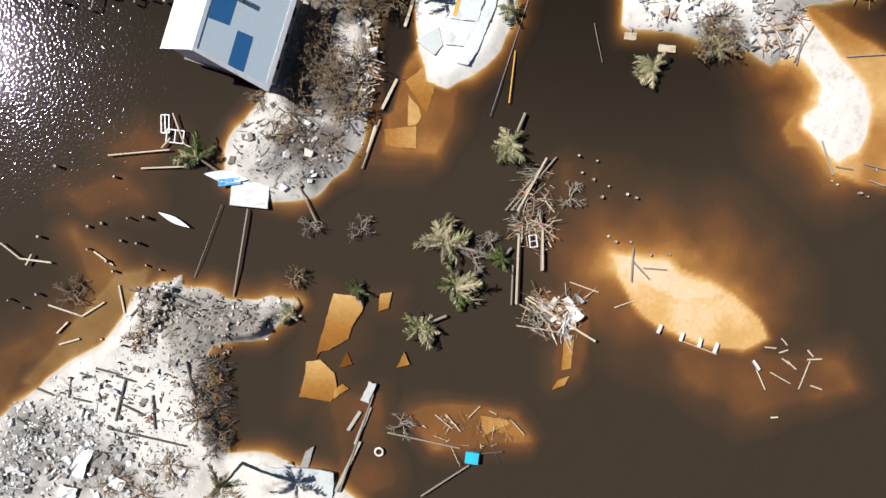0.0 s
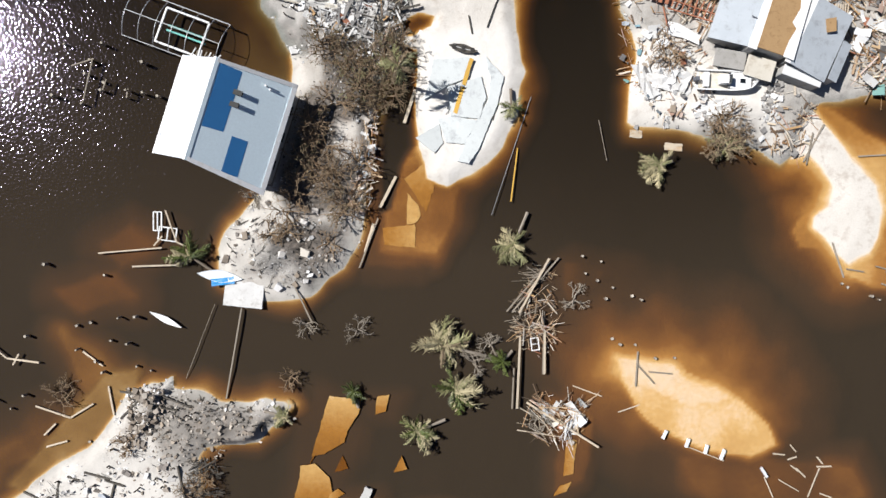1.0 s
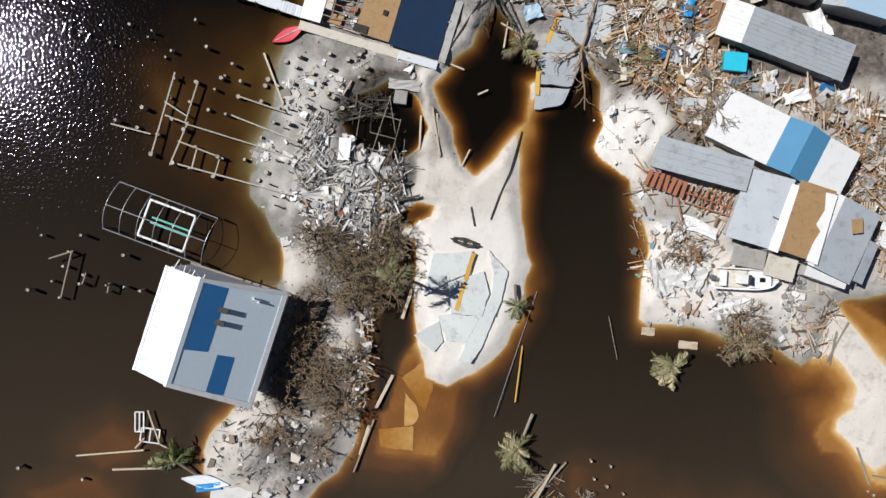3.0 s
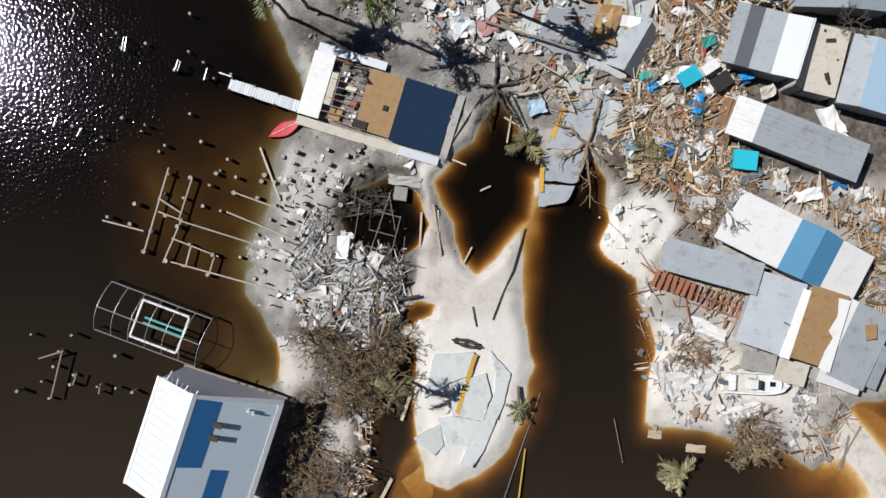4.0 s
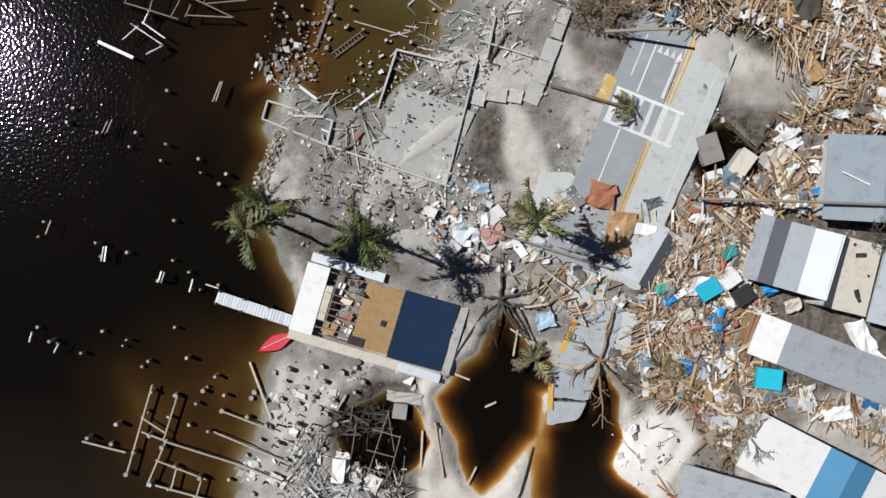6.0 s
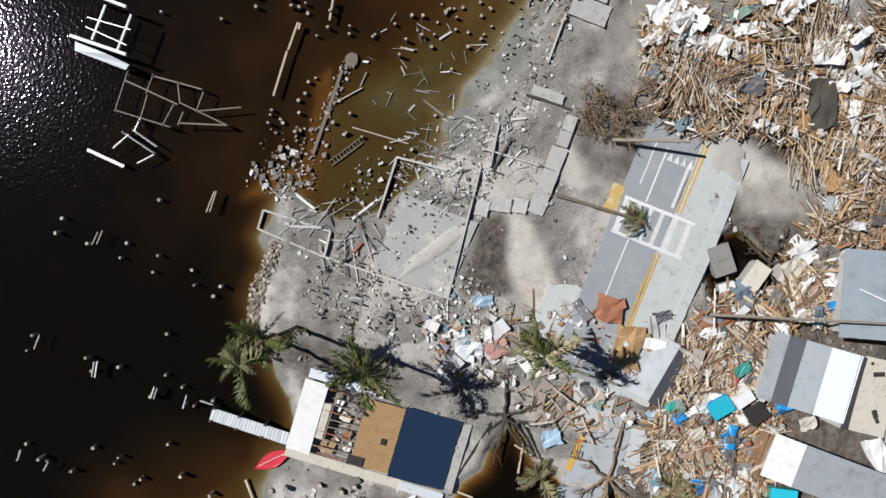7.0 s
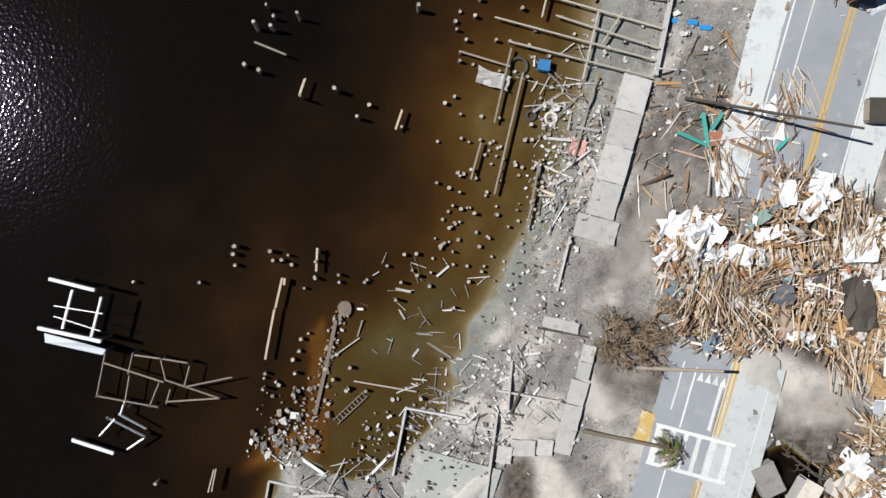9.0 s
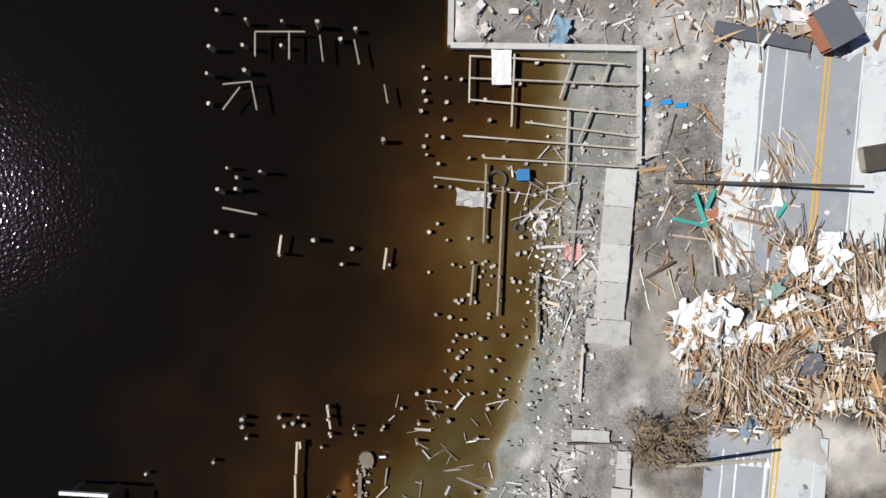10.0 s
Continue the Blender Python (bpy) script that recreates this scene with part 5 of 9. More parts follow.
def scrub(x, y, r, h, seed, label, leaf=None, leaves=0, twig=None, spread=1.0):
    """A storm-stripped shrub: forking bare limbs, with some leaves left."""
    rng = random.Random(seed)
    e = empty("shrub", x, y, rest(x, y))
    bm, lf = bmesh.new(), bmesh.new()

    def grow(p, d, l, w, level):
        q = p + d * l
        q.z = max(q.z, 0.05)
        add_tube(bm, p, q, w * 1.3, w, 4, False)
        if level >= 4:
            for _ in range(leaves):
                c = p.lerp(q, rng.uniform(0.3, 1.1)) + Vector((rng.gauss(0, 0.07), rng.gauss(0, 0.07), rng.gauss(0, 0.05)))
                u = Vector((rng.uniform(-1, 1), rng.uniform(-1, 1), rng.uniform(-0.5, 0.5))).normalized() * rng.uniform(0.05, 0.13)
                v = Vector((-u.y, u.x, rng.uniform(-0.1, 0.1))) * 0.4
                lf.faces.new([lf.verts.new(k) for k in (c - u, c + v, c + u, c - v)])
            return
        for _ in range(rng.choice((1, 2, 2, 3)) if level else 3):
            nd = (d + Vector((rng.gauss(0, 0.6), rng.gauss(0, 0.6), rng.uniform(-0.4, 0.35))) * spread).normalized()
            grow(q, nd, l * rng.uniform(0.6, 0.95), w * 0.7, level + 1)

    for k in range(5):
        a = 2 * math.pi * (k + rng.random()) / 5
        grow(Vector((rng.uniform(-0.3, 0.3), rng.uniform(-0.3, 0.3), 0)), Vector((math.cos(a), math.sin(a), h / r)).normalized(), r * 0.42, 0.07, 0)
    part("limb_tangle", bm, twig or M_TWIG, e)
    if leaves:
        part("foliage", lf, leaf or M_SCRUB, e)
    else:
        lf.free()
    return thing(e, label, "shrub")


# ---- loose wreckage ----
def inside(x, y, pts):
    c = False
    for (ax, ay), (bx, by) in zip(pts, pts[1:] + pts[:1]):
        if (ay > y) != (by > y) and x < (bx - ax) * (y - ay) / (by - ay) + ax:
            c = not c
    return c


def spots(pts, n, rng):
    xs, ys = [p[0] for p in pts], [p[1] for p in pts]
    out = []
    for _ in range(n * 12):
        if len(out) >= n:
            break
        x, y = rng.uniform(min(xs), max(xs)), rng.uniform(min(ys), max(ys))
        if inside(x, y, pts):
            out.append((x, y))
    return out


def heap_z(x, y, mound):
    """Wreckage lies in waves over the ground, with hollows between the crests."""
    k = 0.5 + 0.75 * noise.noise(Vector((x * 0.22, y * 0.22, 3.0))) + 0.45 * noise.noise(Vector((x * 0.6, y * 0.6, 9.0)))
    return mound * max(0.04, k) * 1.15


def drift(x, y, seed):
    """The way in which the flood laid things: nearly one direction over a few metres, turning from patch to patch."""
    return 200 * noise.noise(Vector((x * 0.085, y * 0.085, seed * 0.37)))


def lumber(pts, n, mound, seed, name, label, single=0, size=(0.9, 4.6), aim=None, thin=1.0, material=None):
    """Splintered boards thrown over an area, as one heap; the first few are things of their own."""
    rng = random.Random(seed)
    bm = bmesh.new()
    for i, (x, y) in enumerate(spots(pts, n, rng)):
        if noise.noise(Vector((x * 0.35, y * 0.35, seed))) < -0.28 and rng.random() < 0.75:
            continue
        l = size[0] + (size[1] * 1.15 - size[0]) * rng.random() ** 2.4
        w, t = rng.choice((0.035, 0.045, 0.06, 0.075, 0.09, 0.11, 0.16, 0.26)) * thin, rng.choice((0.035, 0.04, 0.05, 0.09)) * thin
        z = rest(x, y) + heap_z(x, y, mound) * rng.uniform(0.25, 1.0) + 0.06
        ang = (drift(x, y, seed) if aim is None else aim + 0.35 * drift(x, y, seed)) + rng.gauss(0, 16) + (90 if rng.random() < 0.3 else 0) + (rng.uniform(0, 180) if rng.random() < 0.2 else 0)
        m = pose(x, y, z, rng.gauss(0, 14), rng.gauss(0, 9), ang)
        if i < single:
            ob = link("board", one_box(Matrix.Identity(4), l, w, t), rng.choice((M_LUMBER, M_WOOD, M_LUMBER, M_PLY, M_REDWOOD)))
            ob.matrix_world = m
            thing(ob, "splintered loose board lying on storm wreckage", "board", "boards in the wreckage")
        else:
            add_box(bm, m, l, w, t, rng.choice((1.0, 1.0, 0.96)))
    return thing(link(name, bm, material or M_SPLIT), label, "debris", kind="stuff")


def rags(pts, n, mound, seed, name, label, size=(1.0, 3.4), material=None, aim=None):
    """Crumpled roofing felt and sheeting: thin sheets folded and torn along every edge."""
    rng = random.Random(seed)
    bm = bmesh.new()
    for x, y in spots(pts, n, rng):
        l = rng.uniform(*size)
        w = l * rng.uniform(0.25, 0.7)
        turn = rng.uniform(0, 180) if aim is None else rng.gauss(aim, 30)
        m = pose(x, y, rest(x, y) + heap_z(x, y, mound) * rng.uniform(0.8, 1.15) + 0.12, rng.gauss(0, 9), rng.gauss(0, 9), turn)
        fold, ph, tilt = rng.uniform(0.06, 0.22), rng.uniform(0, 6.3), rng.uniform(-0.6, 0.6)
        nu, nv = 7, 5
        grid = []
        for i in range(nu):
            for j in range(nv):
                u, v = (i / (nu - 1) - 0.5) * l, (j / (nv - 1) - 0.5) * w
                edge = i in (0, nu - 1) or j in (0, nv - 1)
                k = 0.16 * min(w, 1.4) if edge else 0.05
                grid.append(bm.verts.new(m @ Vector((u + rng.uniform(-k, k), v + rng.uniform(-k, k), fold * math.sin(3.2 * (u + tilt * v) + ph) + rng.uniform(-0.09, 0.09)))))
        for i in range(nu - 1):
            for j in range(nv - 1):
                if rng.random() < 0.06:
                    continue
                bm.faces.new((grid[i * nv + j], grid[(i + 1) * nv + j], grid[(i + 1) * nv + j + 1], grid[i * nv + j + 1]))
    return thing(link(name, bm, material or M_SCRAP), label, "debris", kind="stuff")


def sheets(pts, n, mound, seed, name, label, single=0, size=(0.5, 2.6), material=None):
    """Torn wallboard, roofing and panels, bent across the middle."""
    rng = random.Random(seed)
    bm = bmesh.new()
    for i, (x, y) in enumerate(spots(pts, n, rng)):
        l = size[0] * (size[1] / size[0]) ** (rng.random() ** 1.6)
        w = l * rng.choice((0.25, 0.4, 0.5, 0.7))
        z = rest(x, y) + heap_z(x, y, mound) * rng.uniform(0.5, 1.05) + 0.1
        m = pose(x, y, z, rng.gauss(0, 11), rng.gauss(0, 11), rng.uniform(0, 180))
        t = bm if i >= single else bmesh.new()
        k = rng.uniform(0.0, 0.25)
        off = 0.0 if i >= single else 1.0
        mm = m if i >= single else Matrix.Identity(4)
        cols = []
        for u in (-0.5, 0.1, 0.5):
            hz = k * l * (u - 0.1) ** 2 * 2
            cols.append([t.verts.new(mm @ Vector((u * l + rng.uniform(-0.06, 0.06), v * w + rng.uniform(-0.08, 0.08), hz + dz))) for v in (-0.5, 0.5) for dz in (0, 0.05)])
        for a, b in zip(cols, cols[1:]):
            t.faces.new((a[1], b[1], b[3], a[3]))
            t.faces.new((a[0], a[2], b[2], b[0]))
            t.faces.new((a[0], b[0], b[1], a[1]))
            t.faces.new((a[2], a[3], b[3], b[2]))
        t.faces.new((cols[0][0], cols[0][1], cols[0][3], cols[0][2]))
        t.faces.new((cols[2][0], cols[2][2], cols[2][3], cols[2][1]))
        if i < single:
            ob = link("torn_panel", t, rng.choice((M_WHITE, M_WHITE, M_CREAM, M_PLY, M_GREYROOF, M_WALL, M_REDWOOD)))
            ob.matrix_world = m
            thing(ob, "torn building panel lying on storm wreckage", "panel", "torn panels")
    return thing(link(name, bm, material or M_SCRAP), label, "debris", kind="stuff")


cluster = np.clip(0.22 + 1.3 * lattice(gx, gy, 2.6, 31) + 0.6 * lattice(gx, gy, 7.0, 32), 0.03, 1.0)


def chunks(n, seed, want, size, name, label, material=M_RUBBLE, box_area=None, flat=0.6):
    """Broken concrete and stones wherever the ground is rubble."""
    rng = np.random.RandomState(seed)
    bm_v, bm_f = [], []
    base = np.array([(x, y, z) for z in (-0.5, 0.5) for x, y in ((-0.5, -0.5), (0.5, -0.5), (0.5, 0.5), (-0.5, 0.5))])
    faces = [(3, 2, 1, 0), (4, 5, 6, 7), (0, 1, 5, 4), (1, 2, 6, 5), (2, 3, 7, 6), (3, 0, 4, 7)]
    x0, x1, y0, y1 = box_area or (GX0, GX1, GY0, GY1)
    made = 0
    for _ in range(n * 30):
        if made >= n:
            break
        x, y = rng.uniform(x0, x1), rng.uniform(y0, y1)
        if not (GX0 < x < GX1 and GY0 < y < GY1):
            continue
        i, j = int((x - GX0) / STEP), int((y - GY0) / STEP)
        if height[j, i] < -0.12 or rng.uniform() > want(rubble[j, i], mud[j, i]) * cluster[j, i]:
            continue
        s = size[0] * (size[1] / size[0]) ** (rng.uniform() ** 2.2)
        p = base * (1 + rng.uniform(-0.35, 0.35, base.shape))
        p = p * np.array([s, s * rng.uniform(0.5, 1.0), s * flat * rng.uniform(0.5, 1.0)])
        e = Euler((rng.uniform(-0.4, 0.4), rng.uniform(-0.4, 0.4), rng.uniform(0, 6.28))).to_matrix()
        p = p @ np.array(e).T + np.array([x, y, height[j, i] + s * flat * 0.3])
        k = len(bm_v)
        bm_v.extend(p.tolist())
        bm_f.extend([tuple(k + q for q in f) for f in faces])
        made += 1
    me = bpy.data.meshes.new(name)
    me.from_pydata(bm_v, [], bm_f)
    me.materials.append(material)
    return thing(new(name, me), label, "rubble", kind="stuff")


def rocks(pts, n, size, seed, name, label, material, flat=0.7):
    """Angular stones spilled over an area of the plan."""
    rng = random.Random(seed)
    bm = bmesh.new()
    for x, y in spots(pts, n, rng):
        k = size[0] * (size[1] / size[0]) ** (rng.random() ** 1.8)
        m = pose(x, y, rest(x, y) + k * flat * 0.3, rng.uniform(-25, 25), rng.uniform(-25, 25), rng.uniform(0, 360))
        vs = []
        for sz in (-0.5, 0.5):
            for a, b in ((-0.5, -0.5), (0.5, -0.5), (0.5, 0.5), (-0.5, 0.5)):
                vs.append(bm.verts.new(m @ Vector((a * k * rng.uniform(0.6, 1.3), b * k * rng.uniform(0.4, 1.0), sz * k * flat * rng.uniform(0.6, 1.2)))))
        for f in ((3, 2, 1, 0), (4, 5, 6, 7), (0, 1, 5, 4), (1, 2, 6, 5), (2, 3, 7, 6), (3, 0, 4, 7)):
            bm.faces.new([vs[i] for i in f])
    return thing(link(name, bm, material), label, "rubble", kind="stuff")


def stubs(pts, n, high, seed, label, material):
    """Snapped-off posts and pipe ends sticking up out of the sand."""
    rng = random.Random(seed)
    bm = bmesh.new()
    for x, y in spots(pts, n, rng):
        h, r, z = rng.uniform(*high), rng.uniform(0.05, 0.11), rest(x, y)
        add_tube(bm, (x, y, z - 0.1), (x + rng.gauss(0, 0.12) * h, y + rng.gauss(0, 0.12) * h, z + h), r * 1.1, r, 5)
    return thing(link("post_stubs", bm, material), label, "post stubs", kind="stuff")


def sunk_slab(pts, z, thick, label, seed, material=None, tip=0.0, jag=0.03, dip=0.0):
    """A broken piece of pavement lying under water or half out of it: a ragged outline with depth."""
    rng = random.Random(seed)
    cx, cy = sum(p[0] for p in pts) / len(pts), sum(p[1] for p in pts) / len(pts)
    fine = 0.015
    if z < 0:
        z, tip, dip, fine = z * SHOAL, tip * SHOAL, dip * SHOAL, fine * SHOAL
    ring = []
    for (ax, ay), (bx, by) in zip(pts, pts[1:] + pts[:1]):
        steps = max(2, int(math.hypot(bx - ax, by - ay) / 0.45))
        for i in range(steps):
            f = i / steps
            ring.append((ax + (bx - ax) * f - cx + rng.gauss(0, jag), ay + (by - ay) * f - cy + rng.gauss(0, jag)))
    bm = bmesh.new()
    low = [bm.verts.new((x, y, tip * x + dip * y - thick)) for x, y in ring]
    top = [bm.verts.new((x, y, tip * x + dip * y + rng.uniform(-fine, fine))) for x, y in ring]
    for i in range(len(ring)):
        j = (i + 1) % len(ring)
        bm.faces.new((low[i], low[j], top[j], top[i]))
    bm.faces.new(top)
    bm.faces.new(low[::-1])
    bmesh.ops.triangulate(bm, faces=[f for f in bm.faces if len(f.verts) > 4])
    bmesh.ops.recalc_face_normals(bm, faces=bm.faces[:])
    # Drowned slabs take the ground's painted water-depth colour too.
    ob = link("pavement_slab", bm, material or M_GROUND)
    ob.location = (cx, cy, z)
    return thing(ob, label, "pavement slab", "slabs of the sunken road")


def slab_walk(rect, n, z, thick, material, label):
    """A concrete walk cast in bays with open joints between them."""
    cx, cy, ang, lu, lv = rect
    e = empty("concrete_walk", cx, cy, rest(cx, cy) + z, ang)
    rng = random.Random(n + int(abs(cx)))
    along = lv >= lu
    step = (lv if along else lu) / n
    for k in range(n):
        at = -(lv if along else lu) / 2 + (k + 0.5) * step
        bm = slab_mesh(lu if along else step - 0.05, step - 0.05 if along else lv, thick, rng.randrange(999), 0.03)
        ob = part("bay", bm, material, e)
        ob.matrix_local = pose(0 if along else at, at if along else 0, thick + rng.uniform(-0.02, 0.03), rng.uniform(-0.7, 0.7), rng.uniform(-0.5, 0.5), 0)
    return thing(e, label, "walkway")


def deck_section(rect, z, label):
    """A boarded deck torn loose: planks side by side on two bearers, with pale edge trim."""
    cx, cy, ang, lu, lv = rect
    e = empty("deck_section", cx, cy, rest(cx, cy) + z, ang)
    n = max(4, int(lu / 0.3))
    me = mesh_of(one_box(Matrix.Identity(4), lu / n - 0.03, lv, 0.05), M_BROWN, "plank")
    for k in range(n):
        ob = new("plank", me)
        ob.parent = e
        ob.matrix_local = pose(-lu / 2 + (k + 0.5) * lu / n, 0.04 * ((k * 5) % 3 - 1), 0.1 + 0.01 * (k % 2), 2, 0, 0.8 * ((k * 7) % 3 - 1))
    for y in (-0.3, 0.3):
        part("bearer", one_box(pose(0, y * lv, 0.0), lu, 0.12, 0.14), M_WOOD, e)
    for y in (-0.5, 0.5):
        part("edge_trim", one_box(pose(0, y * lv * 1.02, 0.12), lu * 1.03, 0.16, 0.1), M_CREAM, e, "pale painted edge trim")
    e.matrix_world = e.matrix_world @ pose(0, 0, 0, 6, -5, 0)
    return thing(e, label, "deck section")
# ---- rubble over the washed-out ground ----
chunks(15000, 5, lambda r, m: (r - 0.55) * 0.9, (0.06, 0.5), "rubble", "broken concrete and stone rubble strewn over sand")
chunks(3000, 6, lambda r, m: (0.25 + 1.2 * r) * (1.0 - 1.4 * m), (0.05, 0.45), "rubble", "bleached broken stones over the rubble island", M_WHITERUB, box_area=(-62, -20, -45, 2), flat=0.38)
chunks(1200, 9, lambda r, m: 0.8, (0.05, 0.3), "rubble", "small broken stones over the middle island", box_area=(-30, -8, 3, 36), flat=0.6)
chunks(700, 7, lambda r, m: r * 0.8, (0.08, 1.1), "rubble", "pale slab fragments around old pilings", M_WHITERUB, box_area=(-26, -3, 33, 56), flat=0.35)
chunks(9000, 8, lambda r, m: m, (0.06, 0.3), "leaf_litter", "dark twigs and soil clods on bare earth", M_WOODDARK, flat=0.5)

# ---- pilings ----
LW, LS2 = "weathered round timber piling standing in brown water", "stump of a timber piling in rubble"
pilings([(-31.36, 52.49), (-29.06, 52.1), (-26.26, 52.63), (-23.83, 52.24), (-21.2, 51.93), (-26.75, 51.32), (-31.96, 50.2), (-29.66, 49.74), (-27.48, 49.01), (-31.59, 47.92), (-34.75, 48.94), (-37.86, 47.42), (-35.69, 46.83), (-33.18, 46.11), (-30.25, 46.65), (-25.37, 48.42), (-24.11, 50.54), (-33.79, 43.75), (-31.27, 42.83), (-29.49, 42.23), (-26.85, 41.45), (-26.24, 43.63), (-28.89, 44.66)], 0.4, 1.1, LW, "pilings of the lost west house", 1, 1.3)
pilings([(-17.65, 53.85), (-15.67, 53.25), (-13.73, 53.96), (-17.94, 52.21), (-16.09, 51.61), (-13.98, 51.21), (-12.57, 52.16), (-19.5, 49.23), (-16.24, 49.65), (-15.22, 48.37), (-19.56, 51.84), (-10.49, 55.35), (-11.79, 54.99), (-21.48, 49.96), (-18.15, 47.44), (-20.89, 52.59), (-12.3, 49.56), (-16.48, 46.18), (-13.55, 46.91)], 0.35, 0.85, LS2, "stumps of the lost west house", 2, 1.45)
pilings([(2.5, 129.28), (2.47, 128.28), (4.12, 127.8), (1.9, 127.17), (1.93, 126.4), (3.55, 125.83), (1.23, 125.74), (3.06, 124.45), (1.12, 123.58), (2.47, 122.94), (0.61, 122.71), (0.64, 121.94), (1.53, 120.92), (5.3, 127.46), (6.88, 124.98), (6.69, 123.41), (5.92, 121.95), (7.6, 121.22), (9.23, 120.65), (4.1, 120.59), (5.31, 120.34), (6.96, 119.87), (0.81, 119.85), (0.61, 119.14), (1.79, 118.8), (-0.96, 115.49), (-0.04, 116), (0.26, 114.37), (2.23, 114.06), (3.65, 113.65), (4.09, 117.88), (5.58, 117.71)], 0.15, 0.55, LW, "pilings of the north piers", 3)
pilings([(0.16, 112.24), (0.81, 111.8), (1.87, 111.9), (2.27, 110.6), (3.42, 111.04), (3.86, 109.89), (4.81, 109.61), (-0.49, 109.07), (0.84, 109.21), (1.11, 108.36), (3.59, 108.93), (3.32, 107.98), (-2.49, 108.36), (-1.37, 107.78), (-0.49, 107.27), (1.93, 106.72), (-1.17, 106.17), (0.29, 105.85), (2.71, 104.95), (-2.2, 104.91), (-0.74, 104.59), (0.79, 103.63), (-3.16, 103.37), (-2.27, 102.85), (-1.72, 102.96), (1.89, 102.95), (4.79, 102.27), (-3.4, 101.62), (-1.56, 100.83), (-0.3, 100.72), (1.14, 100.31), (3.49, 98.59), (0.93, 102.3), (0.73, 105.21), (-1.91, 112.17), (3.69, 103.84), (7.15, 106.98), (-3.79, 100.27), (-4.8, 102.13)], 0.15, 0.55, LW, "pilings of the north piers", 4)
pilings([(8.72, 118.85), (10.38, 118.38), (7.17, 118.79), (8.69, 116.05), (10.18, 115.88), (11.47, 115), (7.65, 115.07), (11.28, 120.67), (13.1, 121.67), (10.19, 122.25), (14.99, 121.13), (17.41, 120.69), (15.53, 119.45), (17.66, 118.84), (11.7, 119.43), (13.74, 118.53), (11.47, 123.16), (14.3, 124.12), (16.69, 123.59), (18.61, 123.14), (10.12, 125.58), (12.03, 126.95)], 0.15, 0.5, LW, "pilings of the north piers", 5)
pilings([(-21.07, 104.29), (-21.35, 103.59), (-21.34, 102.66), (-18.03, 103.55), (-17.86, 102.65), (-16.52, 103.05), (-13.66, 103.15), (-13.85, 102.28), (-14.1, 100.75), (-11.95, 100.92), (-9.53, 100.18), (-19.63, 92.5), (-19.87, 91.21), (-18.68, 91.62), (-16.79, 92.24), (-16.33, 94.29), (-15.98, 95.3), (-11.84, 92.31), (-13.48, 91.41), (-12.27, 90.52), (-8.23, 89.1), (-5.65, 88.87), (-17.23, 90.45), (-6.47, 99.64), (-4.98, 100.02), (-3.92, 99.14), (-7.13, 98.14), (-32.36, 90.61), (-24.84, 101.42), (-30.68, 101.85)], 0.3, 1.0, LW, "pilings of the old dock", 6)
pilings([(-37.29, 67.53), (-34.51, 56.87), (-34.21, 66.58), (-37.06, 66.07), (-31.08, 63.81), (-27.93, 64.82), (-29.61, 65.99), (-26.66, 63.03), (-24.96, 63.51), (-27.57, 63), (-38.83, 56.13), (-36.75, 58.46), (-33.97, 57.62), (-31.78, 55.55), (-29.12, 58.99), (-27.81, 55.98), (-32.68, 54.91), (-41.31, 57.1), (-43.49, 58.56), (-41.93, 57.38), (-24.71, 54.24), (-25.9, 52.98)], 0.3, 1.0, LW, "pilings of the west pier", 7)
pilings([(-42.93, 32.49), (-43.93, 27.08), (-43.48, 30.7), (-41.36, 29.97), (-41.6, 28.79), (-38.25, 28.88), (-38.43, 28.02), (-36.41, 28.6), (-34.63, 28.32), (-47.24, 27.97), (-44.96, 29.02), (-41.46, 34.37), (-46.05, 34.24), (-36.49, 32.21)], 0.3, 1.2, LW, "pilings of the south-west dock", 8)
pilings([(-50.38, -1.2), (-40.85, 6.4), (-48.08, 7.68), (-44.36, 0.32), (-42.59, 0.71), (-40.1, -1.38), (-37.97, -1.69), (-39.05, 1.48), (-36.89, -4.52), (-35.11, -5.05), (-43.99, -2.51), (-41.86, -4.04), (-54.05, -9.09), (-52.13, -10.13), (-50.36, -8.31), (-36.93, 1.52), (-40.79, -5.3), (-34.03, -6.6), (-39.31, -14.54), (-42.51, -13.88)], 0.3, 0.9, LW, "pilings near the rubble island", 9)
pilings([(20.92, 0.2), (21.86, -0.49), (23.78, -0.6), (26.3, -1.98), (28.57, -1.94), (17.14, 10.26), (19.49, 9.59), (17.54, 8.14), (18.98, 7.25), (20.98, 6.44), (20.1, 5.01), (23.28, 5.42), (24.35, 5.08), (48.76, 7.5), (49.61, 7.23), (52.35, 6.15), (53.42, 5.81), (54.38, 9.15)], 0.15, 0.45, LW, "short stumps by the shoals", 10)
pilings([(-17.11, 102.67), (-16.26, 102.13), (-14.27, 100.79), (-15.37, 99.92), (-12.01, 100.28), (-9.76, 99.88), (-7.55, 101.22), (-5.89, 102.09), (-5.29, 100.71), (-2.54, 102.45), (-1.52, 102.08), (1.97, 101.27), (0.88, 100.02), (-0.21, 99.16), (-15.28, 95.74), (-12.98, 93.55), (-19.7, 92), (-18.56, 91.29), (-16.92, 93.46), (-7.82, 88.91), (-6.4, 88.39), (-3.41, 92.38), (-1.84, 96.89), (1.56, 95.57), (4.11, 94.23), (3.11, 100.62), (4.76, 101.5), (-10.66, 89.97), (-12.35, 90.21)], 0.15, 0.55, LW, "pilings of the north bay", 11)
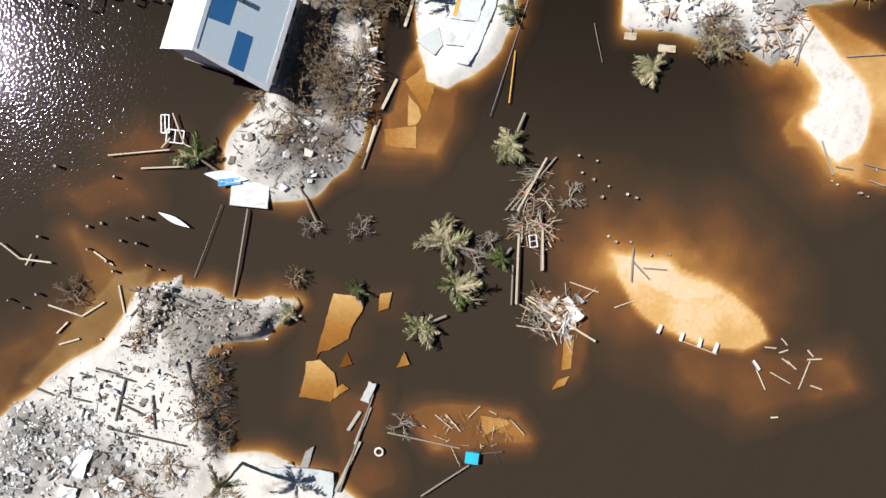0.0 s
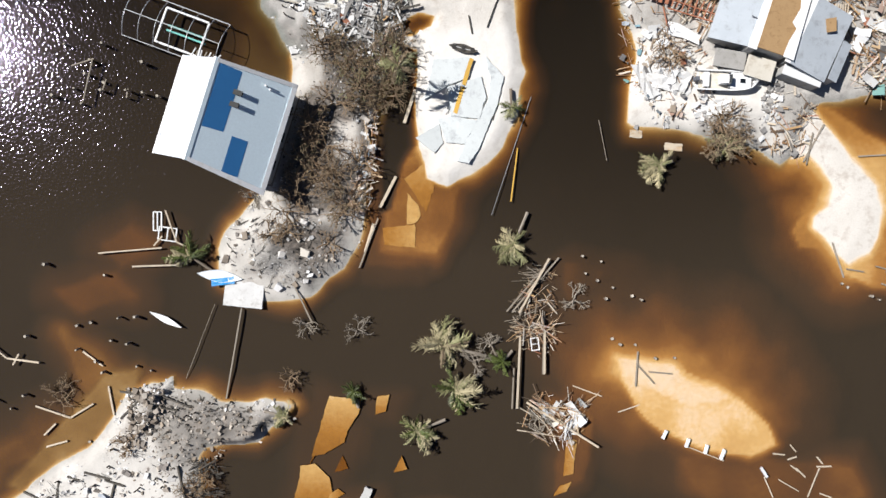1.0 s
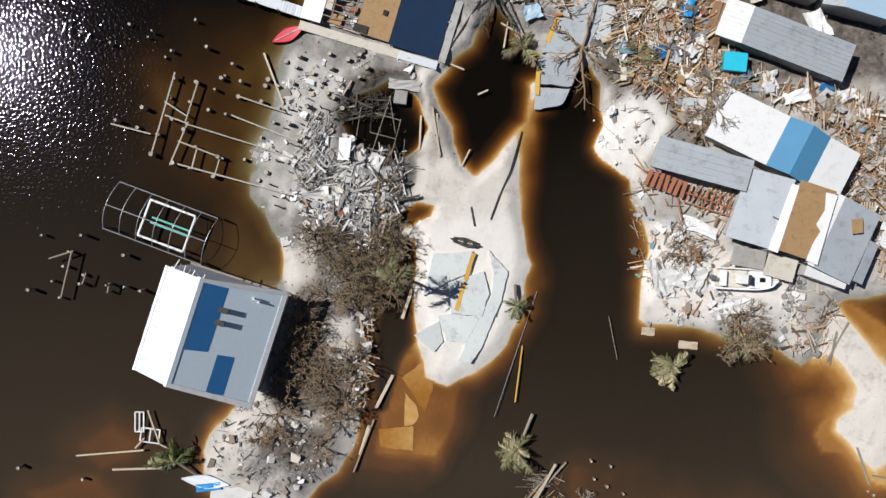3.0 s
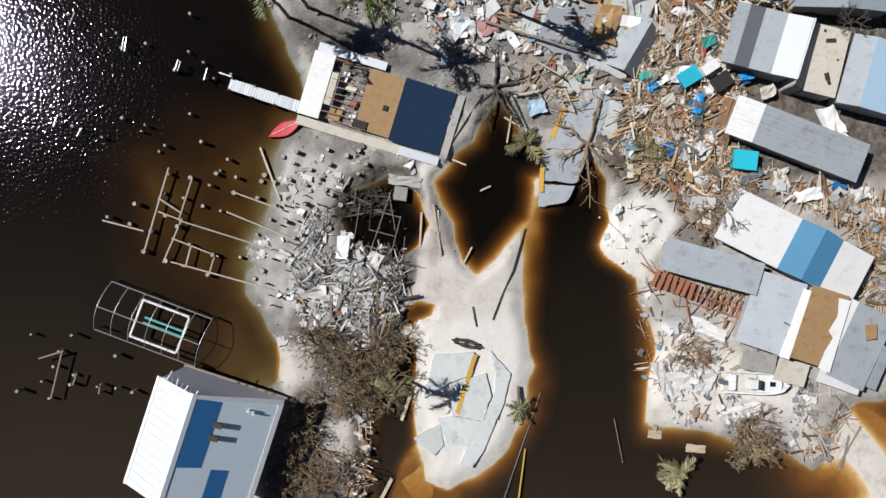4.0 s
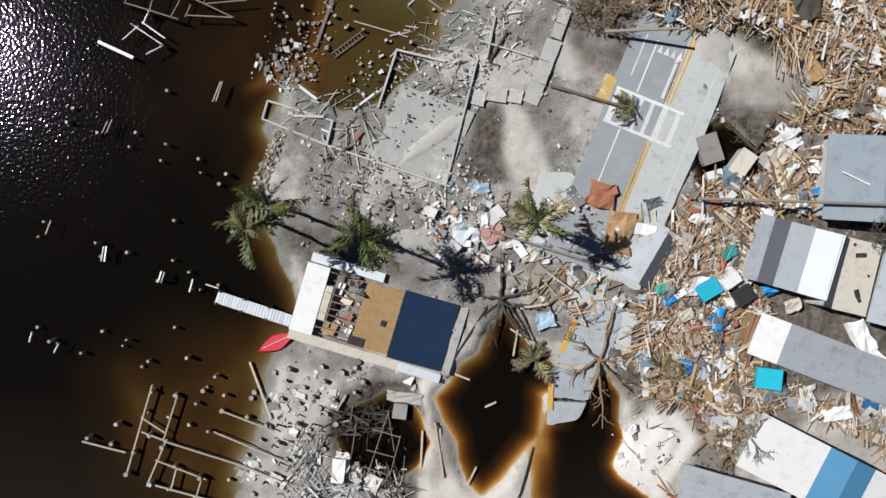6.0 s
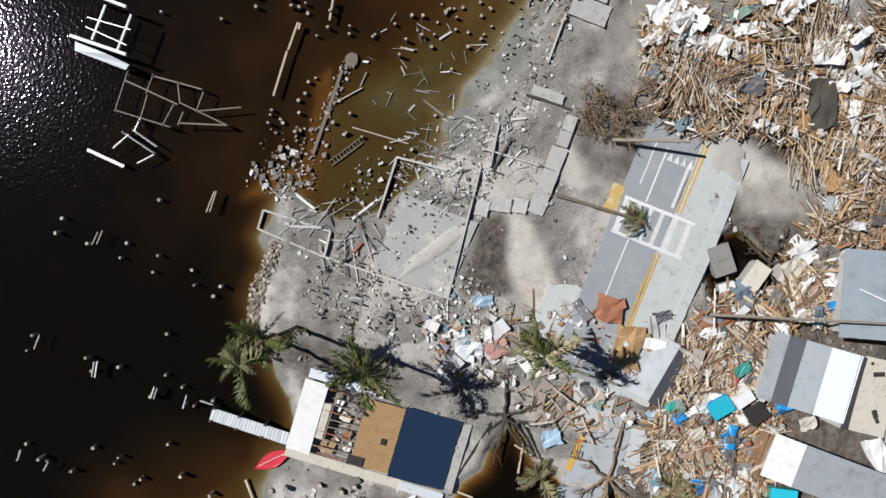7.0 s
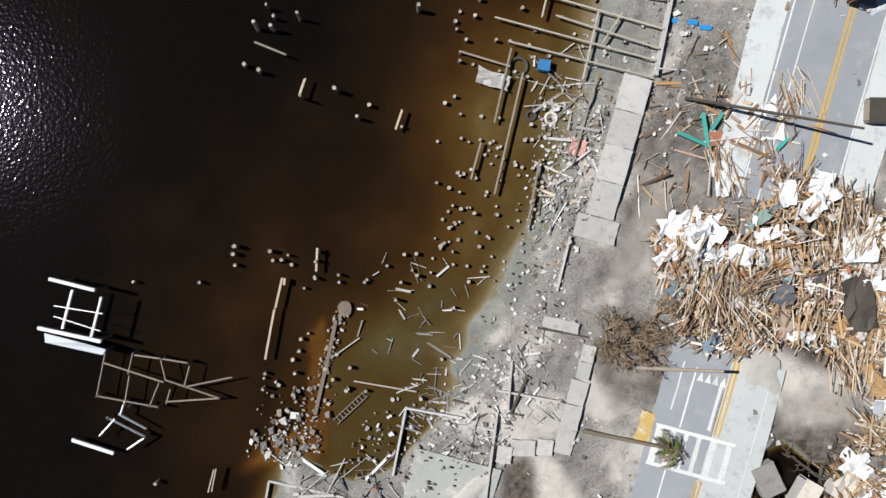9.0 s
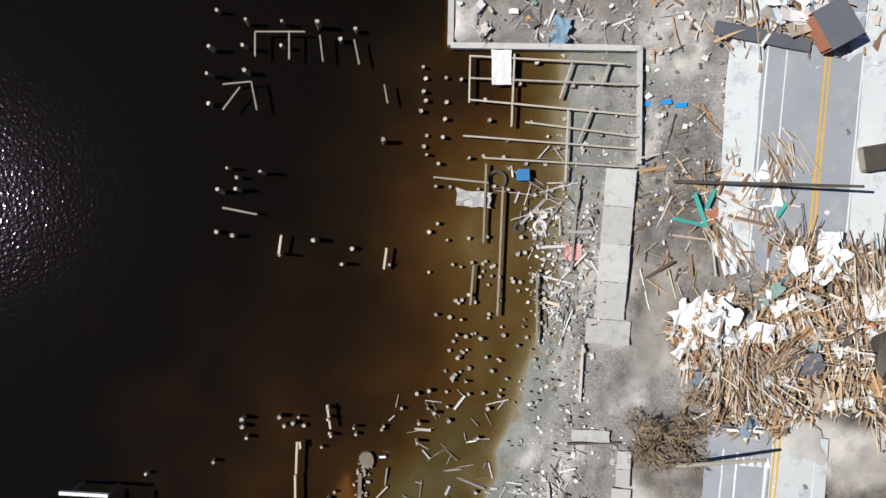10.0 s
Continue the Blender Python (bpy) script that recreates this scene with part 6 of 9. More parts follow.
pilings([(-10.33, 75.63), (-8.89, 74.54), (-7.45, 73.17), (-9.69, 72.26), (-11.36, 71.09), (-12.46, 69.93), (-6.84, 71.2), (-5.12, 70.12), (-3.51, 73.55), (-12.56, 74.45), (-14.2, 72.15), (-15.58, 70.41), (-7.92, 68.91), (-4.5, 67.87), (-3.58, 76.37), (-5.81, 75.18)], 0.1, 0.4, LS2, "stumps in the north lot", 12)

pilings([(-19.99, 47.72), (-19.17, 49.05), (-14.91, 48.84), (-13.77, 55.52), (-17.32, 45.83), (-21.39, 46.05), (-18.37, 43.19), (-23.29, 43.38), (-20.64, 42.14), (-15.42, 43.27), (-21.6, 41.14), (-16.53, 48.27), (-13.31, 50.51), (-12.36, 51.84), (-14.67, 52.43), (-17.35, 55.16), (-18.98, 54.59), (-9.48, 54.2), (-10.43, 52.87)], 0.35, 0.85, LS2, "stumps of the lost west house", 14, 1.45)

# ---- beams and joists on pilings ----
JB = "long grey timber joist lying on pilings"
beams([(-31.32, 53.07, -33.83, 43.49), (-28.7, 52.05, -30.02, 47.48), (-32.35, 49.68, -29.84, 48.13), (-30.02, 47.29, -21.97, 45.04), (-32.31, 48.19, -29.7, 47.29), (-30.82, 45.32, -25.58, 43.45), (-29.7, 47.49, -31.67, 42.57), (-31.55, 42.9, -22.39, 40.69), (-28.6, 44.67, -29.19, 42.19), (-25.97, 43.7, -26.57, 41.48), (-23.92, 50.5, -18.56, 48.77), (-24.85, 48.4, -17.18, 45.57), (-22.17, 45.1, -17.78, 43.67), (-38.46, 47.05, -33.89, 46.01), (-22.39, 40.69, -17.81, 39.52)], 0.65, 0.15, 0.16, M_JOIST, "joist", JB, "joist", "joists of the lost west house")
beams([(6.48, 129.01, 19.12, 124.58), (5.96, 127.2, 19.57, 122.59), (5.46, 125.43, 19.02, 120.08), (9.61, 122.23, 18.39, 118.35), (4.14, 122.59, 18.12, 117.36), (5.26, 120.3, 17.46, 115.93), (13.45, 122.39, 11.5, 116.38), (10.27, 128.12, 8.33, 122.19), (6.57, 128.98, 5.39, 125.2), (14.82, 126.01, 12.97, 123.38), (17.91, 125.13, 16.64, 123.48), (15.49, 121.9, 13.46, 119.36)], 0.62, 0.15, 0.16, M_JOIST, "joist", "weathered pier joist spanning short pilings", "joist", "joists of the north pier")
beams([(0.72, 119.88, 5.14, 118.1), (5.36, 119.76, 3.25, 113.26), (7.05, 109.62, 5.31, 103.46), (1.91, 111.61, 0.68, 108.39), (6.23, 117.49, 2.68, 106.79), (12.83, 116.6, 9.88, 108.81), (-14.86, 121.01, -17.51, 122.38)], 0.55, 0.16, 0.16, M_WOOD, "joist", "single timber lying on pilings", "joist", "joists of the north pier")
beams([(-17.11, 101.06, -17.98, 98.41), (-18.1, 98.26, -19.36, 93.88), (-13.99, 117.25, -13.34, 118.71), (-5.66, 113.43, -4.89, 115.14), (-13.99, 101.39, -13.69, 103.42), (-16.9, 101.0, -17.0, 100.4)], 0.6, 0.18, 0.16, M_LUMBER, "joist", "narrow dock stringer on pilings", "joist", "old dock stringers")
beams([(-42.52, 32.53, -43.64, 27.22), (-42.39, 32.53, -45.1, 31.61), (-40.84, 30.1, -41.27, 28.79), (-38.21, 29.07, -38.38, 27.89)], 0.7, 0.14, 0.14, M_WOOD, "joist", "thin dock stringer on posts", "joist", "south-west dock stringers")
beams([(-36.54, 67.18, -36.74, 65.66), (-36.23, 67.18, -36.43, 65.55), (-30.54, 64.82, -30.87, 63.72), (-30.23, 64.71, -30.57, 63.61), (-27.31, 64.07, -27.64, 62.73), (-43.71, 58.19, -43.99, 57.16), (-40.95, 57.07, -41.42, 56.14), (-25.96, 63.57, -24.62, 63.18)], 0.8, 0.12, 0.14, M_STEEL, "joist", "pale cross-bar between pier pilings", "cross-bar", "pier cross-bars")
beams([(-10.5, 135.93, -6.43, 134.76), (-10.5, 135.93, -11.09, 133.96), (-7.72, 135.13, -8.37, 132.93), (-5.29, 134.19, -5.66, 131.9), (-2.57, 133.01, -2.76, 130.82), (-14.41, 132.42, -12.02, 131.98), (-12.02, 131.98, -12.24, 129.55), (-15.03, 130.35, -13.09, 131.79), (-1.18, 128.62, -1.34, 127.02)], 0.9, 0.13, 0.14, M_WOOD, "joist", "grey bar of a wrecked dock", "cross-bar", "wrecked dock bars")
pilings([(-13.15, 138.81), (-11.02, 137.09), (-8.06, 136.24), (-5.18, 135.12), (-11.7, 135.12), (-8.65, 134.24), (-14.59, 135.7), (-15.22, 133.6), (-12.23, 133), (-16.1, 131.32), (-2.27, 133.93), (-3.72, 133.49), (-16.1, 125.47), (-17.27, 123.76), (-15.83, 123.45), (-15.51, 124.53), (-13.38, 124.28), (-18.76, 120.5), (-17.42, 119.81), (-13.84, 117.14), (-10.65, 117.5), (-7.91, 115.95), (-8.87, 114.78), (-5.1, 113.6), (-2.59, 124.04)], 0.5, 1.6, "slender grey dock post in dark water", "posts of the wrecked dock", 13)
beams([(-55.2, -2, -52.72, -3.94), (-52.72, -3.94, -48.83, -4.36), (-52.01, -4.77, -51.31, -3.34), (-49.17, -9.69, -44.9, -11.04), (-44.9, -11.04, -42.08, -9.21), (-47.73, -14.65, -45.25, -13.9), (-46.68, -11.79, -48.09, -13.24), (-40.32, -7.05, -39.59, -10.59), (-37.58, 7.64, -32.29, 7.94), (-43.53, -2.85, -41.04, -4.58)], 0.15, 0.2, 0.16, M_LUMBER, "broken_timber", "bleached broken dock timber half afloat", "timber", "broken timbers")

# ---- concrete walks, pads and walls of the north lot ----
slab_walk((14.15, 110.0, 159.3, 2.55, 13.0), 4, 0.12, 0.25, M_CONC, "pale concrete walkway strip along the shore")
panels([(11.5, 102.86, 160.08, 3.8, 2.1)], 0.14, 0.25, M_CONC, "concrete_pad", "pale bluish concrete pad beside the walkway", "concrete pad", tip=0.5)
slab_walk((7.8, 86.09, 160.38, 1.55, 6.9), 3, 0.12, 0.3, M_CONC, "grey concrete walkway slab with a clean edge")
slab_walk((9.55, 90.99, 161.19, 1.12, 3.19), 2, 0.12, 0.3, M_CONC, "narrow grey concrete walkway slab")
panels([(3.21, 83.71, 172.43, 2.14, 1.46), (1.44, 83.29, 166.79, 1.32, 1.58), (5.17, 83.59, 170.09, 1.42, 1.42), (7.61, 94.53, 161.43, 3.25, 1.03)], 0.12, 0.22, M_CONC, "concrete_slab", "small pale concrete slab on grey sand", "concrete slab", "north lot slabs", 2.0)
panels([(-4.06, 79.44, 69.73, 8, 7.93)], 0.02, 0.12, M_SLABG, "foundation_slab", "cracked grey foundation slab swept bare", "foundation slab", tip=0.4)
WL = "low concrete foundation wall still standing"
beams([(-7.09, 88.14, -8.84, 82.13), (-7.09, 88.14, -2.04, 86.92), (1.18, 87.22, -1.73, 74.32), (-20.73, 80.72, -13.96, 78.1), (-20.21, 82.58, -13.45, 80.62), (-13.45, 80.62, -13.96, 78.1), (-20.21, 82.58, -20.73, 80.72), (-13.96, 78.1, -1.28, 74.22), (-3.83, 86.99, 0.95, 85.44)], 0.15, 0.2, 0.4, M_CONC, "foundation_wall", WL, "wall", "foundation walls")
beams([(9.12, 102.46, 7.52, 97.62), (17.74, 115.58, 13.66, 106.55), (2.87, 91.6, 2.12, 87.26), (1.36, 89.14, 6.9, 87.6), (15.47, 110.97, 13.92, 106.52)], 0.15, 0.18, 0.4, M_CONC, "foundation_wall", WL, "wall", "foundation walls")
beams([(-2.75, 88.44, 3.45, 86.63), (4.19, 90.27, 2.32, 86.88), (2.83, 88.85, 7.9, 87.3), (5.47, 94.48, 9.96, 93.19)], 0.12, 0.18, 0.2, M_WOODDARK, "sill_beam", "dark sill beam on grey sand", "beam", "sill beams")
beams([(5.24, 130.34, 20.78, 125.59)], 0.35, 0.5, 0.55, M_CONC, "seawall", "long pale concrete seawall cap", "wall")
beams([(20.85, 125.7, 17.97, 116.06)], 0.3, 0.35, 0.5, M_CONC, "seawall", "narrow concrete kerb behind the pier joists", "wall")
beams([(5.2, 130.35, 7.15, 136.63)], 0.35, 0.5, 0.55, M_CONC, "seawall", "pale concrete seawall cap at the water", "wall")
panels([(8.86, 127.29, 164, 1.69, 2.97)], 0.7, 0.12, M_WHITE, "fallen_door", "white panel lying across pier joists", "panel", tip=1)
panels([(3.47, 117.19, 158.46, 3.03, 1.39)], 0.35, 0.15, M_CONC, "dock_plate", "bent pale deck plate on pilings", "deck plate", tip=4)
panels([(10.53, 110.35, 160.16, 1.48, 1.48)], 0.25, 0.25, M_PINK, "pink_panel", "faded pink panel on grey rubble", "panel", tip=5)


# ---- boat lifts, piers and craft ----
def canopy_frame():
    """An arched boat-lift canopy stripped to its tubes: two side rails, hoops, purlins and the white lift cradle inside."""
    cx, cy, ang, lu, lv = (-32.14, 35.93, -108.87, 5.54, 11.66)
    e = empty("boat_lift_canopy", cx, cy, 0, ang)

    def arch(x, v, drop=0.0):
        return Vector((x, v, 2.8 - 1.2 * (2 * x / lu) ** 2 - drop))

    for k in range(7):
        v = -lv / 2 + lv * k / 6
        bm = bmesh.new()
        add_path(bm, [arch(-lu / 2 + lu * i / 8, v) for i in range(9)], 0.035)
        part("hoop", bm, M_STEEL, e)
    for f in (-0.5, 0.0, 0.5):
        bm = bmesh.new()
        a, b = arch(f * lu, -lv / 2), arch(f * lu, lv / 2)
        add_tube(bm, a, b, 0.055, sides=5)
        part("purlin", bm, M_STEEL, e)
    for f in (-0.38, 0.38):
        part("lift_beam", one_box(pose(f * lu, 0.06 * lv, 1.5), 0.22, lv * 0.46, 0.25), M_WHITE, e, "white lift cradle beam")
    for f in (-0.17, 0.29):
        part("cross_beam", one_box(pose(0, f * lv, 1.45), lu * 0.76, 0.2, 0.2), M_WHITE, e, "white lift cross beam")
    for f in (-0.05, 0.06):
        part("bunk", one_box(pose(f * lu, 0.1 * lv, 1.15), 0.2, lv * 0.42, 0.2), M_TEAL, e, "green carpeted bunk board")
    for u in (-0.5, 0.5):
        for w in (-0.5, -0.17, 0.29, 0.5):
            bm = bmesh.new()
            add_tube(bm, (u * lu * 0.98, w * lv, -1.6), (u * lu * 0.98, w * lv, 1.6), 0.11, sides=7)
            part("post", bm, M_WOODDARK, e)
    return thing(e, "arched steel boat lift canopy stripped of its cover", "boat lift")


canopy_frame()
def boat_lift():
    """A white aluminium lift: two heavy beams, two cross members, two thin bars, a bent cover, four posts."""
    x0, y0 = -35.2, 99.4
    e = empty("boat_lift", x0, y0, 0)

    def bar(name, x1, y1, x2, y2, z, w, h, m, label=""):
        a, b = Vector((x1 - x0, y1 - y0, z)), Vector((x2 - x0, y2 - y0, z + 0.01))
        mm = Matrix.Translation((a + b) / 2) @ (b - a).to_track_quat("X", "Z").to_matrix().to_4x4()
        part(name, one_box(mm, (b - a).length, w, h), m, e, label)

    bar("main_beam", -36.99, 102.92, -33.1, 101.56, 2.4, 0.3, 0.3, M_WHITE, "white main beam")
    bar("main_beam", -38.43, 98.72, -33.02, 97.03, 2.4, 0.3, 0.3, M_WHITE, "white main beam")
    for ln in ((-35.2, 101.76, -36.44, 98.42), (-32.71, 100.91, -34.0, 97.41)):
        bar("cross_member", *ln, 2.2, 0.2, 0.2, M_WHITE)
    for ln in ((-36.85, 100.52, -32.69, 99.44), (-36.99, 99.61, -33.04, 97.94)):
        bar("bunk_bar", *ln, 2.35, 0.09, 0.09, M_STEEL)
    bm = bmesh.new()
    prism(bm, [(x - x0, y - y0, z) for x, y, z in ((-38.01, 98.2, 2.35), (-34.85, 97.05, 2.3), (-33.0, 96.22, 1.9), (-33.37, 95.73, 1.8), (-38.1, 97.35, 2.2))], 0.08)
    part("torn_cover", bm, M_METALW, e, "bent white cover sheet")
    for x, y in ((-36.4, 102.6), (-33.4, 101.6), (-37.6, 98.4), (-33.4, 97.2)):
        bm = bmesh.new()
        add_tube(bm, (x - x0, y - y0, -1.8), (x - x0, y - y0, 2.2), 0.13, sides=7)
        part("post", bm, M_WOODDARK, e)
    return thing(e, "white aluminium boat lift frame over dark water", "boat lift")


boat_lift()
frame_of("wrecked_dock", [(-33.45, 96.12, -34.75, 91.87), (-33.81, 94.91, -28.6, 92.67), (-31.07, 95.52, -31.7, 93.7), (-34.76, 91.98, -29.33, 90.46), (-31.59, 93.54, -32.26, 91.11), (-28.98, 92.67, -30.05, 90.61), (-30.96, 95.36, -28.63, 94.81), (-28.63, 94.81, -28.38, 92.84), (-28.63, 94.81, -26.26, 94.21), (-26.09, 93.94, -26.77, 92.06), (-28.38, 92.84, -23.71, 90.76), (-26.77, 92.06, -22.37, 92.55), (-28.03, 91.98, -28.56, 90.65), (-28.56, 90.87, -23.71, 90.76)], 1.0, 0.075, M_WOOD, "collapsed dock of grey bars over dark water", "dock", [(-33.45, 96.12), (-34.75, 91.93), (-31.07, 95.52), (-29.33, 90.46), (-28.63, 94.81), (-26.26, 94.21), (-23.71, 90.76), (-30.05, 90.61), (-26.77, 92.06)])
frame_of("wrecked_dock", [(-34.16, 89.94, -30.81, 87.81), (-33.44, 89.68, -34.97, 88.27), (-33.06, 90.13, -30.65, 88.53), (-30.81, 87.81, -32.56, 86.84), (-32.36, 91.25, -32.89, 90.02)], 0.8, 0.1, M_STEEL, "pale fragments of a dock frame in dark water", "dock", [(-34.0, 89.8), (-30.9, 87.8), (-32.4, 91.0)])
beams([(-37.62, 88.1, -33.99, 86.53)], 0.6, 0.32, 0.2, M_WHITE, "dock_plank", "white plank of a wrecked dock on dark water", "plank")
pilings([(-40.13, 81.29), (-40.72, 79.89), (-37.64, 78.75), (-33.75, 78.85), (-34.34, 77.55), (-31.04, 76.14), (-27.15, 76.46), (-30.51, 77.82), (-30.5, 83.41), (-29.54, 70.06), (-25.05, 73.85), (-26.85, 75.08), (-24.18, 74.98), (-43.07, 69.54), (-43.61, 67.91)], 0.3, 0.9, "weathered round timber piling standing in brown water", "pilings of the middle pier", 17)
beams([(-36.38, 80.0, -36.92, 78.78), (-35.94, 80.13, -36.47, 78.79), (-24.95, 84.26, -25.68, 82.26), (-24.73, 84.37, -25.35, 82.26), (-42.0, 69.67, -42.53, 68.21)], 0.8, 0.1, 0.12, M_JOIST, "joist", "pale cross-bar between pier pilings", "cross-bar", "pier cross-bars")


def pier():
    cx, cy, ang, lu, lv = (-20.83, 61.18, 163.45, 8.23, 1.24)
    e = empty("pier", cx, cy, 0, ang)
    n = int(lu / 0.32)
    me = mesh_of(one_box(Matrix.Identity(4), 0.29, lv, 0.06), M_METALW, "deck_board")
    for i in range(n):
        ob = new("deck_board", me)
        ob.parent = e
        ob.matrix_local = pose(-lu / 2 + (i + 0.5) * lu / n, 0, 0.98, 0, 0, 0.6 * ((i * 7) % 3 - 1))
    for y in (-0.42, 0.42):
        part("stringer", one_box(pose(0, y * lv, 0.85), lu, 0.12, 0.2), M_WOOD, e)
    for x in (-0.48, -0.16, 0.16, 0.48):
        for y in (-0.52, 0.52):
            bm = bmesh.new()
            add_tube(bm, (x * lu, y * lv, -1.8), (x * lu, y * lv, 1.25), 0.12, sides=7)
            part("post", bm, M_WOODDARK, e)
    return thing(e, "narrow white boarded pier over dark water", "pier")


pier()


def hull_mesh(l, w, d, material, deck, pinch=1.6, name="hull"):
    """A slender open hull along x: rounded sections between pointed ends, with an inner floor."""
    bm = bmesh.new()
    rows = []
    for i in range(13):
        f = -1 + 2 * i / 12
        half = w / 2 * (1 - abs(f) ** pinch) + 0.02
        rise = d * 0.25 * f * f
        rows.append([bm.verts.new((f * l / 2, half * c, rise + d * s)) for c, s in ((-0.82, 0.78), (-1, 1.0), (-0.9, 0.45), (-0.5, 0.08), (0.5, 0.08), (0.9, 0.45), (1, 1.0), (0.82, 0.78))])
    for a, b in zip(rows, rows[1:]):
        for k in range(7):
            bm.faces.new((a[k], a[k + 1], b[k + 1], b[k]))
        bm.faces.new((a[7], a[0], b[0], b[7]))
    bmesh.ops.recalc_face_normals(bm, faces=bm.faces[:])
    return bm


def canoe(line, w, d, material, label, category, lift=-0.05, seats=0):
    x1, y1, x2, y2 = line
    l = math.hypot(x2 - x1, y2 - y1)
    cx, cy = (x1 + x2) / 2, (y1 + y2) / 2
    e = empty(category.replace(" ", "_"), cx, cy, rest(cx, cy) + lift, math.degrees(math.atan2(y2 - y1, x2 - x1)))
    part("hull", hull_mesh(l, w, d, material, material), material, e)
    for k in range(seats):
        # A solid dark box paints the shade of a cockpit opening.
        part("seat", one_box(pose((k - (seats - 1) / 2) * l / 3.2, 0, d * 0.95), 0.45, w * 0.7, 0.1), M_DARK, e, "dark box standing for a shaded cockpit opening")
    part("keel_strip", one_box(pose(0, 0, d * 0.93), l * 0.75, 0.05, 0.05), M_WHITE, e)
    return thing(e, label, category)


canoe([(-20.62, 56.84, -16.93, 58.69)][0], 1.6, 0.45, M_RED, "red canoe floating beside the low house", "canoe", seats=0)
canoe([(-35.42, 2.17, -31.52, 0.33)][0], 0.75, 0.3, M_WHITE, "white kayak adrift on brown water", "kayak", seats=0)
canoe([(-29.56, 7.05, -24.07, 6.44)][0], 1.5, 0.3, M_METALW, "white and blue paddle board on the dock slab", "paddle board", 0.3)
canoe([(0.24, 35.16, 3.71, 34.37)][0], 1.0, 0.35, M_WOODDARK, "dark dinghy full of wreckage on white sand", "dinghy", 0.05, 3)
panels([(-26.43, 6.13, -171.88, 2.83, 0.88)], 0.6, 0.03, M_BLUE, "blue_cover", "blue cover lying on the paddle board", "cover", tip=2)
panels([(-23.95, 4.62, 175.06, 4.74, 3.17)], 0.15, 0.3, M_SHELL, "dock_slab", "tilted white concrete dock slab at the water", "concrete slab", tip=2)


def motor_boat():
    x1, y1, x2, y2 = [(29.93, 31.6, 37.01, 31.44)][0]
    l = math.hypot(x2 - x1, y2 - y1)
    e = empty("motor_boat", (x1 + x2) / 2, (y1 + y2) / 2, rest((x1 + x2) / 2, (y1 + y2) / 2), math.degrees(math.atan2(y2 - y1, x2 - x1)))
    bm = bmesh.new()
    rows = []
    for i in range(12):
        f = i / 11
        half = 1.2 * (1 if f < 0.5 else math.sqrt(max(0.0, 1 - ((f - 0.5) / 0.5) ** 2.4))) + 0.02
        rows.append([bm.verts.new(((f - 0.5) * l, half * c, s + 0.25 * f * f)) for c, s in ((-0.86, 0.95), (-1, 1.0), (-0.85, 0.4), (0, 0.0), (0.85, 0.4), (1, 1.0), (0.86, 0.95))])
    for a, b in zip(rows, rows[1:]):
        for k in range(6):
            bm.faces.new((a[k], a[k + 1], b[k + 1], b[k]))
    bmesh.ops.recalc_face_normals(bm, faces=bm.faces[:])
    part("hull", bm, M_WHITE, e)
    part("foredeck", one_box(pose(l * 0.22, 0, 0.98), l * 0.34, 1.9, 0.08), M_WHITE, e)
    part("cockpit_floor", one_box(pose(-l * 0.22, 0, 0.55), l * 0.5, 1.9, 0.06), M_CREAM, e)
    part("console", one_box(pose(-l * 0.08, 0, 1.2), 0.9, 1.0, 1.0), M_WHITE, e)
    part("windscreen", one_box(pose(l * 0.0, 0, 1.75, 0, 25, 0), 0.08, 1.0, 0.5), M_GLASS, e, "dark windscreen")
    part("hatch", one_box(pose(l * 0.25, 0, 1.05), 0.6, 0.5, 0.06), M_GLASS, e, "dark deck hatch")
    part("bench", one_box(pose(-l * 0.36, 0, 0.85), 0.6, 1.7, 0.5), M_WHITE, e)
    part("outboard_motor", one_box(pose(-l * 0.53, 0, 1.0), 0.5, 0.45, 0.8), M_DARKROOF, e, "dark outboard motor")
    return thing(e, "white motor boat stranded on concrete slabs", "motor boat")


motor_boat()
panels([(23.98, 31.49, -156.84, 1.82, 4.45), (25.77, 31.67, 170.16, 3.45, 2.57), (28.01, 31.49, 163.08, 2.14, 2.45), (32.28, 28.35, -174.52, 4.75, 1.73)], 0.1, 0.2, M_SHELL, "concrete_slab", "cracked white concrete slab heaved by the flood", "concrete slab", "heaved slabs", 4)

# ---- palms ----
PG = "tall green palm bent by wind on the shore"
for (x, y), h, r, ln, kinds, sd in (((-19.24, 69.33), 9.5, 3.1, (-0.6, -0.6), ("green", "green", "green", "dull"), 1), ((-17.12, 71.4), 9.5, 3.0, (-0.5, 0.3), ("green", "green", "dead"), 2), ((-8.82, 68.64), 10.0, 3.2, (0.4, -0.3), ("green", "green", "dead", "green"), 3), ((6.53, 70.53), 9.3, 3.4, (0.8, -0.8), ("green", "dull", "green", "straw"), 4)):
    palm(x - ln[0], y - ln[1], h, r, ln, kinds, sd, PG)
for (x, y), h, r, sd in (((-24.48, -29.18), 8.0, 3.0, 5),):
    palm(x, y, h, r, (0.2, 0.2), ("green", "dead"), sd, "palm at the edge of the rubble island", 22)
(x, y) = (-6.1, 30.93)
palm(x, y, 7.0, 2.6, (0.8, -0.2), ("dead", "dull"), 6, "storm-battered palm with dull brown fronds", 16)
FP = "toppled palm lying in the wreckage"
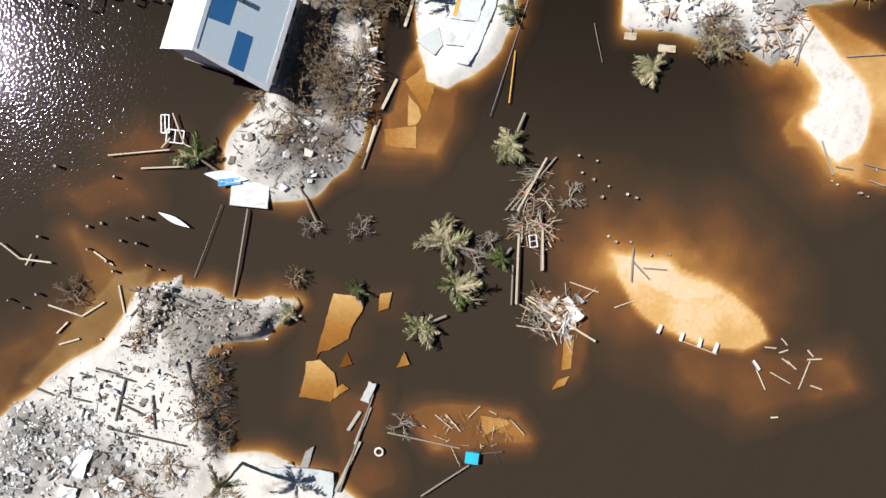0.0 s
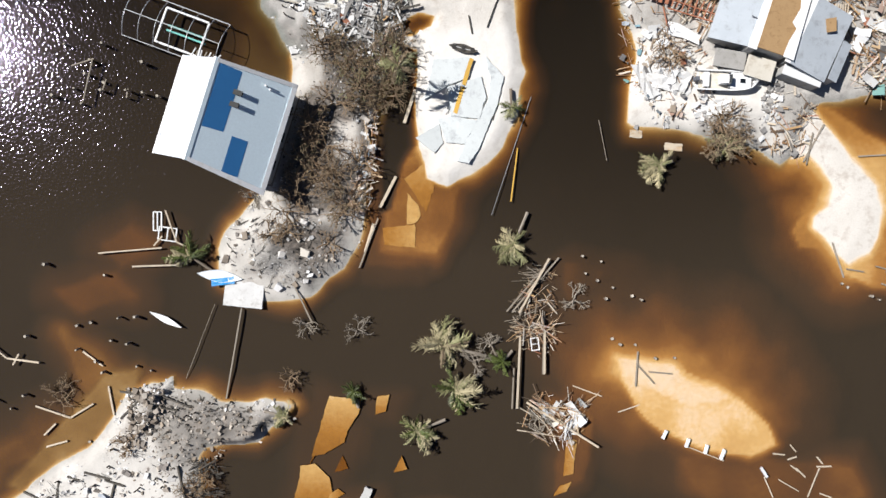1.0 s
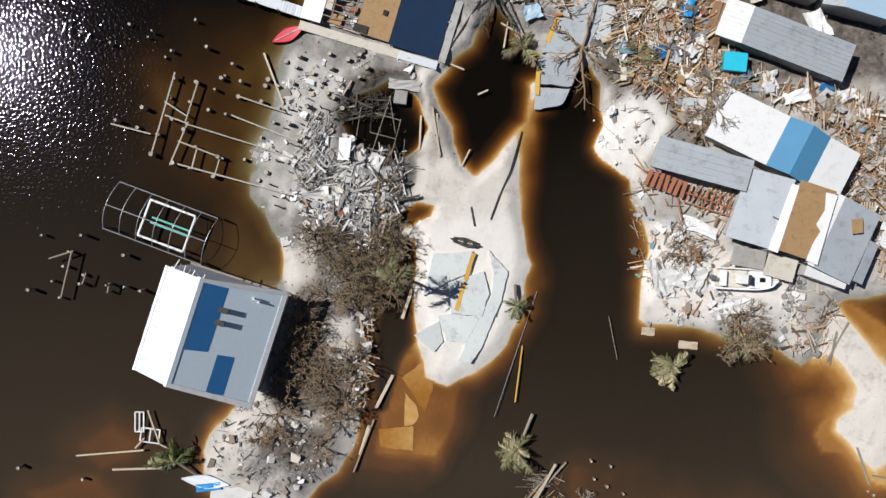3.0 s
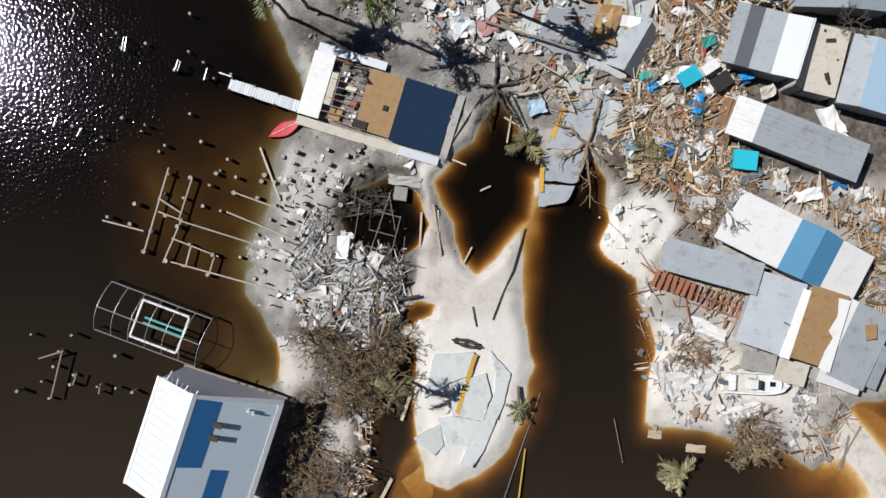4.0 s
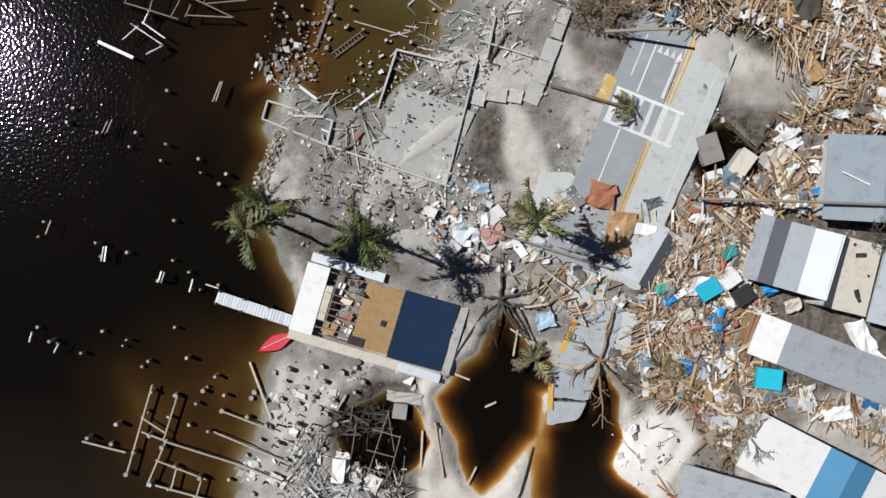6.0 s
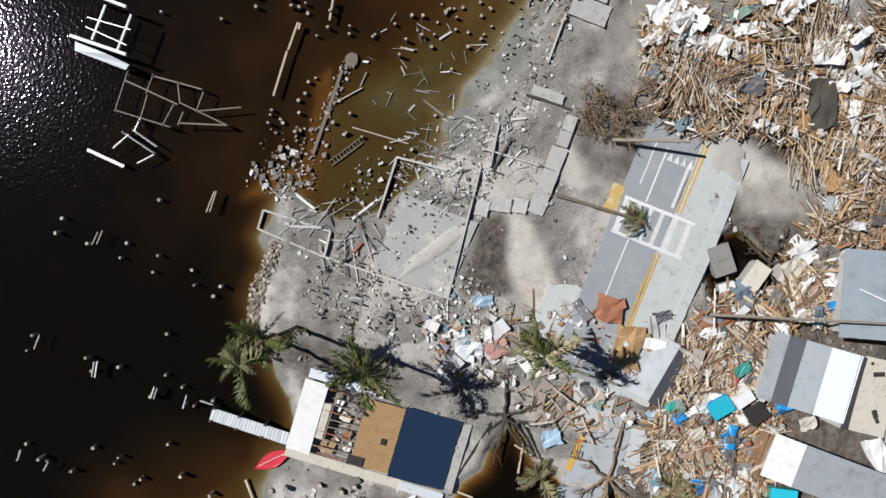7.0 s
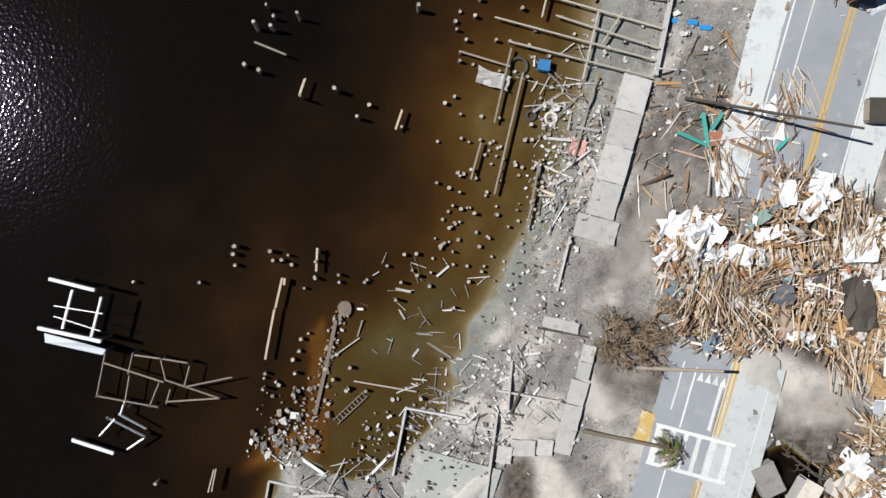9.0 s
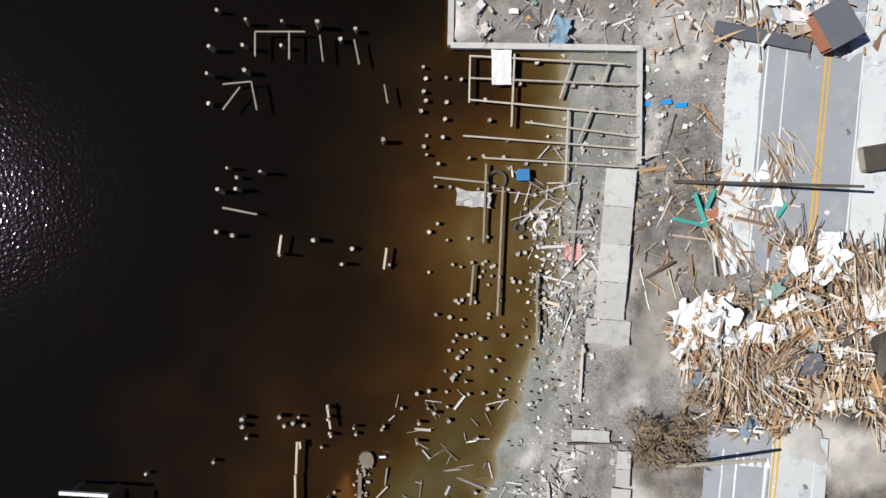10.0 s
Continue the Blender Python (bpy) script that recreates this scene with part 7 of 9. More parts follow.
for line, r, kinds, sd in (([(8.71, 84.77, 16.81, 82.48)][0], 2.1, ("green", "dead", "dull"), 11), ([(-27.27, 6.96, -30.32, 9.01)][0], 3.0, ("green", "straw", "green"), 12), ([(5.73, 56.06, 7.82, 56.73)][0], 2.8, ("dull", "dead"), 13), ([(28.03, 55.23, 20.77, 56.21)][0], 2.4, ("dull", "dead"), 14), ([(7.81, 30.15, 7.88, 27.79)][0], 1.7, ("green", "dull"), 15)):
    fallen_palm(*line, r, kinds, sd, FP)
for line, sd, k in (([(5.67, -2.33, 0.35, -1.01)][0], 21, ("straw", "dull", "straw", "dead")), ([(5.01, -4.46, 1.86, -6.29)][0], 22, ("straw", "dull", "green", "straw")), ([(0.87, -10.22, -2.52, -11.56)][0], 23, ("green", "dull", "straw")), ([(10.27, 15.36, 8.59, 11.26)][0], 24, ("dull", "straw")), ([(8.85, -1.57, 7.67, -2.86)][0], 25, ("green",)), ([(-9.79, -8.99, -10.39, -6.87)][0], 26, ("green",)), ([(-21.12, -9.54, -18.63, -10.21)][0], 27, ("dull", "straw")), ([(32.49, 25.51, 33.81, 23.45)][0], 28, ("dead", "dull", "straw")), ([(27.67, 21.94, 25.93, 21.35)][0], 29, ("dull", "straw"))):
    fallen_palm(*line, 3.1 if sd in (21, 22) else 2.3 if sd in (23, 24, 28, 29) else 1.6, k, sd, "drowned palm crown lying in brown water", 0.1, 34, M_WOOD)
# poles thrown across the road: first a fallen trunk, second drawn for a trunk's shadow
for line, z0, z1, r in (([(20.4, 113.82, 33.77, 109.28)][0], 0.5, 4.0, 0.16), ([(13.9, 90.19, 20.57, 89.8)][0], 1.0, 3.6, 0.2), ([(23.44, 73.53, 43.63, 73.26)][0], 2.0, 4.5, 0.16), ([(2.88, 69.88, 15.09, 66.33)][0], 0.9, 1.2, 0.15)):
    x1, y1, x2, y2 = line
    bm = bmesh.new()
    add_tube(bm, (0, 0, z0), (x2 - x1, y2 - y1, z1), r, r * 0.7, 8)
    ob = link("utility_pole", bm, M_WOODDARK if y1 > 100 else M_WOOD)
    ob.location = (x1, y1, 0.3)
    thing(ob, "snapped wooden pole, fallen trunk or trunk-shadow bar over wreckage", "utility pole", "snapped poles")

# ---- scrub ----
SL, SD = "bare storm-stripped shrub on the island", "dark tangled mangrove scrub with few leaves"
for k, (x, y) in enumerate([(-15.97, 25.88), (-14.27, 22.62), (-12.84, 18.05), (-11.46, 15.78), (-17.73, 17.27), (-13.39, 27.92), (-16.9, 21.55), (-18.68, 15.0)]):
    scrub(x, y, 2.5, 2.2, 50 + k, SL, M_SCRUB if k % 3 == 0 else M_FRONDB, 2 if k % 3 == 0 else 0)
for k, (x, y) in enumerate([(-11.87, 32.56), (-9.87, 31.3), (-7.56, 31.04), (-6.64, 33.36), (-9.27, 33.61), (-5.89, 30.1), (-7.83, 28.73), (-11.14, 29.95), (-13.88, 34.14), (-6.03, 35.34), (-15.21, 35.09)]):
    scrub(x, y, 2.6, 3.4, 70 + k, SD, M_FRONDG if k % 4 == 3 else M_SCRUB, 2)
for k, (x, y) in enumerate([(-12.07, 14.78), (-14.83, 19.98), (-8.47, 28.06), (-9.8, 28.68), (-6.65, 34.01)]):
    scrub(x, y, 2.0, 1.6, 90 + k, "dead brown brush along the waterline", M_FRONDB, 2)
for k, (x, y) in enumerate([(-29.28, -20.81), (-28.54, -23.67), (-27.88, -17.92), (-30.34, -22.27), (-27.44, -26.53), (-18.05, -5.61), (-37.53, -13.8), (-20.75, 12.05), (-18.63, 12.44), (-13.66, 10.76)]):
    scrub(x, y, 1.5, 1.0, 110 + k, "small tangle of roots and twigs on rubble", None, 0)
for k, (x, y) in enumerate([(12.29, 92.19), (13.94, 93.07), (15.1, 91.7), (11.69, 93.57), (16.15, 94.24)]):
    scrub(x, y, 2.0, 1.6, 130 + k, "brown uprooted tree with bare tangled limbs", M_SCRUB, 1, M_TWIG)
for k, (x, y) in enumerate([(45.83, 44.3), (49.05, 46.02), (50.12, 43.44), (26.78, 35.59), (26.49, 34.27), (27.65, 49.35), (28.93, 50.04), (28.36, 47.41), (33.62, 27.24), (33.02, 25.25)]):
    scrub(x, y, 2.0, 1.6, 150 + k, "grey bare shrub beside the wrecked houses")
for k, (x, y) in enumerate([(-9.97, 0.58), (16.2, 4.94), (-16.36, 0.82), (-4.6, -23.98), (6.03, -0.92), (4.29, -3.08), (12.26, -10.06), (-22.92, 16.58)]):
    scrub(x, y, 1.4, 0.6, 170 + k, "drowned bare branches in brown water", None, 0, M_WOOD)


def thrown_tree(x, y, z, ends, seed, label, material):
    """An uprooted tree lying flat: crooked main limbs to the given points, each with side branches."""
    rng = random.Random(seed)
    e = empty("uprooted_tree", x, y, z)

    def crooked(bm, a, b, r0, r1, steps):
        prev = a
        for i in range(1, steps + 1):
            f = i / steps
            cur = a.lerp(b, f) + (Vector((rng.gauss(0, 0.16), rng.gauss(0, 0.16), rng.gauss(0, 0.05))) if i < steps else Vector())
            add_tube(bm, prev, cur, r0 + (r1 - r0) * (i - 1) / steps, r0 + (r1 - r0) * f, 6, i == steps)
            prev = cur

    for ex, ey in ends:
        bm = bmesh.new()
        tip = Vector((ex - x, ey - y, rng.uniform(-0.1, 0.25)))
        crooked(bm, Vector((rng.gauss(0, 0.1), rng.gauss(0, 0.1), 0)), tip, 0.16, 0.05, 7)
        for _ in range(6):
            st = tip * rng.uniform(0.3, 0.95)
            a = math.atan2(tip.y, tip.x) + rng.choice((-1, 1)) * rng.uniform(0.4, 1.1)
            l = rng.uniform(0.6, 1.7)
            crooked(bm, st, st + Vector((math.cos(a) * l, math.sin(a) * l, rng.uniform(0.0, 0.3))), 0.06, 0.02, 4)
        part("limb", bm, material, e)
    return thing(e, label, "uprooted tree")


thrown_tree(4.15, 62.9, 0.85, [(4.12, 67.71), (-0.56, 63.36), (7.92, 61.81), (7.13, 58.17), (9.03, 64.85), (3.22, 58.05)], 181, "black uprooted tree with thick bare limbs", M_WOODDARK)
thrown_tree(14.4, 56.89, 1.0, [(11.74, 55.3), (16.22, 56.64), (14.93, 49.97), (13.63, 52.94), (17.82, 53.67), (16.3, 63.26), (11.01, 59.49)], 182, "brown uprooted tree sprawled over broken asphalt", M_TWIG)
thrown_tree(29.6, 78.6, 0.9, [(31.5, 82.0), (26.5, 81.2), (33.6, 79.6), (30.6, 75.0)], 183, "dark uprooted tree at the washout", M_WOODDARK)
thrown_tree(24.0, 55.0, 1.1, [(20.6, 56.8), (29.0, 54.2), (33.0, 52.8), (25.0, 58.0)], 184, "grey uprooted tree lying on the wreckage", M_TWIG)

# ---- wreckage ----
Z_EAST = [(19.6, 66.4), (21.3, 70.13), (24.23, 72.63), (28.83, 70.66), (28.08, 66.11), (31.5, 63.2), (28.97, 57.98), (31.8, 54.74), (42.18, 52.03), (48.26, 51.01), (48.58, 42.53), (42.87, 49.63), (31.82, 54.14), (24.03, 52.08), (19.2, 53.6), (18.0, 58.6)]
Z_MID = [(22.52, 71.46), (23.81, 74.85), (28.2, 76.64), (33.05, 81.21), (36.18, 86.85), (36.41, 96.26), (39.98, 104.6), (47.68, 104.78), (48.56, 81.04), (36.94, 80.75), (36.64, 73.5), (30.6, 71.11), (28.56, 65.46), (22.71, 65.31)]
Z_NORTH = [(16.32, 101.7), (21.1, 103.82), (24.06, 102.53), (29.41, 105.61), (33.38, 104.23), (39.15, 99.61), (40.62, 85.06), (33.22, 88.84), (27.78, 91.4), (22.58, 90.58), (18.06, 91.76), (17.08, 95.46)]
Z_ROAD = [(23.41, 113.29), (27.18, 115.98), (29.58, 114.24), (31.24, 109.52), (29.61, 108.14), (24.18, 104.05), (22.2, 104.74)]
Z_CROSS = [(1.56, 72.61), (12.66, 75.13), (21.08, 73.11), (20.06, 69.72), (15.83, 61.75), (10.29, 59.92), (3.44, 64.8), (-0.56, 68.07)]
Z_SOUTH = [(4.25, 64.79), (11.46, 66.22), (15.29, 60.29), (13.05, 54.78), (9.18, 61.92)]
BL, SHL = "splintered house lumber heaped by the storm", "torn wallboard and roofing scraps in a heap"
lumber(Z_EAST, 3400, 1.0, 201, "lumber_heap", BL, 50)
lumber(Z_MID, 5000, 1.2, 202, "lumber_heap", BL, 60)
lumber(Z_NORTH, 4600, 1.8, 203, "lumber_heap", BL, 60, (0.4, 3.2), 60, 0.85)
lumber(Z_ROAD, 150, 0.6, 204, "lumber_heap", BL, 12, aim=75)
lumber(Z_CROSS, 220, 0.5, 205, "lumber_heap", BL, 10)
lumber(Z_SOUTH, 25, 0.3, 206, "lumber_heap", BL, 6)
sheets(Z_EAST, 105, 1.0, 211, "scrap_heap", SHL, 40)
sheets(Z_MID, 140, 1.2, 212, "scrap_heap", SHL, 50)
sheets(Z_NORTH, 90, 1.5, 213, "scrap_heap", SHL, 24)
sheets(Z_CROSS, 55, 0.5, 214, "scrap_heap", SHL, 20)
sheets([(15.98, 100.7), (20.55, 103.36), (22.92, 101.09), (23.18, 97.99), (18.65, 98.92)], 26, 1.2, 215, "scrap_heap", "white torn sheeting heaped at the roadside", 20, (0.8, 2.4), M_WHITE)
rags([(15.73, 100.73), (20.07, 103.66), (23.51, 102.06), (23.73, 98.46), (19.12, 98.36)], 13, 1.6, 241, "scrap_heap", "crumpled white sheeting heaped at the roadside", (1.4, 3.6), M_WHITE)
rags(Z_NORTH, 46, 1.7, 242, "scrap_heap", "crumpled torn roofing felt among splintered lumber", (0.8, 2.6))
rags(Z_MID, 70, 1.2, 243, "scrap_heap", "crumpled torn roofing felt among splintered lumber", (0.8, 3.0))
rags(Z_EAST, 50, 1.0, 244, "scrap_heap", "crumpled torn sheeting among splintered lumber", (0.8, 2.8))
rags(Z_CROSS, 18, 0.5, 245, "scrap_heap", "crumpled sheeting drifted over the crossing", (0.6, 2.2))
sheets([(-17.18, 39.55), (-6.22, 43.75), (-4.8, 39.24), (-9.9, 35.19), (-15.15, 36.35)], 110, 0.3, 216, "scrap_heap", "broken pale slabs between the stumps", 20, (0.6, 1.8), M_RUBBLE)
lumber([(-15.65, 43.49), (-10.12, 43.64), (-5.22, 42.8), (-5.67, 35.31), (-12.51, 35.12), (-15.55, 39.59)], 320, 0.5, 217, "lumber_heap", "dark splintered timber among old stumps", 8, material=M_RUBBLE)
lumber([(-8.31, 43.71), (-5.44, 43.79), (-5.27, 37.28), (-6.57, 32.03), (-8.85, 31.97), (-8.68, 37.84)], 260, 0.8, 218, "lumber_heap", "dark driftwood ridge along the road", 5, aim=95, material=M_WOODDARK)
lumber([(-8.31, 43.71), (-5.44, 43.79), (-5.27, 37.28), (-6.57, 32.03), (-8.85, 31.97), (-8.68, 37.84)], 90, 0.8, 235, "lumber_heap", "pale sticks on the driftwood ridge", 0, aim=95, thin=0.7)
# These pale sticks and scraps stand in for a bluish reflection on the water.
lumber([(-9.57, 27.05), (-8.14, 27.09), (-8.28, 22.83), (-8.71, 18.89), (-9.06, 14.94), (-11.22, 14.88), (-10.68, 19.49), (-9.85, 22.79)], 240, 0.5, 236, "lumber_heap", "bleached sticks standing for the water's reflection along the dark channel", 0, (0.5, 2.6), aim=65, thin=0.8)
sheets([(-9.57, 27.05), (-8.14, 27.09), (-8.28, 22.83), (-8.71, 18.89), (-9.06, 14.94), (-11.22, 14.88), (-10.68, 19.49), (-9.85, 22.79)], 40, 0.5, 237, "scrap_heap", "white and grey scraps standing for the water's reflection along the channel", 0, (0.3, 1.2))
rags([(29.37, 105.1), (33.36, 103.97), (39.11, 99.1), (38.61, 92.47), (33.69, 94.98)], 11, 1.9, 238, "scrap_heap", "large crumpled white sheets on the lumber heap", (1.4, 3.6), M_WHITE)
rags([(24.41, 73.19), (28.22, 76.08), (33.06, 80.66), (36.39, 80.74), (36.08, 73.49), (30.6, 71.11), (27.98, 66), (23.53, 65.89)], 7, 1.2, 239, "scrap_heap", "large crumpled white sheets on the debris", (1.2, 3.0), M_WHITE)
lumber([(8.6, 4.4), (11.4, 8.4), (14.0, 7.9), (14.2, -0.4), (12.4, -2.6), (9.4, -1.2)], 130, 0.5, 219, "lumber_heap", "bleached driftwood jam in the water", 8, (0.5, 2.8), None, 0.6)
lumber([(10, -6.5), (18.51, -7.06), (17.93, -12.75), (15.12, -14.23), (10.82, -12.17)], 90, 0.4, 220, "lumber_heap", "bleached driftwood jam on a shoal", 8, (0.5, 2.8), None, 0.6)
lumber([(-2.45, -23.46), (8.88, -21.47), (10.05, -26.47), (1.92, -29.48)], 50, 0.3, 221, "lumber_heap", "pale boards drifted onto a shoal", 6, (0.5, 2.8), None, 0.6)
sheets([(11.43, -7.19), (18.17, -7.78), (16.51, -12.78), (12.91, -10)], 26, 0.3, 222, "scrap_heap", "white scraps drifted onto a shoal", 8)
sheets([(-10.55, 88.5), (2.86, 87.15), (1.32, 82.1), (-10.39, 81.26), (-12.67, 83.43)], 110, 0.15, 223, "scrap_heap", "pale broken tiles and slabs in the flooded lot", 12, (0.12, 0.55), M_RUBBLE)
sheets([(-21.68, 86.01), (-15.03, 88.95), (-14.93, 84.5), (-19.38, 83.27)], 60, 0.2, 224, "scrap_heap", "white broken blocks along the jetty", 10, (0.12, 0.5), M_RUBBLE)
lumber([(-19.42, 84.94), (-7.06, 82.46), (-7.52, 77.98), (-14.78, 77.24)], 70, 0.2, 225, "lumber_heap", "loose grey timber in the flooded lot", 6, material=M_RUBBLE)
sheets([(-4.59, 72.45), (3.23, 72.65), (2.29, 65.9), (-2.19, 65.78)], 110, 0.4, 226, "scrap_heap", "pale green and white sheeting heaped by the palms", 16, (0.4, 1.5))
lumber([(7.08, 118.85), (14.32, 120.2), (12.14, 106.69), (6.67, 102.58)], 90, 0.2, 227, "lumber_heap", "grey sticks strewn along the shore", 5, material=M_RUBBLE)
lumber([(15.91, 114.99), (25.49, 120.18), (26.68, 116.03), (22.28, 105.76), (15.48, 103.82)], 90, 0.2, 228, "lumber_heap", "brown sticks strewn over bare earth", 5)
sheets([(7.28, 115.28), (12.71, 113.26), (10.73, 102.21), (7.77, 103.51)], 140, 0.15, 229, "scrap_heap", "grey scraps along the shore", 10, (0.12, 0.55), M_RUBBLE)
lumber([(22.76, 131.34), (39.79, 127.45), (41.1, 121.09), (34.05, 121.1), (21.3, 124.26)], 150, 0.5, 230, "lumber_heap", "pale broken boards across the road", 8)
sheets([(27.21, 131.06), (44.45, 126.12), (42.72, 119.62), (33.62, 123.23)], 90, 0.6, 231, "scrap_heap", "white torn roofing across the road", 16, (0.8, 2.6))
lumber([(-54.96, -22.56), (-44.35, -17.39), (-31.61, -16.45), (-27.25, -27.8), (-33.59, -35.09), (-54.94, -35.46)], 90, 0.2, 232, "lumber_heap", "grey lumber strewn over the rubble island", 4, (0.5, 2.6), None, 0.7, material=M_RUBBLE)
sheets([(-54.96, -22.56), (-44.35, -17.39), (-31.61, -16.45), (-27.25, -27.8), (-33.59, -35.09), (-54.94, -35.46)], 90, 0.2, 233, "scrap_heap", "white rubble slabs on the island", 12, (0.3, 1.1), M_WHITERUB)
lumber([(21.75, 44.52), (33.54, 42.24), (32.41, 37.01), (21.22, 40.6)], 90, 0.5, 234, "lumber_heap", "exposed brown joists of a collapsed floor", 14, aim=-110)

Z_BANK = [(15.76, 48.89), (19.55, 52.56), (22.83, 51.68), (22.95, 47.79), (20.48, 43.51), (17.2, 44.39)]
lumber(Z_BANK, 22, 0.4, 252, "lumber_heap", "pale sticks strewn over the white bank", 0, (0.4, 2.4), None, 0.7)
rocks(Z_BANK, 30, (0.15, 0.9), 253, "rubble", "white broken slabs over the bank", M_WHITERUB, 0.28)
lumber([(23.6, 53.2), (28.57, 55.07), (32.53, 53.24), (28.8, 47.95), (25.8, 48.4), (24.8, 51.0)], 380, 0.8, 254, "lumber_heap", "dark splintered timber behind the grey shed", 4)
sheets([(23.6, 53.2), (28.57, 55.07), (32.53, 53.24), (28.8, 47.95), (25.8, 48.4), (24.8, 51.0)], 50, 0.8, 255, "scrap_heap", "torn sheets behind the grey shed", 6)
lumber([(44.44, 47.09), (50.18, 46.59), (55.05, 41.53), (55.43, 31.13), (50.25, 30.33), (47.34, 38.72), (44.95, 41.91)], 420, 0.6, 256, "lumber_heap", "brown splintered timber beside the torn house", 6)
sheets([(44.44, 47.09), (50.18, 46.59), (55.05, 41.53), (55.43, 31.13), (50.25, 30.33), (47.34, 38.72), (44.95, 41.91)], 60, 0.6, 257, "scrap_heap", "torn sheets beside the torn house", 8)
lumber([(20.53, 41.88), (24.56, 38.09), (32.5, 34.41), (32.1, 26.57), (25.56, 27.04), (21.5, 31.5)], 200, 0.3, 258, "lumber_heap", "pale boards strewn over the sandy yard", 4, (0.4, 2.2), None, 0.7)
sheets([(20.53, 41.88), (24.56, 38.09), (32.5, 34.41), (32.1, 26.57), (25.56, 27.04), (21.5, 31.5)], 70, 0.3, 259, "scrap_heap", "white scraps strewn over the sandy yard", 6, (0.4, 1.6))

Z_LOT = [(7.57, 136.01), (22.26, 131.81), (20.75, 126.39), (6.02, 130.61)]
lumber(Z_LOT, 160, 0.2, 261, "lumber_heap", "grey laths scattered over the seawall lot", 0, (0.4, 2.4), None, 0.7, material=M_RUBBLE)
sheets(Z_LOT, 22, 0.2, 262, "scrap_heap", "grey and white scraps over the seawall lot", 6, (0.4, 1.6))
rags(Z_LOT, 5, 0.2, 263, "scrap_heap", "crumpled grey roofing felt over the seawall lot", (0.8, 2.2))

# ---- pieces that stand out in the wreckage ----
def crate(rect, z, hgt, material, label, category, name, roof=None):
    """A torn-off box: four sides and a lid with a small overhang."""
    cx, cy, ang, lu, lv = rect
    e = empty(name, cx, cy, rest(cx, cy) + z, ang)
    for y in (-lv / 2, lv / 2):
        part("side_panel", one_box(pose(0, y * 0.96, hgt / 2), lu * 0.94, 0.08, hgt), material, e)
    for x in (-lu / 2, lu / 2):
        part("side_panel", one_box(pose(x * 0.96, 0, hgt / 2), 0.08, lv * 0.86, hgt), material, e)
    part("lid", one_box(pose(0, 0, hgt + 0.05, 1.5, 2, 0), lu, lv, 0.1), roof or material, e)
    return thing(e, label, category)


crate((25.05, 64.47, -146.21, 2.25, 1.68), 0.4, 0.8, M_BLUE, "bright blue plastic tank in the wreckage", "tank", "plastic_tank", M_CYAN)
crate((31.34, 55.65, 174.95, 2.54, 2.09), 0.3, 0.8, M_TEAL, "cyan lidded box in the wreckage", "box", "storage_box", M_CYAN)
crate((28.15, 77.26, 145.73, 1.69, 2.8), 0.2, 1.3, M_WALL, "beige cabin section tipped into the washout", "cabin section", "cabin_section", M_CREAM)
crate((25.65, 76.17, -162.53, 1.6, 0.78), 0.2, 0.6, M_WALL, "small white box tipped into the washout", "box", "storage_box", M_WHITE)
crate((36.23, 122.71, -167, 2.91, 3.56), 0.3, 1.6, M_REDWOOD, "dark-roofed shed thrown onto the road", "shed", "shed", M_DARKROOF)
crate((37.17, 111.05, 173.43, 2.06, 2.15), 0.2, 0.8, M_WOOD, "weathered wooden crate on the road shoulder", "crate", "wooden_crate", M_WOODDARK)
crate((4.4, -28.1, 173.51, 1.65, 1.44), 0.0, 0.4, M_CYAN, "cyan plastic tub among drifted boards", "tub", "plastic_tub", M_CYAN)
crate((8.2, 117.94, 166.24, 1.03, 0.96), 0.1, 0.5, M_BLUE, "dark blue drum box in shallow water", "box", "storage_box", M_TARP)
crate((-5.79, 50.99, 173.83, 1.44, 1.51), 0.0, 0.5, M_CONC, "square concrete block with an open top", "concrete block", "concrete_block", M_CONCD)
PN = "torn sheet lying on the wreckage"
panels([(24.74, 73.21, -174.24, 3.77, 1.76), (14.14, 73.7, 169.7, 2.76, 2.47)], 0.5, 0.1, M_REDWOOD, "roof_section", "rust-brown roof section lying on the wreckage", "roof section", "", 6, 31)
panels([(15.98, 70.07, 171.82, 2.69, 4.08), (27.28, 74.15, 170.16, 2.01, 1.27)], 0.5, 0.08, M_PLY, "plywood_sheet", "tan plywood sheet thrown across the road", "plywood sheet", "loose plywood", 7, 32)
panels([(19.53, 73.07, -158.8, 1.67, 0.99)], 0.3, 0.06, M_DARKROOF, "slate_panel", "slate-grey panel dropped on the road", "panel", "", 4, 33)
panels([(26.24, 64.75, 159.96, 1.61, 1.27), (23.76, 64.27, -171.15, 1.93, 0.81), (27.85, 63.18, -174.7, 1.91, 0.95), (40.62, 60.1, -154.76, 1.95, 3.45), (42.6, 57.99, 148.13, 3.24, 0.91)], 0.7, 0.08, M_WHITE, "white_sheet", PN, "sheet", "white sheets", 6, 34)
panels([(25.92, 60.71, -156.43, 1.61, 2.29), (23.66, 57.04, -162.29, 2.18, 0.95)], 0.5, 0.06, M_BLUE, "blue_tarp", "crumpled bright blue tarpaulin on wreckage", "tarpaulin", "blue tarpaulins", 9, 35)
panels([(18.91, 63.34, -166.96, 1.53, 0.94), (8.78, 60.83, -159.84, 1.9, 1.52), (18.75, 57.47, -173.68, 1.5, 1.09)], 0.3, 0.06, M_ROOFBLUE, "pale_blue_panel", "pale blue panel on the wreckage", "panel", "pale blue panels", 6, 36)
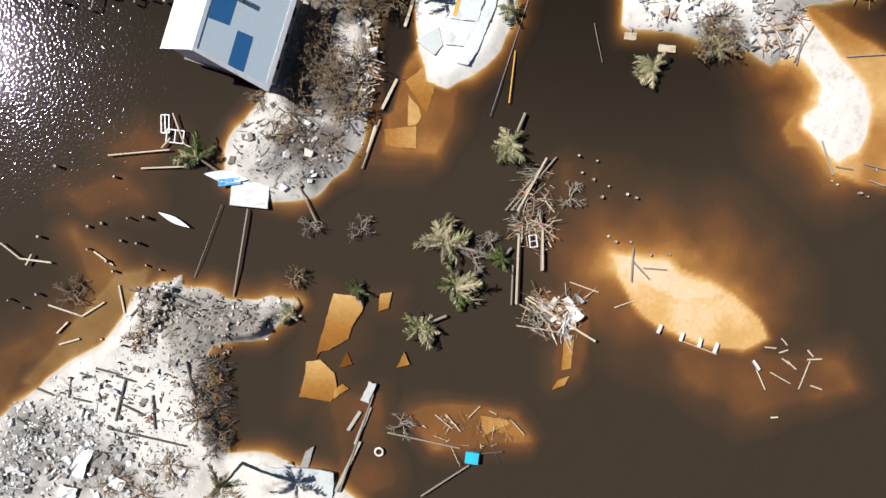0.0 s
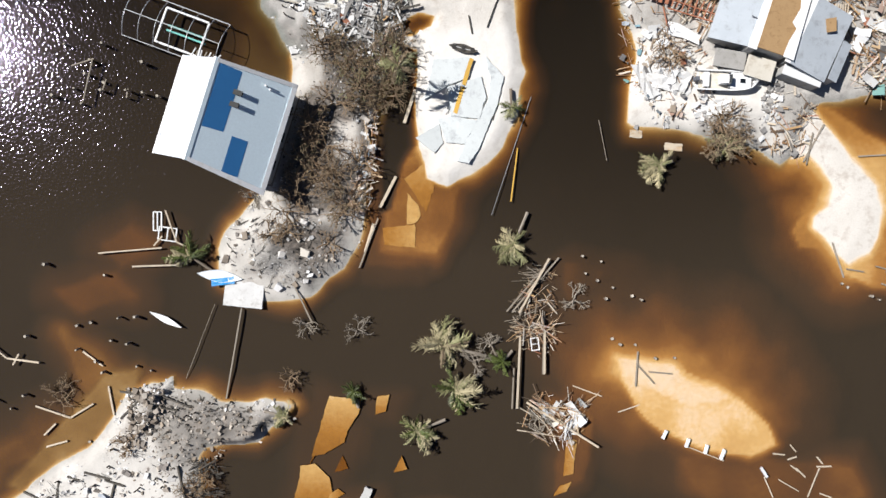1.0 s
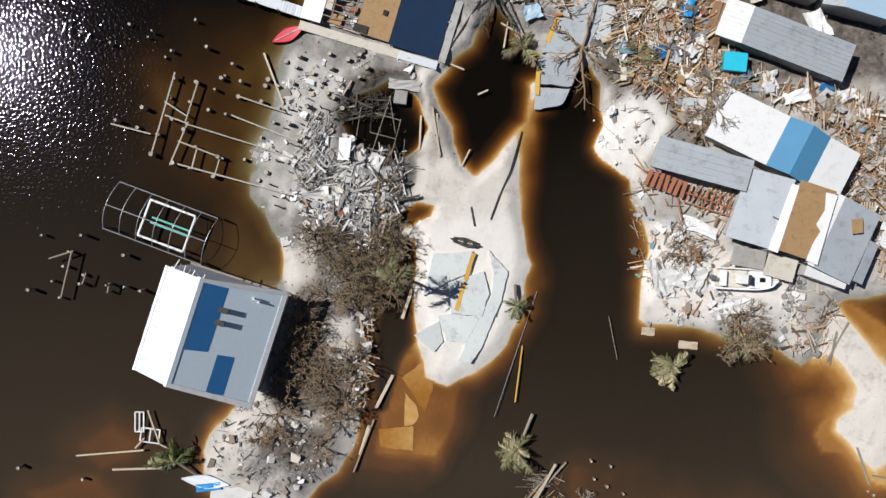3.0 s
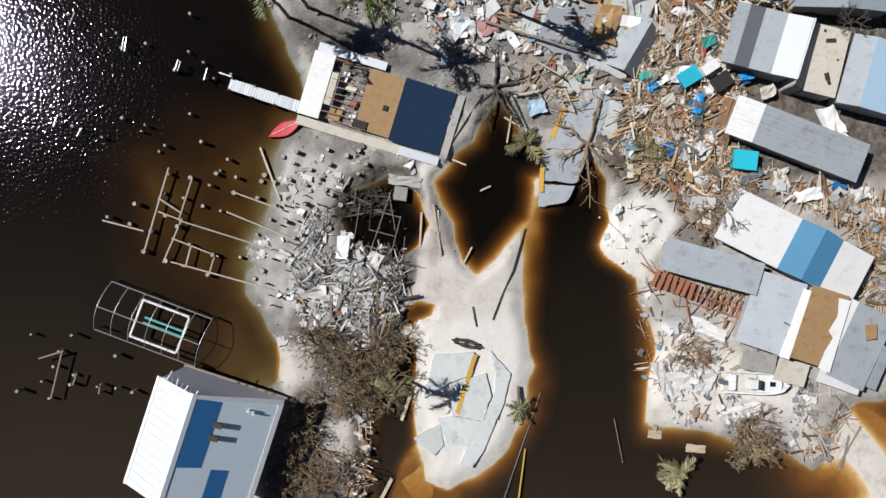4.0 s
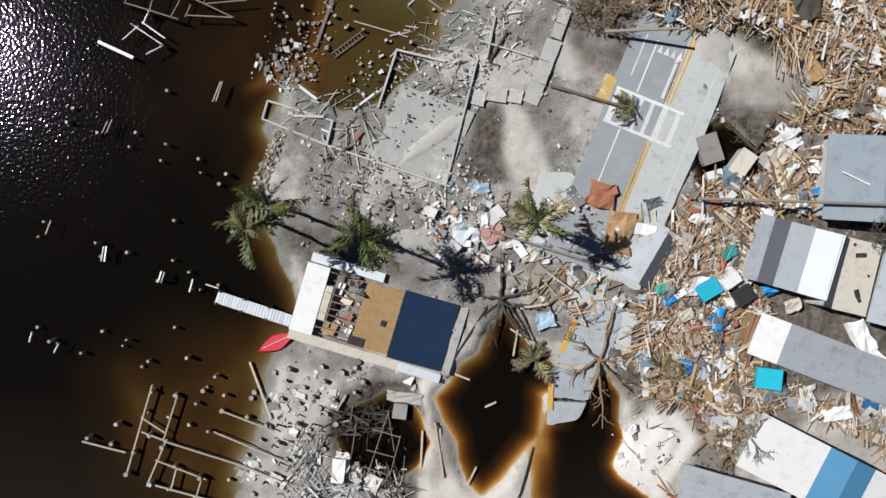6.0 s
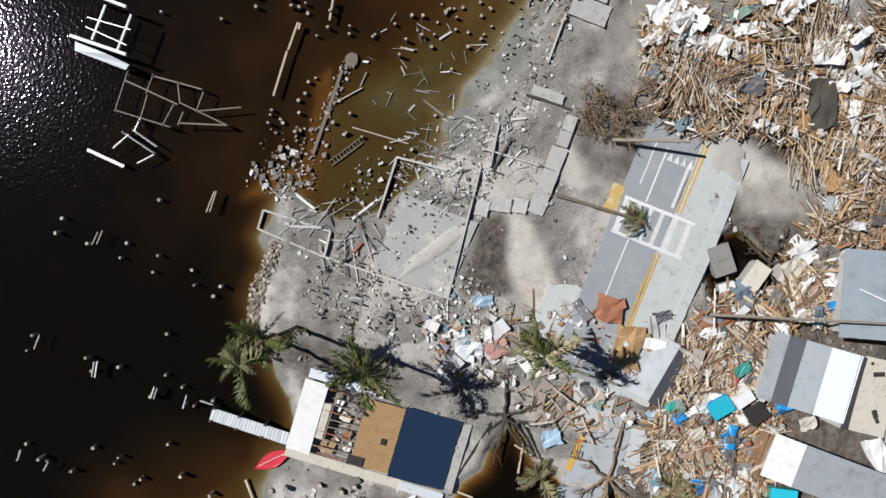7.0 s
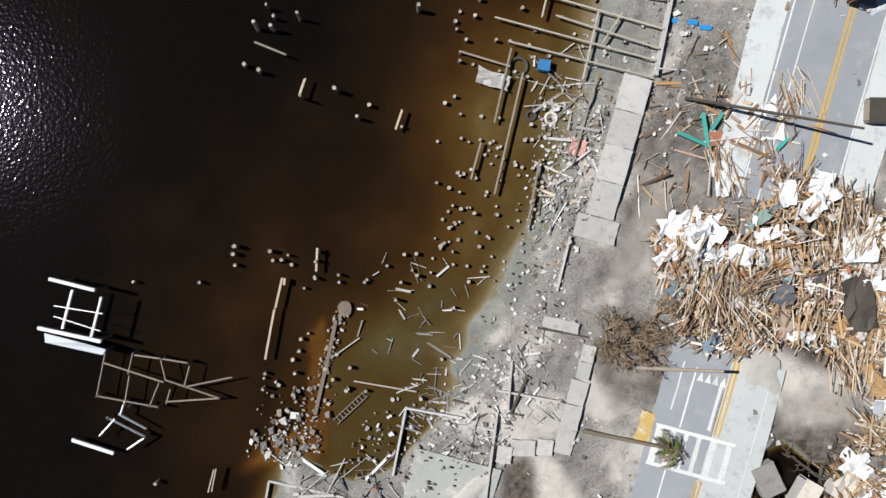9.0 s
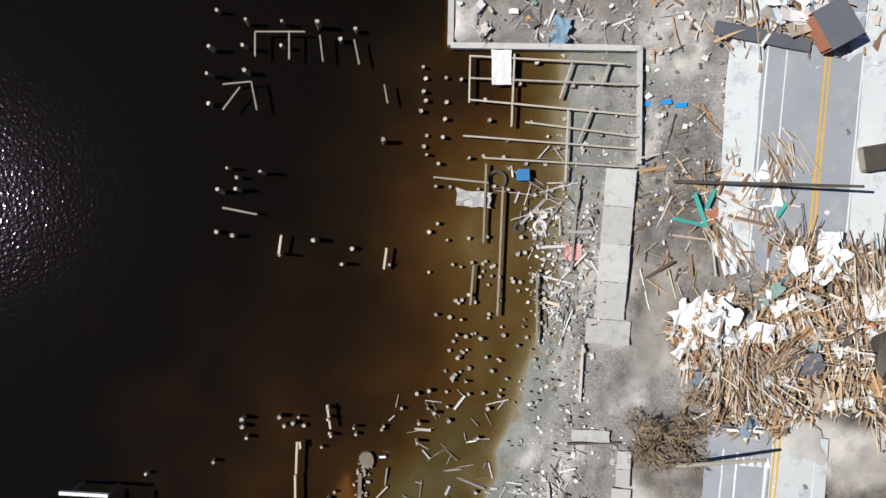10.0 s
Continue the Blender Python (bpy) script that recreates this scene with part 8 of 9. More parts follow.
panels([(3.27, 69.47, -162.38, 2.18, 1.89)], 0.4, 0.08, M_PINK, "brick_red_panel", "brick-red panel by the fallen palm", "panel", "", 6, 37)
panels([(7.18, 67.53, -169.68, 2.01, 1.54), (6.46, 69.46, -167, 1.53, 1.24)], 0.3, 0.06, M_CREAM, "cream_sheet", "cream board beside the palm", "sheet", "", 6, 38)
deck_section((29.09, 59.35, -15.62, 1.99, 5.85), 0.8, "rust-brown boarded deck section with pale trim on debris")
panels([(28.21, 37.2, 158.89, 4.37, 1.4), (25.88, 36.01, -156.61, 1.75, 1.03)], 0.3, 0.08, M_WHITE, "white_sheet", "white wall panel fallen beside the joists", "sheet", "white sheets", 5, 40)
panels([(-11.89, 44.87, 175.88, 1.31, 2.46)], 0.45, 0.12, M_WHITE, "fallen_door", "white door lying on dark timber", "door", "", 3, 41)
panels([(-11.91, 42.17, 168.47, 2, 1.78), (-9.18, 41.56, 172.71, 2.11, 1.97), (-15.8, 39.48, 173.46, 2.3, 1.2), (-5.38, 52.39, 174.35, 3.6, 1.11), (-10.25, 42.61, 78.94, 2.99, 0.99)], 0.2, 0.15, M_CONC, "concrete_slab", "pale broken slab among old stumps", "concrete slab", "slabs of the lost west house", 4, 42)
panels([(-44.47, -29.32, 165.18, 1.83, 4.01), (-39.98, -31.87, 158.93, 1.9, 1.6), (-46.16, -33.17, 162.32, 2.23, 1.82)], 0.2, 0.12, M_WHITE, "white_sheet", "white sheet lying on the rubble island", "sheet", "white sheets", 4, 43)
panels([(28.35, 104.43, -175.77, 1.52, 2.22), (34.25, 99.04, -175.73, 3.05, 2.58), (31.4, 105.11, 156.4, 1.59, 2.13), (26.67, 101.1, -169.92, 2.86, 1.11), (23.77, 99.4, 160.75, 2.08, 1.77)], 1.1, 0.08, M_WHITE, "white_sheet", "large white wall sheet on the lumber heap", "sheet", "white sheets", 9, 44)
panels([(33.85, 93.99, -173.84, 2.56, 4.68)], 1.3, 0.1, M_WOODDARK, "dark_roof_panel", "dark tarred roof panel on the lumber heap", "roof panel", "", 9, 45)
panels([(26.4, 95.72, 170.68, 3.54, 1.75)], 1.1, 0.08, M_DARKROOF, "dark_roof_panel", "slate roof panel on the lumber heap", "roof panel", "", 8, 46)
panels([(27.48, 98.32, -177.07, 1.78, 0.9), (32.77, 91.64, 126.29, 2.72, 1.23), (34.91, 87.16, 114.54, 2.94, 1.37)], 1.0, 0.06, M_PLY, "plywood_sheet", "tan plywood sheet on the lumber heap", "plywood sheet", "loose plywood", 8, 47)
panels([(30.82, 123.58, 153.48, 8.35, 1.15)], 0.5, 0.1, M_DARKROOF, "dark_roof_panel", "long dark grey roof strip across the road", "roof panel", "", 3, 48)
panels([(35.31, 120.68, 154.66, 1.47, 2.14), (38.83, 121.2, 157.61, 4.29, 4.22)], 0.4, 0.06, M_METALW, "white_sheet", "pale metal sheet on the road", "sheet", "white sheets", 5, 49)
panels([(27.71, 111.35, 179.91, 2.78, 4.22)], 0.25, 0.05, M_WHITE, "white_sheet", "crumpled white sheet on the roadside", "sheet", "white sheets", 5, 50)
beams([(21.85, 112.32, 22.11, 109.37), (19.45, 110.78, 22.35, 109.25), (29.18, 109.38, 28.1, 108.47), (22.48, 110.75, 23.6, 112.16)], 0.4, 0.3, 0.2, M_TEAL, "green_frame", "bright green bent metal frame", "frame", "green frames")
panels([(22.96, 106.33, -173.94, 1.29, 3.09)], 0.2, 0.1, M_METALW, "green_door", "pale green door lying at the roadside", "door", "", 4, 51)
panels([(23.42, 109.93, 178.16, 2.54, 1.28)], 0.1, 0.05, M_REDWOOD, "rust_sheet", "rust-red sheet flattened on earth", "sheet", "", 3, 52)
beams([(19.97, 120.94, 22.22, 120.48), (22.44, 120.06, 23.43, 119.86)], 0.1, 0.4, 0.2, M_BLUE, "blue_tarp", "blue tarpaulin scrap on bare earth", "tarpaulin", "blue tarpaulins")
panels([(1.73, 74.16, -170.41, 1.97, 1.13), (-0.64, 66.41, -167.17, 2.85, 1.7)], 0.1, 0.06, M_ROOFBLUE, "pale_blue_panel", "pale blue panel on grey sand", "panel", "pale blue panels", 4, 53)
panels([(0.35, 69.37, -172.81, 2.81, 2.26)], 0.3, 0.08, M_METALW, "white_sheet", "pale greenish sheet by the palms", "sheet", "white sheets", 8, 54)

# ---- south waterway ----
LG = "long bleached timber reaching across brown water"
beams([(-24.27, 2.79, -25.92, -8.2), (-10.03, 8.11, -7.87, 14.18), (-6.34, -25.1, 2.94, -26.95), (-8.19, -20.34, -12.28, -32.74), (24.17, -1.3, 23.99, -5.55), (25.51, -3.75, 28.34, -3.91), (24.07, -2.85, 26.25, -5.15), (14.24, 9.94, 8.74, 3.23), (8.04, 3.22, 12.16, 8.36), (12.62, 3.3, 12.64, -4.33), (9.09, -3.68, 8.98, -8.65), (-1.93, -33.14, 4.05, -29.08), (-15.57, 1.18, -17.75, 5.72)], 0.15, 0.17, 0.14, M_WOOD, "broken_timber", LG, "timber", "broken timbers")
beams([(11.1, -7.56, 19.73, -13.1), (9.75, -11.28, 15.81, -12.1), (16.37, -5.69, 19.94, -6.9), (21.98, -8.79, 24.58, -7.82), (30.74, -12.9, 35.05, -14.47), (10.47, 5.52, 13.21, 9.44), (-0.33, -22.74, 1.83, -24.49), (1.09, -22.71, 2.91, -24.83), (5.34, -21.56, 3.94, -23.02), (9.29, -23.28, 10.96, -25.05), (43.16, -12.33, 43.9, -13.17), (45.49, -18.71, 46.8, -15.12), (40.08, -16.31, 41.22, -18.79), (41.87, -16.63, 44.4, -18.02)], 0.12, 0.12, 0.1, M_LUMBER, "broken_timber", "pale drifted timber on a shoal", "timber", "broken timbers")
beams([(47.41, 12.53, 48.96, 8.33), (50.25, 23.1, 55.03, 23.47), (49.28, 9.39, 51.41, 9.08), (52.8, 9.81, 55.51, 9.15), (53.58, 7.71, 55.58, 7.04), (43.58, 22.28, 45.91, 26.86), (44.53, 25.79, 43.95, 21.94)], 0.15, 0.16, 0.14, M_WOOD, "broken_timber", "dark drifted timber on the sand spit", "timber", "broken timbers")
beams([(10.36, 29.4, 5.92, 14.97)], 0.02, 0.07, 0.05, M_STEEL, "cable", "fallen overhead cable trailing into the water", "cable")
beams([(8.87, 23.09, 8.22, 16.63)], 0.03, 0.16, 0.05, M_LINEY, "yellow_boom", "yellow float line drifting in brown water", "float line")
beams([(-27.55, 3.31, -30.94, -5.97), (18.64, 26.75, 19.74, 21.88)], 0.03, 0.06, 0.05, M_WOOD, "mooring_line", "slack mooring line over brown water", "mooring line")
beams([(27.45, -11.86, 27.92, -10.79), (30.31, -12.88, 30.64, -11.8), (32.67, -13.55, 32.92, -12.47), (34.6, -14.22, 35.06, -13.01), (39.59, -15.2, 40.33, -16.26)], 0.3, 0.3, 0.35, M_WHITE, "concrete_post", "short white concrete post lying by the shoal", "post", "white posts by the shoal")
beams([(41.11, -13.45, 42.54, -13.57), (42.91, -14.13, 43.97, -13.76), (43.29, -14.84, 44.24, -15.54), (44.01, -15.19, 45.11, -16.24), (46.46, -13.71, 47.2, -14.56), (46.5, -14.93, 48.27, -14.83), (48.39, -18.69, 46.95, -18.21), (42.09, -22.38, 43.01, -22.29)], 0.1, 0.16, 0.1, M_LUMBER, "drift_board", "small pale board drifting off the shoal", "board", "drift boards")
STRIP = "pale blue-grey asphalt strip left between two washouts"
SR = "broken slab of the sunken road under amber water"
sunk_slab([(-13.4, -7.66), (-9.49, -7.95), (-9.75, -9.74), (-11.07, -11.9), (-11.47, -13.34), (-13.88, -14.81), (-15.44, -15.2)], -0.17, 0.3, SR, 1, dip=0.028)
sunk_slab([(-7.57, -7.56), (-6.01, -7.32), (-6.41, -9.32), (-7.68, -9.84)], -0.15, 0.3, SR, 2, dip=0.05)
sunk_slab([(-16.78, -16.37), (-15.0, -16.05), (-13.12, -17.66), (-12.74, -19.81), (-13.5, -21.4), (-17.58, -20.75), (-16.83, -17.73)], -0.14, 0.3, SR, 3, dip=0.03)
sunk_slab([(-13.09, -19.81), (-12.11, -19.08), (-11.24, -19.64), (-13.22, -20.96)], -0.16, 0.25, SR, 4, tip=-0.06)
sunk_slab([(-4.34, -14.82), (-3.67, -16.46), (-5.3, -16.92)], -0.2, 0.25, SR, 5, tip=0.06)
sunk_slab([(-11.64, -14.97), (-10.83, -16.61), (-12.61, -17.07)], -0.36, 0.25, SR, 6)
sunk_slab([(15.83, -12.03), (17.05, -12.44), (16.72, -16.54), (15.51, -16.92)], -0.15, 0.25, SR, 7, tip=0.05)
sunk_slab([(15.11, -18.15), (16.52, -17.55), (15.98, -18.78), (14.35, -19.38)], -0.16, 0.25, SR, 8, tip=0.04)
sunk_slab([(5.39, -22.82), (8.69, -23.2), (9.13, -23.77), (6.71, -24.89), (5.8, -25.63)], -0.14, 0.25, SR, 9, tip=0.01)
sunk_slab([(9.19, -23.26), (11.16, -25.17), (10.81, -25.61), (7.57, -24.87)], -0.2, 0.25, SR, 10)
sunk_slab([(-15.31, -15.43), (-14.4, -14.26), (-14.63, -13.41), (-15.59, -16.29), (-17.17, -20.63), (-17.67, -20.64)], -0.34, 0.2, SR, 11)
sunk_slab([(-4.81, 19.08), (-2.68, 20.85), (-0.5, 20.38), (-1.28, 17.72), (-2.07, 15.06), (-3.24, 16.88)], -0.17, 0.25, SR, 15, dip=0.02)
sunk_slab([(-4.37, 17.37), (-3.01, 15.83), (-2.72, 14.71), (-3.28, 13.71), (-4.4, 13.54)], -0.09, 0.25, SR, 16)
sunk_slab([(-7.28, 13.07), (-3.34, 13.57), (-3.27, 10.74), (-7.03, 10.96)], -0.15, 0.25, SR, 17, tip=0.02)
KB = "long bleached kerb length along the sunken road"
beams([(-8.53, -21.91, -10.36, -26.69), (-9.78, -22.47, -11.31, -24.93), (-9.79, -26.33, -12.75, -32.67)], 0.05, 0.42, 0.2, M_JOIST, "kerb_length", KB, "kerb", "kerb lengths")
sunk_slab([(-16.7, -27.79), (-15.57, -27.05), (-16.32, -29.94), (-17.53, -30.33)], 0.05, 0.3, KB, 14, M_CONCD, 0.0, 0.025)


def tyre(x, y, r, label):
    bm = bmesh.new()
    rings = []
    for i in range(18):
        a = 2 * math.pi * i / 18
        rings.append([bm.verts.new(((r + 0.14 * math.cos(b)) * math.cos(a), (r + 0.14 * math.cos(b)) * math.sin(a), 0.12 * math.sin(b))) for b in (0, 1.05, 2.1, 3.14, 4.19, 5.24)])
    for a, b in zip(rings, rings[1:] + rings[:1]):
        for k in range(6):
            bm.faces.new((a[k], b[k], b[(k + 1) % 6], a[(k + 1) % 6]))
    ob = link("tyre", bm, M_RUBBER if r < 0.45 else M_WOODDARK if r > 0.6 else M_CREAM)
    ob.matrix_world = pose(x, y, rest(x, y) + 0.08, 6, -5, 0)
    thing(ob, label, "ring")


for (x, y), r, lb in (((-7.34, -27.62), 0.5, "pale ring float lying in shallow water"), ((5.96, 118.17), 0.75, "round grey hoop by the pilings"), ((8.45, 113.23), 0.5, "loose hoop of pipe on the shore"), ((-7.43, 72.32), 0.35, "black tyre half buried in sand"), ((6.69, 113.65), 0.4, "black tyre on the shore")):
    tyre(x, y, r, lb)


def dock_chair():
    """Wrecked white dock steps: two frames of slats tangled together."""
    for k, (cx, cy, ang, lu, lv) in enumerate([(-34.63, 13.21, -178.98, 0.98, 2.24), (-33.39, 11.68, 173.45, 2.12, 1.58)]):
        e = empty("slatted_bench", cx, cy, rest(cx, cy) + 0.2, ang)
        for y in (-lv / 2, lv / 2):
            part("rail", one_box(pose(0, y, 0), lu, 0.14, 0.12), M_WHITE, e)
        for i in range(3):
            part("slat", one_box(pose(-lu / 2 + lu * i / 2, 0, 0.05), 0.14, lv, 0.1), M_WHITE, e)
        thing(e, "white slatted bench wrecked in the shallows", "bench", "wrecked white benches")


dock_chair()
beams([(-33.67, 14.56, -32.23, 10.73), (-32.23, 10.73, -31.17, 10.26), (-34, 11.4, -35.04, 10.19), (-41.72, 9.16, -33.99, 10)], 0.3, 0.16, 0.14, M_LUMBER, "broken_timber", "pale timber tangled with wrecked frames", "timber", "broken timbers")

# ---- rafters and joists by the grey shed ----
for k in range(16):
    f = k / 15
    (xa, ya), (xb, yb) = (22.3, 42.62), (32.11, 39.41)
    x, y = xa + (xb - xa) * f, ya + (yb - ya) * f
    ob = box("floor_joist", Matrix.Identity(4), 0.42 if k < 7 else 0.14, 1.9, 0.14, M_REDWOOD)
    ob.matrix_world = pose(x, y, rest(x, y) + 0.7, 3 * ((k * 7) % 3 - 1), 0, -20 + 3 * ((k * 5) % 4 - 1.5))
    thing(ob, "rust-brown floor joist of the collapsed shed", "joist", "joists of the collapsed shed")
beams([(26.56, 41, 32.44, 39.22), (26.26, 40.02, 32.14, 38.37), (21.63, 43.44, 26.2, 41.96)], 0.62, 0.14, 0.14, M_REDWOOD, "floor_joist", "rust-brown beam under the collapsed floor", "joist", "joists of the collapsed shed")

# ---- steel bars in the flooded basement ----
frame_of("rebar_mat", [(-6.9, 51.07, -9.11, 43.91), (-5.67, 48.52, -6.83, 43.65), (-8.59, 49.09, -5.66, 48.33), (-9.18, 46.94, -6.25, 46.25), (-9.46, 45.19, -6.53, 44.3), (-10.23, 49.69, -11.04, 43.53), (-7.03, 51.06, -6.27, 46.89)], 0.5, 0.05, M_WOOD, "bent steel bar grid over a dark flooded pit", "steel grid", (), 0.0, "bar")
beams([(-2.16, 49.99, -1.16, 44.51), (-3.43, 48.99, -3.52, 45.1), (-11.32, 52.65, -12.25, 51.01), (-21.45, 55.61, -19.04, 49.85)], 0.25, 0.2, 0.18, M_LUMBER, "broken_timber", "pale timber on the sand edge", "timber", "broken timbers")
beams([(5.36, 59.77, 9.67, 57.29), (6.16, 59.92, 5.75, 56.98), (-0.23, 54.94, 1.35, 54.36), (2.99, 51.61, 4.1, 52.14), (1.37, 43.45, 2.25, 45.35), (-1.62, 49.29, -1.16, 44.31)], 0.15, 0.18, 0.14, M_LUMBER, "broken_timber", "pale timber over the dark pond", "timber", "broken timbers")
beams([(8.1, 47.52, 6.87, 42.87), (6.87, 42.87, 5.71, 40.15), (5.71, 40.15, 4.79, 37.44), (2.97, 62.16, -0.29, 56.79), (-0.29, 56.79, -1.15, 54.59), (6.08, 62.25, 8.07, 58.28)], 0.06, 0.16, 0.12, M_DARK, "asphalt_edge", "dark broken asphalt edge along the sand", "asphalt edge", "broken asphalt edges")
beams([(2.52, 38.78, 2.98, 36.64), (4.82, 33.32, 6.64, 31.13), (6.15, 29.1, 5.68, 26.38)], 0.1, 0.14, 0.12, M_WOODDARK, "broken_timber", "thin dark stick on white sand", "timber", "broken timbers")
beams([(-3.71, 29.91, -4.97, 25.81), (-5.84, 19.34, -7.66, 15.56), (-8.43, 13.49, -9.37, 10.06)], 0.0, 0.35, 0.25, M_LUMBER, "broken_timber", "pale kerb timber along the narrow channel", "timber", "broken timbers")

# ---- rubble island: lines of dark sills and stumps ----
beams([(-42.77, -17.44, -39.59, -18.23), (-44.88, -18.04, -43.12, -18.58), (-40.3, -18.32, -37.82, -19.05), (-45.94, -18.63, -46.14, -21.26), (-39.09, -18.79, -40.26, -24), (-39.57, -21.86, -36.73, -23.23), (-45.58, -21.25, -43.45, -21.71), (-50.52, -20.27, -48.05, -20.94), (-33.67, -7.94, -30.14, -9.29), (-38.95, -7.68, -36.49, -7.99), (-35.07, -9.03, -31.55, -9.67), (-36.48, -8.7, -38.58, -10.85), (-44.12, -30.13, -42.01, -27.95), (-52.63, -23.86, -50.51, -25.25), (-40.61, -25.08, -31.4, -27.05), (-35.69, -20.72, -35.31, -24.98), (-31.49, -16.39, -30.4, -20.63)], 0.1, 0.2, 0.2, M_WOODDARK, "sill_beam", "dark sill beam half buried in white rubble", "beam", "sill beams")
lumber([(-30.16, -15.7), (-26.62, -16.34), (-25.95, -27.03), (-29, -27.08)], 320, 0.5, 301, "root_tangle", "dark roots and sticks along the island edge", 0, (0.6, 2.4), None, 0.6, M_WOODDARK)
lumber([(-38.7, -7.34), (-25.29, -8.17), (-16.79, -10.5), (-26.65, -13.51), (-37.25, -13.69)], 120, 0.15, 302, "root_tangle", "dark sticks strewn over the sand neck", 0, (0.3, 1.6), None, 0.5, M_WOODDARK)
lumber([(-25.52, 13.96), (-11.48, 12.82), (-12.8, 7.19), (-19.8, 4.61), (-26.87, 8.35)], 130, 0.15, 303, "root_tangle", "dark sticks and roots on the small island", 0, (0.3, 1.8), None, 0.5, M_WOODDARK)
for k, (x, y) in enumerate([(-15.96, 24.77), (-13.77, 19.2), (-10.27, 20.67)]):
    scrub(x, y, 2.6, 2.4, 400 + k, "dark tangle of storm-stripped limbs")
# ---- stranded slabs and rocks on the east bank ----
slab_rects([(25.74, 32.43, 159.74, 3.65, 3.25), (28.26, 31.55, 160.98, 2.89, 2.72), (23.72, 31.77, -164.59, 1.39, 3.32), (32.07, 29.16, -171.36, 3.75, 0.64)], 0.62, M_SHELL, "broken white slab on the east bank", 0.25, 3, 21, 0.25)
lumber([(39.58, 31.25), (42.1, 30.97), (41.21, 23.18), (38.82, 23.46)], 60, 0.3, 304, "rock_row", "grey drift boards along the bank wall", 4, (0.5, 2.2))
chunks(130, 31, lambda r, m: 1.0, (0.2, 0.8), "rubble", "white stones along the east bank", box_area=(38, 44, 18, 32))
chunks(160, 32, lambda r, m: 1.0, (0.12, 0.6), "rubble", "pale broken stones at the east bank", box_area=(22, 34, 26, 38))
lumber([(40.67, 24.19), (43.1, 29.48), (45.68, 30.21), (44.52, 26.26), (43.02, 22.29)], 40, 0.3, 305, "lumber_heap", "dark drifted boards at the bank corner", 6, (0.8, 3))
scrub(*(33.74, 23.63), 2.8, 1.4, 421, "dead palm heap in the water at the bank", M_FRONDB, 6)
scrub(*(34.34, 25.29), 2.4, 1.4, 422, "dead palm heap in the water at the bank", M_FRONDB, 6)
panels([(23.19, 25.17, 176.23, 1.5, 0.93), (27.8, 23.72, 176.07, 2.19, 0.87)], -0.02, 0.06, M_LUMBER, "sunken_panel", "tan panel half sunk at the bank", "panel", "sunken panels", 3, 61)

panels([(36.41, 79.43, -164.45, 1.15, 0.58), (36.53, 77.68, -171.8, 0.96, 0.79), (35.82, 74.63, -172.16, 1.01, 0.79)], 0.6, 0.3, M_BLUE, "blue_tub", "small blue plastic tub beside the grey roof", "tub", "blue tubs", 3, 71)
panels([(24.19, 56.58, -158.56, 2.64, 0.83)], 0.5, 0.06, M_TARP, "blue_tarp", "deep blue tarpaulin on brown debris", "tarpaulin", "blue tarpaulins", 6, 72)
panels([(30.98, 64.19, -159.81, 1.87, 0.81), (41.91, 53.09, 159.94, 1.6, 0.87)], 0.5, 0.06, M_TARP, "blue_tarp", "deep blue tarpaulin beside the row house", "tarpaulin", "blue tarpaulins", 6, 73)
panels([(38.7, 52.15, -165.67, 2.73, 1.34), (43.91, 52.27, -164.15, 2.44, 1.42), (28.45, 62.95, -166.95, 1.51, 0.79), (17.82, 49.96, -156.38, 1.28, 0.78)], 0.6, 0.06, M_WHITE, "white_sheet", PN, "sheet", "white sheets", 8, 74)
branch = scrub(*(29.25, 50.11), 1.7, 0.5, 431, "grey bare branch lying on a white roof", None, 0, M_WOOD)
branch.location.z = 3.05
branch = scrub(*(41.32, 70.38), 1.6, 0.5, 432, "grey bare branch lying on a grey roof", None, 0, M_WOODDARK)
branch.location.z = 3.35

beams([(4.57, 62.8, 2.76, 61.37), (2.76, 61.37, 2.41, 59.33), (2.41, 59.33, -0.76, 57.14), (4.76, 62.63, 6.44, 60.64), (6.44, 60.64, 7.51, 58.82), (12.16, 61.24, 10.97, 59.17), (10.97, 59.17, 11.88, 56.92), (11.88, 56.92, 10.32, 55.08), (4.57, 62.8, 4.38, 65.19), (13.37, 57.08, 13.88, 59.79)], 0.02, 0.22, 0.12, M_DARK, "asphalt_edge", "jagged dark crack along broken asphalt", "asphalt edge", "broken asphalt edges")
sunk_slab([(12.39, 61.39), (14.53, 62.67), (17.17, 63.6), (16.22, 59.38), (14.9, 56.4), (10.1, 56.4), (11.15, 58.44)], 0.66, 0.5, STRIP, 31, M_ASPHM, 0.0, 0.06)
sunk_slab([(9.75, 55.9), (14.7, 55.9), (13.5, 52.7), (9.4, 52.9)], 0.6, 0.5, STRIP, 32, M_ASPHM, 0.01, 0.06, 0.01)
sunk_slab([(9.4, 52.6), (13.35, 52.4), (12.73, 50.76), (11.11, 50.29), (9.41, 49.99)], 0.5, 0.6, STRIP, 33, M_ASPHM, 0.0, 0.06, 0.04)
CRACK = "cracked pale asphalt plate stranded on white sand"
